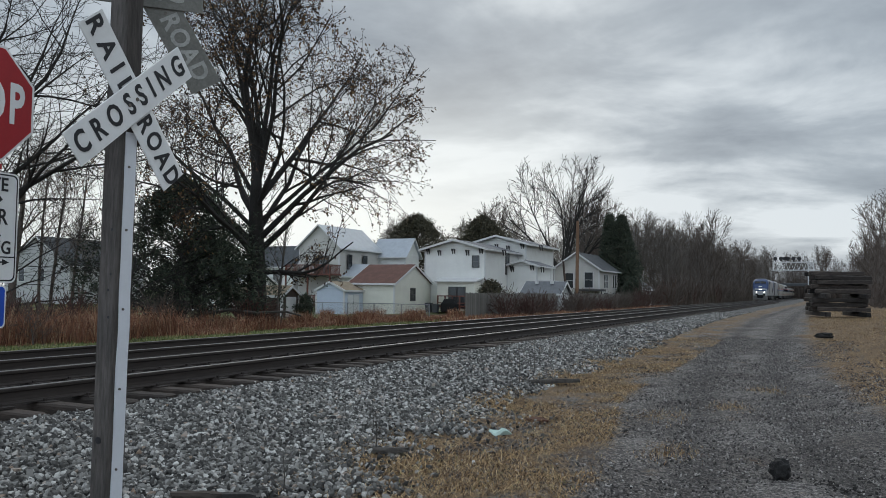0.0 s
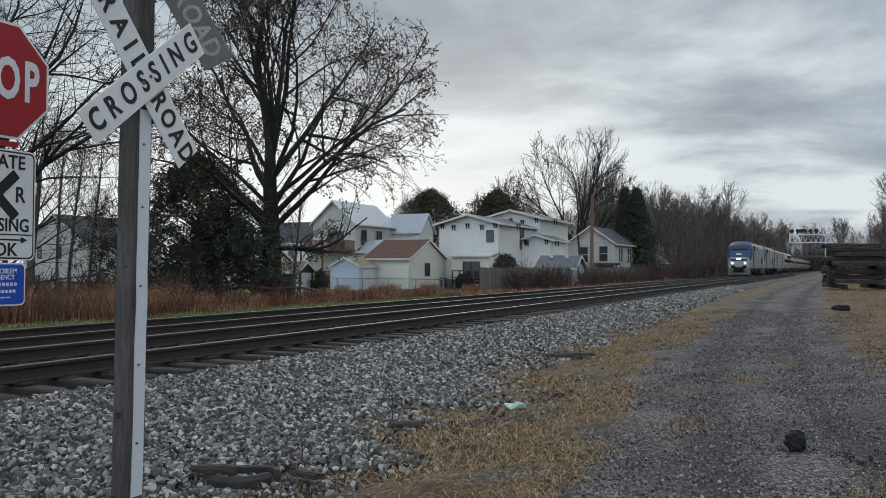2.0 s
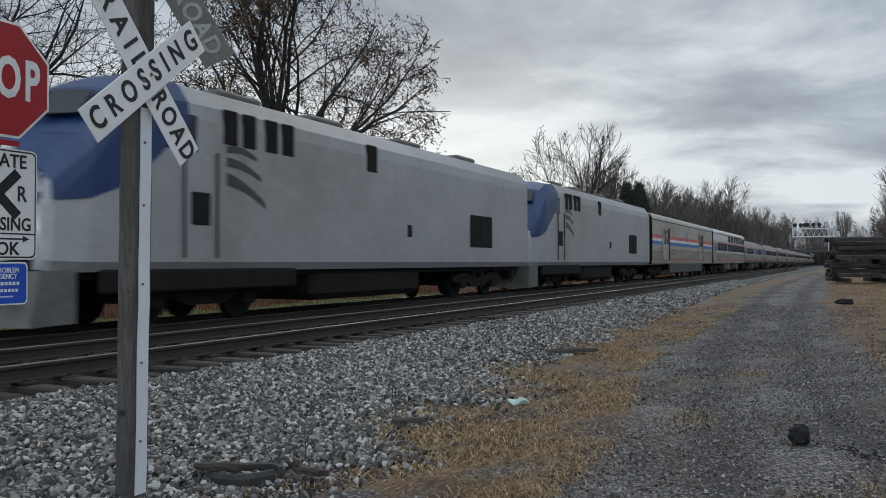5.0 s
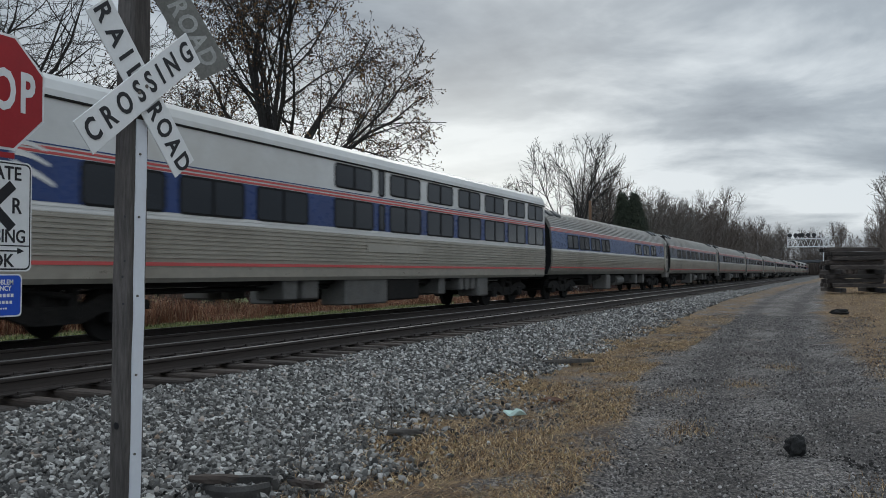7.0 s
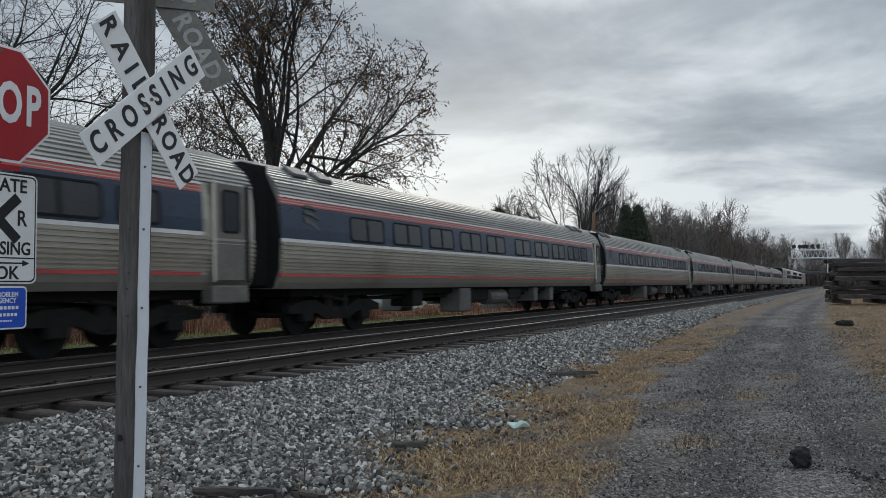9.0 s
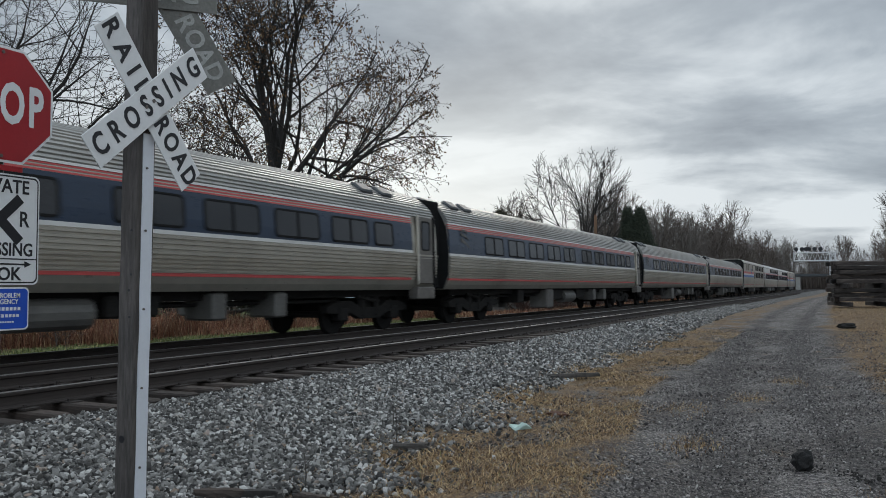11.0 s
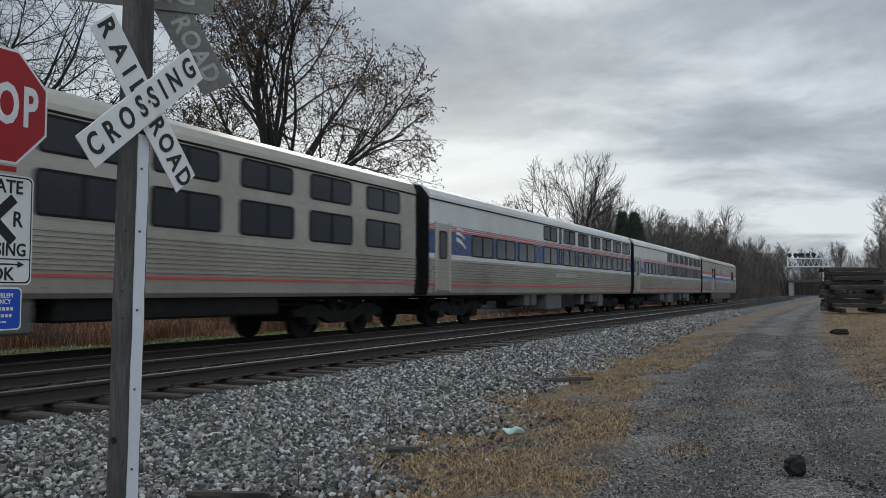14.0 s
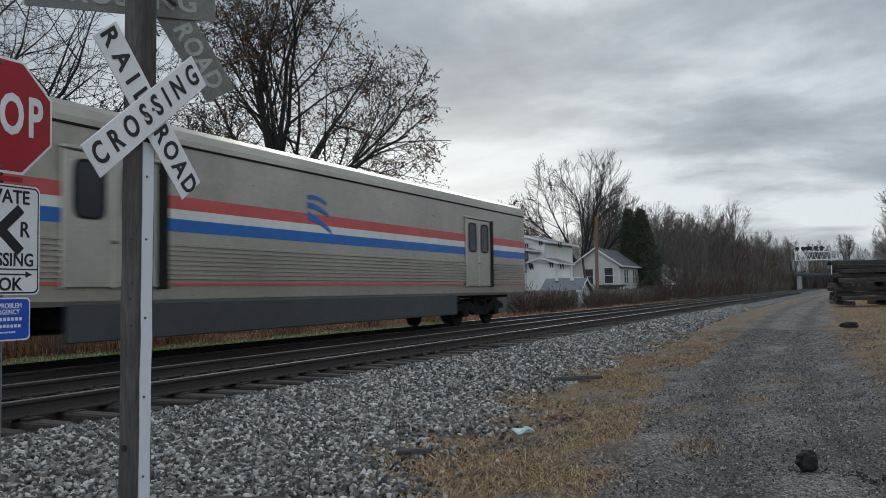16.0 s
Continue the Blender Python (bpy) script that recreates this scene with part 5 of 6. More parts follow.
def house_body(ob, w, d, eave, rise, siding, roofing, over=0.35, ridge="y", base=0.0, roof_thick=0.14, trim=TRIM):
    """Walls from (0, 0) to (w, d) with lapped boards and a gabled roof; ridge along y or x."""
    for nm, rot, span, other in (("wall_front", pose(0, 0, 0), w, d), ("wall_back", pose(w, d, 0, 0, 0, 180), w, d), ("wall_side", pose(w, 0, 0, 0, 0, 90), d, w), ("wall_side", pose(0, d, 0, 0, 0, -90), d, w)):
        m = Mesh()
        gable = (ridge == "y") == (nm in ("wall_front", "wall_back"))
        lap_wall(m, span, 0, base, eave, rise if gable else 0.0)
        part(nm, m, siding, ob, at=rot)
        m = Mesh()
        for x in (-0.03, span - 0.09):
            m.box(x, x + 0.12, -0.062, 0.03, base, eave)
        part("corner_board", m, trim, ob, at=rot)
    span, run = (w, d) if ridge == "y" else (d, w)
    k = rise / (span / 2)
    m, e = Mesh(), Mesh()
    for s in (0, 1):
        a = [(-over, eave - k * over), (span / 2, eave + rise), (span / 2, eave + rise + roof_thick), (-over, eave - k * over + roof_thick)]
        if s:
            a = [(span - x, z) for x, z in a]
        m.loft([[(x, y, z) for x, z in a] for y in (-over, run + over)])
        for y in (-over - 0.03, run + over):
            t = [(x, z - 0.04) for x, z in a[:2]] + [(x, z + 0.02) for x, z in a[2:]]
            e.loft([[(x, yy, z) for x, z in t] for yy in (y, y + 0.03)])
        x = -over - 0.05 if not s else span + over
        e.box(x, x + 0.05, -over, run + over, eave - k * over - 0.04, eave - k * over + roof_thick - 0.01)
    at = Matrix.Identity(4) if ridge == "y" else pose(w, 0, 0, 0, 0, 90)
    part("roof", m, roofing, ob, at=at)
    part("fascia", e, trim, ob, at=at)


def window(ob, face, x, z, w, h, frame_mat=TRIM, bars=True, name="window"):
    """A framed window let into a wall; face: pose of the wall with x along it and -y outwards."""
    m = Mesh()
    t = 0.07
    for a, b, c, d in ((-w / 2 - t, -w / 2, -h / 2 - t, h / 2 + t), (w / 2, w / 2 + t, -h / 2 - t, h / 2 + t), (-w / 2, w / 2, h / 2, h / 2 + t), (-w / 2, w / 2, -h / 2 - t, -h / 2)):
        m.box(a, b, -0.105, 0.02, c, d)
    if bars:
        m.box(-w / 2, w / 2, -0.088, 0.0, -0.025, 0.025)
    ob_w = part(name, m, frame_mat, ob, at=face @ pose(x, 0, z))
    g = Mesh()
    g.box(-w / 2, w / 2, -0.074, -0.062, -h / 2, h / 2)
    part("pane", g, HOUSEGLASS, ob_w)


def brackets(ob, face, xs, z):
    for x in xs:
        m = Mesh()
        for d in (-0.12, 0.12):
            m.loft([[(x + d - 0.05, -0.02, z), (x + d + 0.05, -0.02, z), (x + d + 0.05, -0.02, z - 0.55), (x + d - 0.05, -0.02, z - 0.55)], [(x + d - 0.05, -0.34, z), (x + d + 0.05, -0.34, z), (x + d + 0.05, -0.12, z - 0.25), (x + d - 0.05, -0.12, z - 0.25)]])
        part("eave_bracket", m, DARKTRIM, ob)
        ob.children[-1].matrix_basis = face


def side(w):
    return pose(w, 0, 0, 0, 0, 90)


FRONT = pose(0, 0, 0)


def build_white_house():
    h = thing("white_house", "white two-storey clapboard house with bracketed low roof", "house", pose(-35.95, 73.6, -0.3))
    house_body(h, 6.4, 9.4, 5.95, 0.85, SIDING, SHINGLEGREY, 0.5)
    window(h, FRONT, 5.45, 4.75, 0.62, 1.05, DARKTRIM)
    window(h, side(6.4), 6.0, 4.7, 0.9, 2.1, DARKTRIM)
    window(h, side(6.4), 6.0, 1.5, 1.5, 1.9, DARKTRIM)
    brackets(h, FRONT, (0.35, 3.1, 6.0), 6.0)
    brackets(h, side(6.4), (1.6, 4.6, 8.4), 5.85)
    # lean-to entry with glazed doors
    m = Mesh()
    m.box(2.1, 6.0, -1.6, 0.0, 0.0, 2.75, 0.01)
    part("entry_wall", m, CREAM, h, "cream boarded lean-to entry")
    m = Mesh()
    m.loft([[(1.9, -1.85, 2.72), (6.2, -1.85, 2.72), (6.2, -1.85, 2.84), (1.9, -1.85, 2.84)], [(1.9, 0, 3.05), (6.2, 0, 3.05), (6.2, 0, 3.2), (1.9, 0, 3.2)]])
    part("porch_roof", m, TRIM, h)
    for x in (3.75, 4.65):
        window(h, pose(0, -1.6, 0), x, 1.25, 0.72, 1.95, DARKTRIM, False, "patio_door")
    wing = thing("house_wing", "white rear wing of a clapboard house with bracketed eaves", "house", pose(-35.2, 83.1, -0.3))
    house_body(wing, 6.5, 9.6, 6.95, 0.85, SIDING, SHINGLEGREY, 0.55)
    window(wing, FRONT, 5.6, 5.0, 0.75, 2.2, DARKTRIM)
    brackets(wing, FRONT, (0.4, 3.2, 6.1), 7.0)
    brackets(wing, side(6.5), (1.2, 4.5, 8.2), 6.8)
    bay = thing("house_bay", "white single-storey bay with grey roof beside a house", "house", pose(-29.5, 79.6, -0.3))
    house_body(bay, 3.2, 4.6, 4.5, 0.5, SIDING, SHINGLEGREY, 0.4)
    window(bay, side(3.2), 2.4, 1.9, 2.0, 1.6, DARKTRIM)
    brackets(bay, FRONT, (0.5, 2.7), 4.55)
    brackets(bay, side(3.2), (0.6, 3.8), 4.4)
    m = Mesh()
    m.box(0.05, 1.5, 0.4, 4.2, 2.75, 2.95, 0.03)
    m.box(0.05, 1.6, 0.3, 4.3, 2.95, 3.05, 0.03)
    part("porch_canopy", m, TRIM, bay, at=pose(3.2, 0, 0))
    for y in (0.6, 4.0):
        m = Mesh()
        m.box(4.5, 4.62, y - 0.06, y + 0.06, 0.0, 2.76)
        part("porch_post", m, TRIM, bay)
    deck = thing("deck_rail", "brown wooden deck with slatted rail behind a house", "deck", pose(-33.6, 71.6, -0.3))
    m = Mesh()
    m.box(0, 5.4, 0, 1.9, 0.35, 0.5, 0.02)
    part("deck_floor", m, DECKRED, deck)
    for i in range(8):
        m = Mesh()
        m.box(i * 0.76 - 0.05, i * 0.76 + 0.05, 0, 0.1, 0, 1.45)
        part("post", m, DECKRED, deck)
    m = Mesh()
    m.box(0, 5.4, -0.02, 0.08, 1.35, 1.45)
    part("rail_bar", m, DECKRED, deck)
    m = Mesh()
    m.box(0, 5.4, 0.02, 0.08, 0.7, 0.78)
    part("rail_bar", m, DECKRED, deck)


def build_outbuildings():
    g = thing("garage", "cream sided garage with brown shingle roof", "garage", pose(-39.86, 66.0, -0.55))
    house_body(g, 4.55, 7.6, 2.75, 1.72, CREAM, SHINGLEBROWN, 0.25, "x")
    window(g, side(4.55), 3.6, 1.75, 0.85, 1.1, DARKTRIM)
    s = thing("garden_shed", "pale blue garden shed with tan shingle roof", "shed", pose(-41.49, 62.7, -0.62))
    house_body(s, 2.92, 3.6, 2.1, 0.72, SHEDBLUE, SHINGLETAN, 0.15)
    m = Mesh()
    for a in (0.55, 1.55):
        m.box(a, a + 0.95, -0.075, 0.0, 0.08, 1.78, 0.015)
    part("shed_door", m, TRIM, s, "white double shed door", at=side(2.92))
    m = Mesh()
    m.box(1.44, 1.47, -0.11, -0.07, 0.9, 1.15)
    part("latch", m, DARKTRIM, s, at=side(2.92))
    b = thing("small_barn", "small dark brown board shed with tan roof", "shed", pose(-39.1, 48.6, -0.5))
    house_body(b, 4.05, 2.0, 1.6, 0.6, BARNWOOD, SHINGLETAN, 0.2, "x")
    m = Mesh()
    m.box(0.45, 1.65, -0.075, 0.0, 0.05, 1.5, 0.01)
    part("door", m, TRIM, b, "white painted door", at=side(4.05))
    # house with decks
    h = thing("deck_house", "white house with stacked red-brown wooden decks", "house", pose(-57.1, 82.5, -0.5))
    house_body(h, 5.6, 9.4, 7.15, 2.5, SIDINGTAN, SHINGLEPALE, 0.4)
    window(h, FRONT, 3.2, 5.0, 2.0, 2.0, DARKTRIM, False, "patio_door")
    window(h, FRONT, 4.6, 1.8, 1.8, 2.0, DARKTRIM, False, "patio_door")
    window(h, side(5.8), 2.0, 5.4, 0.8, 1.6, DARKTRIM)
    window(h, side(5.8), 5.6, 5.4, 0.8, 1.6, DARKTRIM)
    for z in (3.9, 0.35):
        m = Mesh()
        m.box(-0.3, 5.9, -2.4, -0.05, z - 0.18, z, 0.02)
        part("deck_floor", m, DECKRED, h)
        m = Mesh()
        for y0, y1, x0, x1 in ((-2.4, -2.32, -0.3, 5.9), (-2.4, -0.1, 5.82, 5.9)):
            m.box(x0, x1, y0, y1, z + 0.95, z + 1.05)
        part("deck_rail", m, DECKRED, h)
        m = Mesh()
        for i in range(36):
            x = -0.25 + i * 0.17
            m.box(x, x + 0.07, -2.38, -2.34, z, z + 0.97)
        for i in range(12):
            y = -2.3 + i * 0.18
            m.box(5.84, 5.88, y, y + 0.07, z, z + 0.97)
        tagged(part("baluster", m, DECKRED, h), kind="stuff")
    for x in (-0.25, 2.8, 5.8):
        m = Mesh()
        m.box(x - 0.08, x + 0.08, -2.38, -2.22, 0, 4.9)
        part("deck_post", m, DECKRED, h)
    k = thing("side_house", "white house with pale roof behind a garage", "house", pose(-52.2, 92.0, -0.5))
    house_body(k, 4.5, 3.6, 6.6, 2.0, SIDING, SHINGLEPALE, 0.4, "x")
    lean_to = thing("house_porch", "low white porch wing with pale roof", "house", pose(-51.4, 83.2, -0.5))
    house_body(lean_to, 6.9, 4.2, 3.7, 1.3, SIDING, SHINGLEPALE, 0.3, "x")
    f = thing("far_house", "white house with dark grey roof seen through branches", "house", pose(-66.5, 84.0, -0.5))
    house_body(f, 7.5, 9, 4.9, 2.6, SIDING, SHINGLEDARK, 0.4, "x")
    window(f, FRONT, 2.0, 3.2, 1.0, 1.4, DARKTRIM)
    window(f, FRONT, 5.2, 3.2, 1.0, 1.4, DARKTRIM)
    f2 = thing("far_house", "grey house with dark gabled roof behind bare trees", "house", pose(-92.0, 70.0, -0.5))
    house_body(f2, 11, 12, 4.6, 3.4, SIDINGGREY, SHINGLEDARK, 0.4)
    window(f2, FRONT, 3.0, 3.4, 1.0, 1.5)
    window(f2, FRONT, 6.4, 3.4, 1.0, 1.5)
    f3 = thing("far_house", "low white house behind dead weeds", "house", pose(-56.5, 60.0, -0.5))
    house_body(f3, 8, 6, 2.4, 1.6, SIDING, SHINGLEGREY, 0.4, "x")
    # house beside the conifers
    r = thing("gabled_house", "pale gabled house with dark shingle roof", "house", pose(-29.85, 97.0, -0.4))
    house_body(r, 5.55, 11.0, 4.85, 1.9, SIDINGTAN, SHINGLEDARK, 0.45)
    for x, z in ((1.9, 3.4), (4.3, 3.5), (1.9, 1.0)):
        window(r, FRONT, x, z, 1.0, 1.8, TRIM)
    for x in (2.5, 3.6, 7.0, 8.2):
        for z in (1.2, 3.4):
            window(r, side(5.55), x, z, 0.8, 1.6, TRIM)
    m = Mesh()
    m.box(3.2, 6.4, -1.6, 0, 2.15, 2.4, 0.04)
    for x in (3.4, 6.2):
        m.box(x - 0.07, x + 0.07, -1.5, -1.36, 0, 2.2)
    part("porch", m, DARKTRIM, r)
    r2 = thing("lean_to_shed", "low grey shed with sloping roof", "shed", pose(-24.2, 108.5, -0.4))
    house_body(r2, 3.0, 5.0, 2.6, 1.0, SIDINGGREY, SHINGLEDARK, 0.3)
    tent = thing("grey_shed_roof", "low shed with pale grey hipped roof behind a fence", "shed", pose(-24.0, 69.0, -0.3))
    house_body(tent, 3.2, 3.0, 1.8, 0.9, SIDINGGREY, SHINGLEGREY, 0.3, "x")
    m = Mesh()
    for x in (0.9, 2.3):
        m.disc((x, 0.9, 2.75), 0.16, (0, 0, 1), 0.3, 10)
    part("roof_vent", m, TRIM, tent)


def build_fences():
    f = thing("board_fence", "weathered grey board privacy fence behind bushes", "fence", pose(-21.0, 49.0, -0.45))
    rng = random.Random(5)
    m = Mesh()
    m.box(-0.012, 0.012, 0, 0.145, 0.04, 1.85)
    m.loft([[(-0.012, 0.0, 1.85), (0.012, 0, 1.85), (0.012, 0.145, 1.85), (-0.012, 0.145, 1.85)], [(-0.012, 0.03, 1.92), (0.012, 0.03, 1.92), (0.012, 0.115, 1.92), (-0.012, 0.115, 1.92)]])
    me = m.data("board", FENCEWOOD)
    y = 0.0
    while y < 45:
        b = part("board", me, None, f, at=pose(0, y, rng.uniform(-0.04, 0.03), rng.uniform(-0.6, 0.6), 0, 0))
        y += 0.155
    for z in (0.4, 1.5):
        m = Mesh()
        m.box(-0.06, -0.014, 0, 45, z, z + 0.09)
        part("rail_bar", m, FENCEWOOD, f)
    # low chain fence before the sheds
    c = thing("chain_link_fence", "low galvanised chain-link fence around a lawn", "fence", pose(-44.0, 56.5, -0.6))
    for i in range(8):
        m = Mesh()
        m.tube([(i * 2.4, 0, 0), (i * 2.4, 0, 1.15)], 0.035, 6)
        part("post", m, WIREGALV, c)
    m = Mesh()
    m.tube([(0, 0, 1.13), (16.8, 0, 1.13)], 0.03, 6)
    part("top_rail", m, WIREGALV, c)
    m = Mesh()
    for i in range(160):
        x = i * 0.105
        for d in (1, -1):
            a, b = (x, 0.05), (x + d * 1.05, 1.1)
            m.tube([(a[0], 0, a[1]), (min(max(b[0], 0), 16.8), 0, b[1])], 0.004, 3, 0, False)
    tagged(part("wire_mesh", m, WIREGALV, c), kind="stuff")
    p = thing("utility_pole", "bare brown wooden utility pole beside a house", "utility pole", pose(-22.26, 80.0, -0.4))
    m = Mesh()
    m.tube([(0, 0, 0), (0, 0, 4), (0.05, 0, 9.1)], [0.19, 0.17, 0.14], 10)
    part("shaft", m, mat("brown_pole_wood", (0.21, 0.12, 0.07), 0.85, 0, 0.3, 3, 30, 0.3, axis=(1, 1, 0.1)), p)
    q = thing("leaning_pole", "dark leaning pole beside a gabled house", "utility pole", pose(-22.6, 78.0, -0.4))
    m = Mesh()
    m.tube([(0, 0, 0), (-0.5, 0, 5.0)], [0.14, 0.10], 8)
    part("shaft", m, BARNWOOD, q)
    grill = thing("covered_grill", "black covered barbecue grill beside a garage", "grill", pose(-31.0, 68.6, -0.4))
    m = Mesh()
    m.box(-0.8, 0.8, -0.35, 0.35, 0.05, 0.9, 0.12)
    m.loft([[(-0.65, -0.3, 0.88), (0.65, -0.3, 0.88), (0.65, 0.3, 0.88), (-0.65, 0.3, 0.88)], [(-0.45, -0.15, 1.25), (0.45, -0.15, 1.25), (0.45, 0.2, 1.25), (-0.45, 0.2, 1.25)]])
    part("cover", m, BLACKRUBBER, grill)
    for i, (x, h) in enumerate(((-32.9, 0.8), (-32.2, 0.7))):
        bin_ = thing("refuse_bin", "dark plastic refuse bin beside a garage", "bin", pose(x, 68.2, -0.4))
        m = Mesh()
        m.loft([[(-0.22, -0.22, 0), (0.22, -0.22, 0), (0.22, 0.22, 0), (-0.22, 0.22, 0)], [(-0.28, -0.28, h), (0.28, -0.28, h), (0.28, 0.28, h), (-0.28, 0.28, h)]])
        m.box(-0.3, 0.3, -0.3, 0.3, h, h + 0.06, 0.02)
        part("body", m, SKIRT, bin_)


build_white_house()
build_outbuildings()
build_fences()


# ---- signal bridge, timber stack, far bridge ----
LATTICE = mat("aluminium_lattice", (0.66, 0.67, 0.68), 0.5, 0.4, 0.15, 3, 20, 0.0)
OLDTIE = mat("old_grey_tie_wood", (0.10, 0.080, 0.066), 0.9, 0.0, 0.6, 3, 30, 0.6, color2=(0.024, 0.018, 0.015), axis=(0.2, 1, 1), random_tone=0.85)


def build_signal_bridge():
    s = thing("signal_bridge", "silver lattice cantilever signal bridge over the tracks", "signal bridge", pose(-3.5, 272.0, 0.3))
    m = Mesh()
    for x in (-0.75, 0.75):
        for y in (-0.6, 0.6):
            m.tube([(x, y, 0), (x, y, 11.4)], 0.16, 5)
    part("mast_leg", m, LATTICE, s)
    m = Mesh()
    for i in range(7):
        z = i * 1.6
        for y in (-0.6, 0.6):
            m.tube([(-0.75, y, z), (0.75, y, z + 1.6)], 0.09, 4)
            m.tube([(0.75, y, z), (-0.75, y, z + 1.6)], 0.09, 4)
    part("mast_brace", m, LATTICE, s)
    m = Mesh()
    for z in (8.9, 11.3):
        for y in (-0.6, 0.6):
            m.tube([(1.6, y, z), (-10.7, y, z)], 0.17, 5)
    part("truss_chord", m, LATTICE, s)
    for y in (-0.6, 0.6):
        m = Mesh()
        for i in range(8):
            x = 1.0 - i * 1.45
            m.tube([(x, y, 8.9), (x - 0.72, y, 11.3), (x - 1.45, y, 8.9)], 0.085, 4)
        m.tube([(-10.6, y, 8.9), (-10.6, y, 11.3)], 0.12, 4)
        part("truss_brace", m, LATTICE, s)
    for y in (-0.7, 0.7):
        m = Mesh()
        m.tube([(1.4, y, 12.3), (-5.2, y, 12.3)], 0.05, 4)
        for i in range(6):
            m.tube([(1.4 - i * 1.3, y, 11.3), (1.4 - i * 1.3, y, 12.3)], 0.05, 4)
        part("walkway_rail", m, LATTICE, s)
    for x in (-9.9, -8.3, -7.2, -6.4, -4.8, -3.2):
        m = Mesh()
        m.disc((x, -0.8, 12.4), 0.62, (0, 1, 0), 0.12, 14)
        m.box(x - 0.25, x + 0.25, -0.75, -0.45, 11.9, 12.9, 0.08)
        m.tube([(x, -0.6, 11.3), (x, -0.6, 12.2)], 0.08, 5)
        part("signal_head", m, SIGNBLACK, s)
    b = thing("road_overpass", "grey concrete road overpass far along the tracks", "bridge", pose(-12, 330, 0))
    # deck takes a darker grey than the piers, to paint in its shade
    m = Mesh()
    m.box(-5, 14, 0, 9, 5.0, 6.0, 0.1)
    part("deck", m, SKIRT, b, "concrete deck with its shade put into a dark grey colour")
    for x in (-4.0, 12.0):
        m = Mesh()
        m.box(x - 0.8, x + 0.8, 0.5, 8.5, 0, 5.7, 0.05)
        part("pier", m, CONCRETE, b)


def build_tie_stack():
    rng = random.Random(8)
    shapes = []
    for k in range(4):
        m = Mesh()
        rings = []
        for u in (-1.28, -1.25, 0, 1.25, 1.28):
            e = 0.02 if abs(u) == 1.28 else 0
            w, t = 0.12 - e + rng.uniform(-0.01, 0.01), 0.105 - e + rng.uniform(-0.01, 0.01)
            rings.append([(u, -w, -t), (u, w, -t), (u, w, t * 0.7), (u, w * 0.8, t), (u, -w * 0.8, t), (u, -w, t * 0.7)])
        m.loft(rings)
        shapes.append(m.data("tie", OLDTIE))
    s = thing("tie_stack", "uneven stack of old weathered wooden railway ties", "tie stack", pose(0.62, 45.6, 0.55, 0, 0, 14))
    z = 0.02
    for layer in range(10):
        if layer in (0, 4):
            for x in (-0.9, 0.9):
                for y in (-0.5, 0.9):
                    part("tie", rng.choice(shapes), None, s, at=pose(x, y, z + 0.10, 0, 0, 90))
        else:
            for i in range(6):
                if (layer == 9 and i in (0, 1, 4)) or rng.random() < 0.10:
                    continue
                k = rng.uniform(0.90, 1.04)
                o = part("tie", rng.choice(shapes), None, s, at=pose(rng.uniform(-0.16, 0.16), -0.62 + i * 0.27 + rng.uniform(-0.04, 0.04), z + 0.105, rng.uniform(-4, 4), rng.uniform(-1.6, 1.6), rng.uniform(-3, 3)))
                o.scale = (k, 1, 0.92)
        z += 0.222


build_signal_bridge()
build_tie_stack()


# ---- trees ----
BARK = mat("dark_grey_bark", (0.030, 0.026, 0.023), 0.95, 0.0, 0.4, 3, 25, 0.6, axis=(1, 1, 0.25))
BARKPALE = mat("pale_grey_bark", (0.15, 0.13, 0.112), 0.95, 0.0, 0.35, 3, 25, 0.4, axis=(1, 1, 0.25))
BARKBROWN = mat("brown_twig_bark", (0.115, 0.090, 0.075), 0.95, 0.0, 0.35, 3, 25, 0.3)
BARKRED = mat("reddish_twig_bark", (0.085, 0.042, 0.032), 0.95, 0.0, 0.35, 3, 25, 0.3)
DEADLEAF = island_mat("withered_brown_leaf", [(0.0, (0.030, 0.018, 0.012)), (0.5, (0.070, 0.036, 0.018)), (0.85, (0.15, 0.085, 0.035)), (1.0, (0.22, 0.14, 0.055))], 0.9, 10, 0)
NEEDLE = island_mat("dark_evergreen_needles", [(0.0, (0.014, 0.019, 0.012)), (0.5, (0.030, 0.042, 0.025)), (0.8, (0.050, 0.062, 0.038)), (1.0, (0.10, 0.09, 0.065))], 0.95, 10, 0)
NEEDLEBROWN = island_mat("brownish_evergreen_needles", [(0.0, (0.022, 0.022, 0.012)), (0.5, (0.050, 0.048, 0.026)), (1.0, (0.095, 0.075, 0.045))], 0.95, 10, 0)


def sway(d, rng, amount):
    v = d + Vector((rng.gauss(0, amount), rng.gauss(0, amount), rng.gauss(0, amount)))
    return v.normalized()


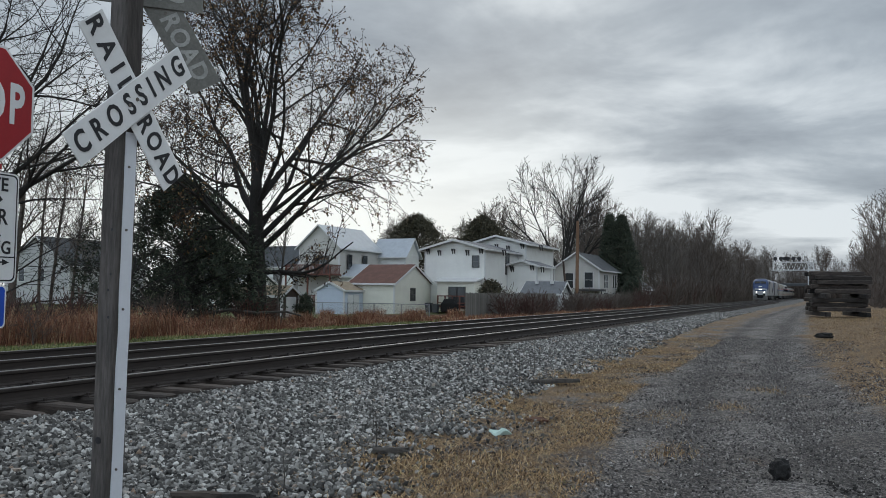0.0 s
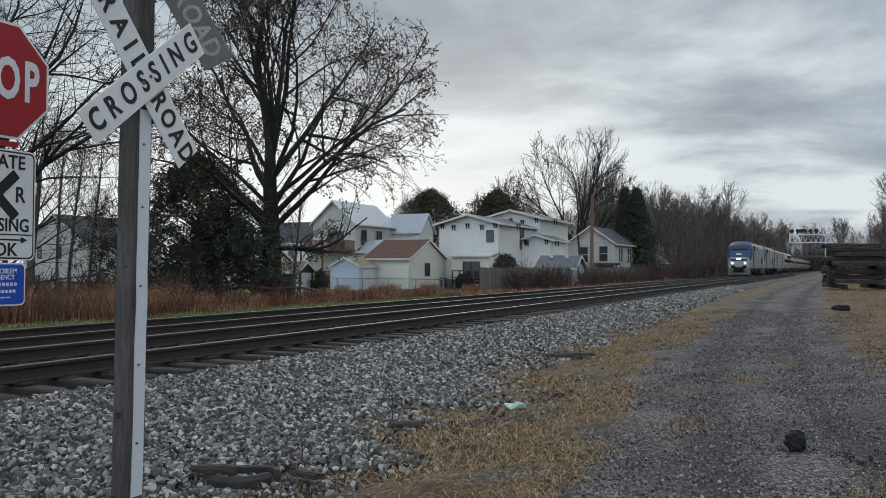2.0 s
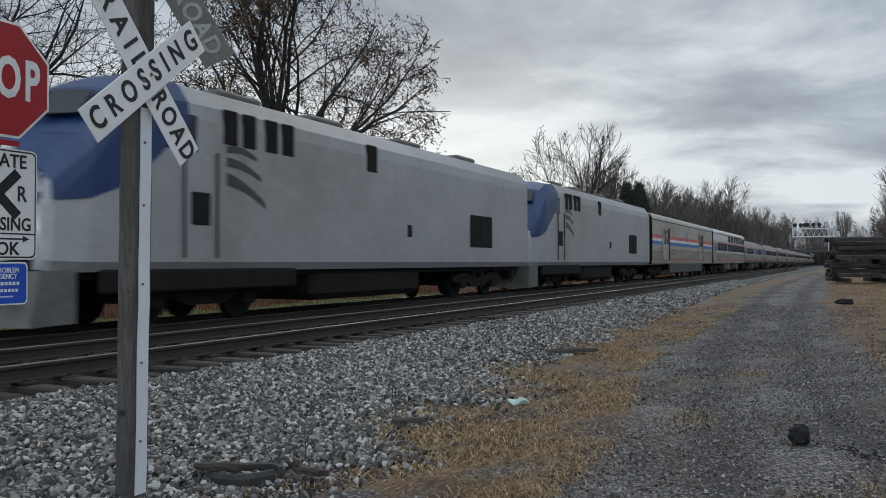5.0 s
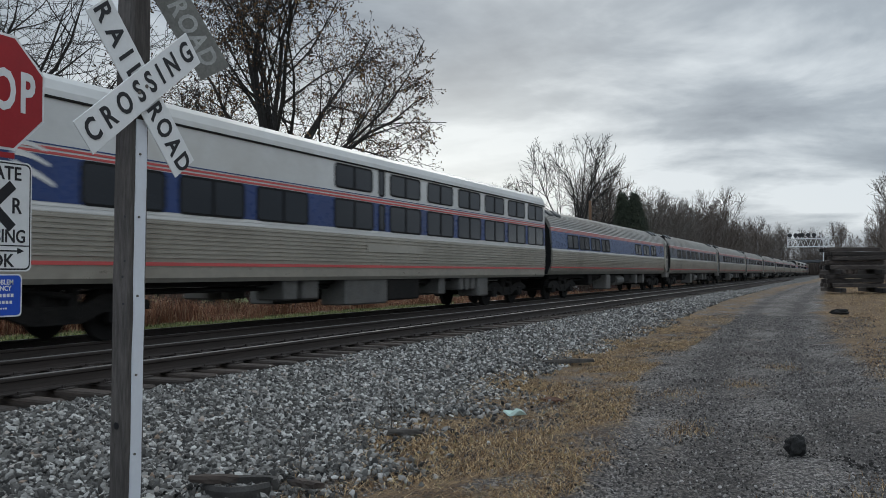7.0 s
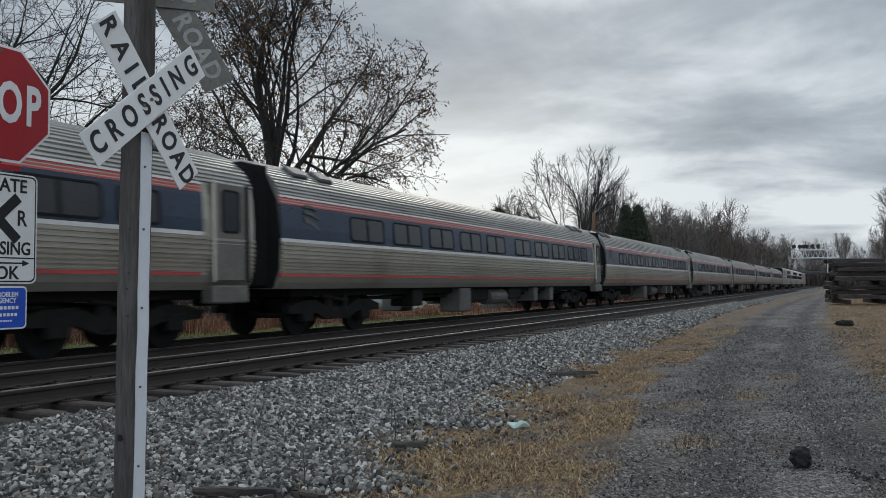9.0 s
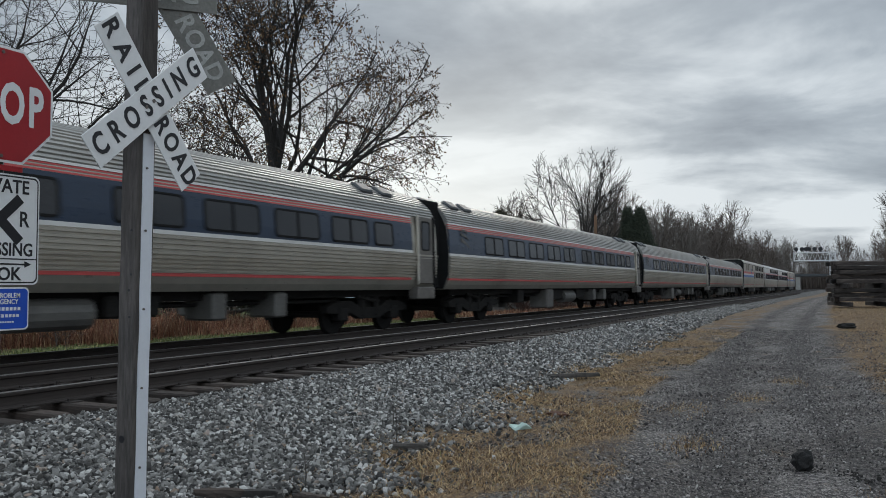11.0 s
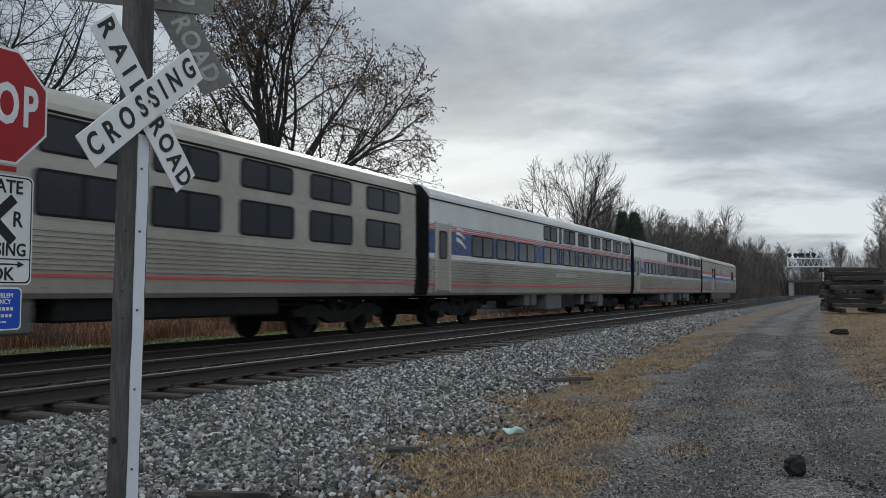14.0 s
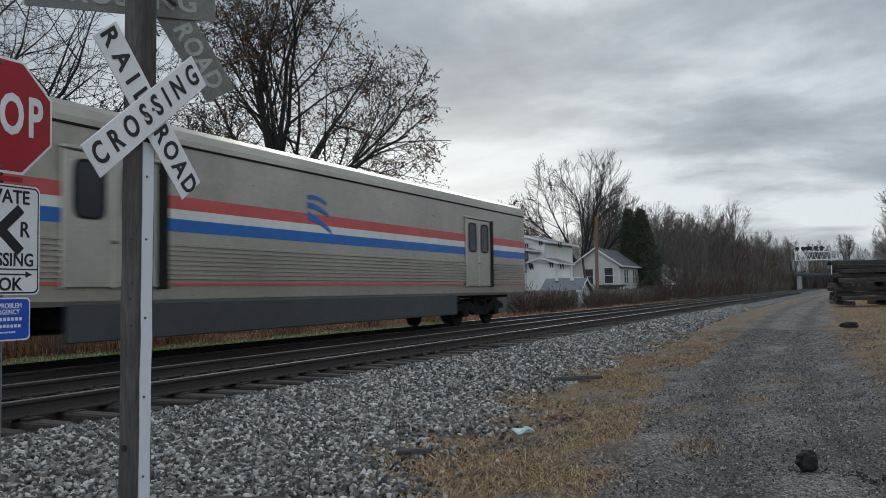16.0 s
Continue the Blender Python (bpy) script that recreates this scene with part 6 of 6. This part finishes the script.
def grow(m, p, d, length, r, level_, spec, rng, tips, top, hull=None):
    """One branch with its side branches. spec: per level (children, length ratio, spread in degrees, sides, bends)."""
    kids, ratio, spread, sides, lift = spec[level_]
    n = 5 if level_ < 2 else (4 if level_ < 3 else 3)
    pts, rad = [p.copy()], [r]
    for i in range(n):
        d = sway(d, rng, 0.13)
        d = (d + Vector((0, 0, lift))).normalized()
        p = p + d * length / n
        if hull and not inside(p, hull, rng):
            break
        pts.append(p.copy())
        rad.append(max(r * (1 - 0.72 * (i + 1) / n), top))
    n = len(pts) - 1
    if n < 1:
        return
    m.tube(pts, rad, sides, 0, False)
    if level_ + 1 >= len(spec):
        tips.append((pts[-1], d))
        tips.append((pts[-2], d))
        return
    for k in range(kids):
        t = 0.22 + 0.78 * (k + rng.random()) / kids
        f = t * n
        i = min(int(f), n - 1)
        q = pts[i].lerp(pts[i + 1], f - i)
        axis = (pts[i + 1] - pts[i]).normalized()
        side = axis.orthogonal().normalized()
        side = Matrix.Rotation(rng.uniform(0, 2 * math.pi), 3, axis) @ side
        a = radians(spread * rng.uniform(0.6, 1.25))
        nd = (axis * math.cos(a) + side * math.sin(a)).normalized()
        grow(m, q, nd, length * ratio * rng.uniform(0.65, 1.15) * (1.15 - 0.45 * t), max(rad[i] * 0.55, top), level_ + 1, spec, rng, tips, top, hull)
    grow(m, pts[-1], d, length * ratio * 0.9, max(rad[-1], top), level_ + 1, spec, rng, tips, top, hull)


def inside(p, hull, rng):
    """Whether p lies in the crown: hull gives the height of its middle, its reach sideways, up and down."""
    zc, reach, up, down = hull
    a = math.atan2(p.y, p.x)
    uneven = 1 + 0.07 * math.sin(3 * a + zc) + 0.05 * math.sin(7 * a + p.z * 0.8) + rng.gauss(0, 0.05)
    h = (p.z - zc) / (up if p.z > zc else down)
    return (p.x * p.x + p.y * p.y) / reach ** 2 + h * h < uneven * uneven


def leaf_cloud(tips, count, size, rng, droop=0.12):
    m = Mesh()
    for i in range(count):
        p, d = tips[rng.randrange(len(tips))]
        c = p + Vector((rng.gauss(0, 0.10), rng.gauss(0, 0.10), rng.gauss(-droop, 0.10)))
        u = Vector((rng.gauss(0, 1), rng.gauss(0, 1), rng.gauss(0, 1))).normalized()
        w = u.orthogonal().normalized()
        s = size * rng.uniform(0.5, 1.2)
        m.add([c - u * s, c + w * s * 0.45 + u.cross(w) * s * 0.2, c + u * s, c - w * s * 0.45], [(0, 1, 2, 3)])
    return m


def bare_tree(name, label, at, trunk_h, r, limbs, limb_len, spec, bark, seed, leaves=0, leaf_size=0.09, spread=(25, 60), top=0.008, lean=0.04, low=0.55, stems=1, hull=None, thick=(0.24, 0.40)):
    rng = random.Random(seed)
    t = thing(name, label, "tree", pose(*at))
    trunk, crown, tips = Mesh(), Mesh(), []
    for s in range(stems):
        p = Vector((0, 0, -0.2)) if stems == 1 else Vector((rng.uniform(-0.5, 0.5), rng.uniform(-0.5, 0.5), -0.2))
        d = Vector((rng.uniform(-lean, lean), rng.uniform(-lean, lean), 1)).normalized() if stems == 1 else Vector((rng.uniform(-0.3, 0.3), rng.uniform(-0.3, 0.3), 1)).normalized()
        pts, rad = [p.copy()], [r * 1.35]
        n = 8
        for i in range(n):
            d = sway(d, rng, 0.03)
            p = p + d * (trunk_h / n)
            pts.append(p.copy())
            rad.append(r * (1.12 if i == 0 else 1 - 0.62 * (i / n) ** 1.4))
        trunk.tube(pts, rad, 12 if r > 0.3 else 7)
        for k in range(limbs):
            u = low + (1 - low) * (k + rng.random() * 0.6) / limbs
            i = min(int(u * n), n - 1)
            q = pts[i].lerp(pts[i + 1], u * n - i)
            az = k * 2.39996 + rng.uniform(-0.4, 0.4)
            a = radians(spread[1] + (spread[0] - spread[1]) * (u - low) / (1 - low) + rng.uniform(-6, 6))
            nd = Vector((math.cos(az) * math.sin(a), math.sin(az) * math.sin(a), math.cos(a)))
            grow(crown, q, nd, limb_len * rng.uniform(0.85, 1.12), r * rng.uniform(*thick), 0, spec, rng, tips, top, hull)
        grow(crown, pts[-1], d, limb_len * 0.8, rad[-1], 0, spec, rng, tips, top, hull)
    part("trunk", trunk, bark, t, smooth=True)
    part("crown", crown, bark, t, "bare branching crown")
    if leaves:
        tagged(part("leaf", leaf_cloud(tips, leaves, leaf_size, rng), DEADLEAF, t, "sparse withered brown leaves"), kind="stuff")
    return t


def build_bare_trees():
    full = [(6, 0.58, 42, 6, 0.02), (5, 0.62, 48, 4, 0.0), (5, 0.64, 50, 3, -0.01), (4, 0.66, 50, 3, -0.02)]
    bare_tree("big_oak_tree", "big spreading bare tree with a few withered leaves", (-29.8, 38.9, -0.4), 9.0, 0.56, 17, 10.5, full, BARK, 35, 19000, 0.10, (20, 72), 0.0125, 0.02, 0.34, 1, (10.8, 10.6, 8.6, 9.0), (0.22, 0.40))
    mid = [(7, 0.50, 30, 5, 0.05), (5, 0.55, 34, 4, 0.04), (4, 0.60, 38, 3, 0.02), (3, 0.6, 40, 3, 0.0)]
    bare_tree("bare_maple_tree", "tall pale bare tree forking into many upright limbs", (-34.1, 115.1, -0.4), 6.0, 0.52, 10, 13.5, mid, BARK, 47, 0, 0, (8, 46), 0.024, 0.03, 0.30, 1, (14.5, 9.2, 8.0, 9.5), (0.30, 0.5))
    bare_tree("bare_maple_tree", "pale bare tree behind houses", (-50.0, 128.0, -0.4), 7.0, 0.35, 9, 8.0, mid, BARKPALE, 45, 0, 0, (12, 50), 0.025, 0.04, 0.4, 1, (11.5, 6.5, 6.0, 7.0))
    left = [(5, 0.60, 46, 5, 0.02), (4, 0.60, 50, 4, 0.01), (4, 0.58, 52, 3, 0.0), (2, 0.6, 52, 3, 0.0)]
    bare_tree("bare_tree", "dark bare tree leaning over dead weeds", (-36.5, 25.5, -0.4), 9.5, 0.42, 13, 8.2, left, BARK, 51, 0, 0, (22, 70), 0.0115, 0.10, 0.42, 1, None, (0.28, 0.46))
    bare_tree("bare_tree", "dark bare tree with crooked limbs", (-38.5, 20.0, -0.4), 11.0, 0.45, 13, 8.4, left, BARK, 52, 0, 0, (22, 70), 0.0115, 0.10, 0.42, 1, None, (0.28, 0.46))
    bare_tree("bare_tree", "bare tree behind dead weeds", (-52.0, 40.0, -0.4), 8.0, 0.28, 8, 5.0, left, BARKBROWN, 53, 0, 0, (22, 55), 0.014, 0.1)
    thin = [(5, 0.55, 30, 4, 0.08), (4, 0.55, 35, 3, 0.05), (3, 0.6, 40, 3, 0.02)]
    for i, (x, y, h) in enumerate(((-38.0, 33.0, 8.0), (-43.0, 35.0, 8.5), (-36.0, 30.0, 7.0))):
        bare_tree("sapling", "thin bare sapling behind dead weeds", (x, y, -0.4), h, 0.09, 8, 2.6, thin, BARKBROWN, 60 + i, 0, 0, (18, 35), 0.008, 0.08, 0.3)
    # low crooked branches in front of the evergreen and the weeds
    tangle = [(5, 0.6, 50, 4, -0.02), (4, 0.6, 55, 3, -0.02), (4, 0.6, 55, 3, 0.0)]
    bare_tree("thorn_bush", "low tangle of bare dark branches over dead weeds", (-30.0, 29.5, -0.4), 2.6, 0.12, 14, 3.4, tangle, BARK, 71, 0, 0, (30, 88), 0.008, 0.2, 0.2)
    bare_tree("thorn_bush", "low tangle of bare branches beside an evergreen", (-31.5, 23.5, -0.4), 3.0, 0.17, 14, 4.2, tangle, BARK, 72, 0, 0, (30, 95), 0.009, 0.2, 0.2)
    bare_tree("thorn_bush", "broad tangle of crooked bare branches above dead weeds", (-33.5, 20.0, -0.4), 3.2, 0.17, 12, 4.0, tangle, BARK, 75, 0, 0, (30, 92), 0.009, 0.2, 0.2)
    bare_tree("thorn_bush", "low grey shrub in the grass by the track", (-25.0, 20.2, -0.3), 0.5, 0.03, 9, 0.8, tangle, BARKBROWN, 73, 0, 0, (15, 55), 0.005, 0.2, 0.1)
    bare_tree("sapling", "slim bare tree in front of a small shed", (-29.0, 39.6, -0.4), 4.5, 0.10, 9, 1.8, thin, BARKPALE, 74, 0, 0, (18, 45), 0.007, 0.08, 0.4)
    m = Mesh()
    m.tube([(0, 0, 0.55), (1.1, 0.6, 0.75), (2.4, 1.2, 0.62), (3.6, 2.0, 0.70), (4.4, 2.3, 0.5)], [0.10, 0.09, 0.08, 0.06, 0.04], 7)
    m.tube([(2.4, 1.2, 0.62), (2.9, 1.0, 1.1), (3.5, 1.1, 1.3)], [0.05, 0.035, 0.02], 5)
    m.tube([(0.4, 0.2, 0.0), (0.5, 0.25, 0.62)], [0.06, 0.05], 5)
    m.tube([(3.4, 1.9, 0.0), (3.5, 1.95, 0.68)], [0.05, 0.04], 5)
    solid("fallen_branch", m, BARKDEAD, "fallen grey branch lying over dead weeds", "branch", m=pose(-29.0, 33.5, -0.3))

    # woods along the track: a few trees, repeated
    bushy = [(7, 0.52, 34, 3, 0.05), (6, 0.58, 40, 3, 0.03), (3, 0.6, 42, 3, 0.02)]
    kinds = []
    for i in range(4):
        kinds.append(bare_tree("woodland_tree", "slender brown bare tree in trackside woods", (-30 - 4 * i, 150, -0.4), 7.5 + i, 0.17, 12, 6.5, bushy, BARKBROWN if i % 2 else BARKPALE, 81 + i, 0, 0, (10, 44), 0.018, 0.06, 0.25, 1, (8.8 + 0.5 * i, 3.6, 5.2 + 0.4 * i, 7.5)))
        tagged(kinds[-1], group="trackside woods")
    rng = random.Random(5)
    spots = []
    for i in range(84):
        y = 130 + 205 * (i / 84) ** 1.2 + rng.uniform(-4, 4)
        spots.append((-20.5 - rng.uniform(0, 17) - max(0, 165 - y) * 0.08, y, rng.uniform(0.85, 1.28)))
    for i in range(16):
        y = 98 + i * 12 + rng.uniform(-4, 4)
        spots.append((0.037 * y + rng.uniform(0.0, 5.5), y, rng.uniform(0.85, 1.1)))
    for i in range(16):
        spots.append((rng.uniform(-85, -42), rng.uniform(125, 170), rng.uniform(0.75, 1.1)))
    for i in range(6):
        spots.append((rng.uniform(-110, -70), rng.uniform(60, 95), rng.uniform(0.6, 0.9)))
    for i in range(30):
        spots.append((rng.uniform(-34, 24), rng.uniform(345, 385), rng.uniform(1.1, 1.45)))
    for x, y, s in spots:
        k = rng.choice(kinds)
        o = copy_thing(k, pose(x, y, -0.4, 0, 0, rng.uniform(0, 360)))
        o.scale = (s, s, s)
    # undergrowth of reddish bushes
    tw = [(4, 0.65, 40, 3, 0.05), (3, 0.6, 45, 3, 0.02)]
    b1 = bare_tree("bush", "dense reddish-brown bare bush beside the track", (-19.6, 56.0, -0.4), 0.5, 0.05, 22, 1.1, tw, BARKRED, 91, 0, 0, (5, 75), 0.016, 0.2, 0.05)
    b2 = bare_tree("bush", "dense brown bare bush beside the track", (-19.6, 60.0, -0.4), 0.6, 0.05, 22, 1.3, tw, BARKBROWN, 92, 0, 0, (5, 75), 0.016, 0.2, 0.05)
    for b in (b1, b2):
        tagged(b, group="trackside bushes")
    spots = [(-19.7 + rng.uniform(-0.5, 0.9), 51.5 + i * 1.7 + rng.uniform(-0.8, 0.8), rng.uniform(0.8, 1.2)) for i in range(28)]
    spots += [(-19.5 - rng.uniform(0, 5), 98 + i * 4.4 + rng.uniform(-1, 1), rng.uniform(1.2, 2.4)) for i in range(26)]
    spots += [(rng.uniform(4, 12), 62 + i * 6, rng.uniform(1.0, 2.2)) for i in range(16)]
    spots += [(-27 - rng.uniform(0, 5), 18 + i * 1.5, rng.uniform(0.7, 1.1)) for i in range(14)]
    for x, y, s in spots:
        o = copy_thing(rng.choice((b1, b2)), pose(x, y, -0.4 if x < -15 else 0.2, 0, 0, rng.uniform(0, 360)))
        o.scale = (s, s, s)


def evergreen(name, label, at, height, radius, seed, material=NEEDLE, clumps=900, per=16, shape="dome", leaf=0.16):
    """An evergreen of many needle sprays on short boughs."""
    rng = random.Random(seed)
    t = thing(name, label, "tree", pose(*at))
    m = Mesh()
    m.tube([(0, 0, -0.2), (0, 0, height * 0.6)], [radius * 0.07 + 0.08, 0.05], 8)
    part("trunk", m, BARK, t)
    boughs, sprays = Mesh(), Mesh()
    for i in range(clumps):
        u = rng.random() ** 0.8
        az = rng.uniform(0, 2 * math.pi)
        wob = 1 + 0.22 * math.sin(az * 3 + seed + u * 5) + 0.16 * math.sin(az * 7 + u * 11)
        if shape == "dome":
            z = height * (0.10 + 0.90 * u)
            rr = radius * (max(0.02, 1 - u ** 1.9) ** 0.75) * wob
        else:
            z = height * (0.05 + 0.95 * u)
            rr = radius * (1 - u) ** 0.9 * (0.8 + 0.2 * wob) + 0.03
        k = rr * (rng.uniform(0.5, 1.05) if rng.random() < 0.85 else rng.uniform(1.0, 1.25))
        c = Vector((math.cos(az) * k, math.sin(az) * k, z + rng.gauss(0, height * 0.012)))
        if i % 6 == 0:
            boughs.tube([(0, 0, max(0.1, z - 0.3 * rr)), tuple(c)], [0.03, 0.01], 3, 0, False)
        for j in range(per):
            d = Vector((c.x * 0.6 / max(rr, 0.1) + rng.gauss(0, 0.7), c.y * 0.6 / max(rr, 0.1) + rng.gauss(0, 0.7), rng.gauss(0.15, 0.6))).normalized()
            o = c + Vector((rng.gauss(0, 0.13), rng.gauss(0, 0.13), rng.gauss(0, 0.13))) * (leaf / 0.16)
            w = d.orthogonal().normalized() * leaf * 0.22
            s = leaf * rng.uniform(0.7, 1.6)
            sprays.add([o - w, o + w, o + d * s], [(0, 1, 2)])
    part("bough", boughs, BARK, t)
    tagged(part("foliage", sprays, material, t, "dense dark needles"), kind="stuff")
    return t


def build_evergreens():
    evergreen("yew_tree", "broad dark evergreen behind dead weeds", (-31.2, 34.2, -0.4), 7.7, 4.7, 1, NEEDLE, 1700, 16, "dome", 0.17)
    evergreen("yew_tree", "dark evergreen beside a big bare tree", (-33.5, 38.5, -0.4), 5.2, 2.6, 2, NEEDLE, 1000, 16, "dome", 0.17)
    evergreen("spire_conifer", "narrow pointed dark conifer beside a house", (-25.65, 108.0, -0.4), 12.0, 2.1, 3, NEEDLE, 1100, 16, "spire", 0.28)
    evergreen("spire_conifer", "narrow pointed dark conifer behind railway", (-24.2, 108.6, -0.4), 12.0, 3.3, 4, NEEDLE, 1400, 16, "spire", 0.28)
    evergreen("round_evergreen", "rounded brownish evergreen behind houses", (-53.7, 107.0, -0.4), 12.6, 7.2, 5, NEEDLEBROWN, 1700, 14, "dome", 0.32)
    evergreen("round_evergreen", "rounded dark evergreen behind a white house", (-43.0, 106.0, -0.4), 12.0, 6.6, 6, NEEDLEBROWN, 1600, 14, "dome", 0.32)
    evergreen("shrub", "dark clipped evergreen shrub beside a shed", (-34.3, 50.4, -0.4), 1.5, 0.7, 7, NEEDLE, 200, 14, "dome", 0.12)
    evergreen("shrub", "dark rounded shrub beside a gabled house", (-21.5, 103.0, -0.4), 3.6, 1.3, 8, NEEDLE, 300, 14, "dome", 0.25)
    evergreen("shrub", "spiky grey-green shrub behind a fence", (-25.0, 63.5, -0.4), 2.6, 1.2, 9, NEEDLEBROWN, 260, 12, "dome", 0.25)


def build_thickets():
    """Close-set thin stems that fill the woods."""
    rng = np.random.default_rng(77)
    stem = island_mat("woodland_stems", [(0.0, (0.045, 0.033, 0.027)), (0.5, (0.095, 0.072, 0.058)), (1.0, (0.16, 0.13, 0.11))], 0.95, 10, 0)
    y = 136 + 210 * rng.uniform(0, 1, 30000) ** 1.3
    x = -19.0 - rng.uniform(0, 1, 30000) ** 0.8 * 16
    for lo, hi, h in ((0.0, 0.6, 3.2), (0.6, 0.9, 4.6), (0.9, 1.0, 6.5)):
        k = int(lo * 30000), int(hi * 30000)
        grass("thicket", x[k[0]:k[1]], y[k[0]:k[1]], h, 0.035, stem, "dense brown thicket of thin bare stems", 78, 0.32)
    grass("thicket", rng.uniform(-45, 34, 13000), rng.uniform(345, 400, 13000), 8.5, 0.08, stem, "far brown woods across the end of the line", 79, 0.25)
    grass("thicket", rng.uniform(5.5, 18, 4000), rng.uniform(92, 300, 4000), 3.0, 0.03, stem, "brown thicket of thin stems beside the road", 80, 0.32)
    grass("thicket", rng.uniform(-120, -42, 5000), rng.uniform(118, 170, 5000), 5.0, 0.035, stem, "brown woods behind houses", 81, 0.28)


build_bare_trees()
build_thickets()
build_evergreens()


# ---- what moves ----
def motions():
    # the train gains a little speed before the crossing
    rows = ((0.0, 1.2), (2.0, 1.2), (4.0, 1.15), (6.5, 0.3), (9.0, 0.05), (12.0, 0.0), (14.0, 0.0), (16.0, 0.0))
    for ob, start in MOVERS:
        walk(ob, [(t, pose(FAR_TRACK, start + late - SPEED * t, FAR_RAIL)) for t, late in rows])


motions()
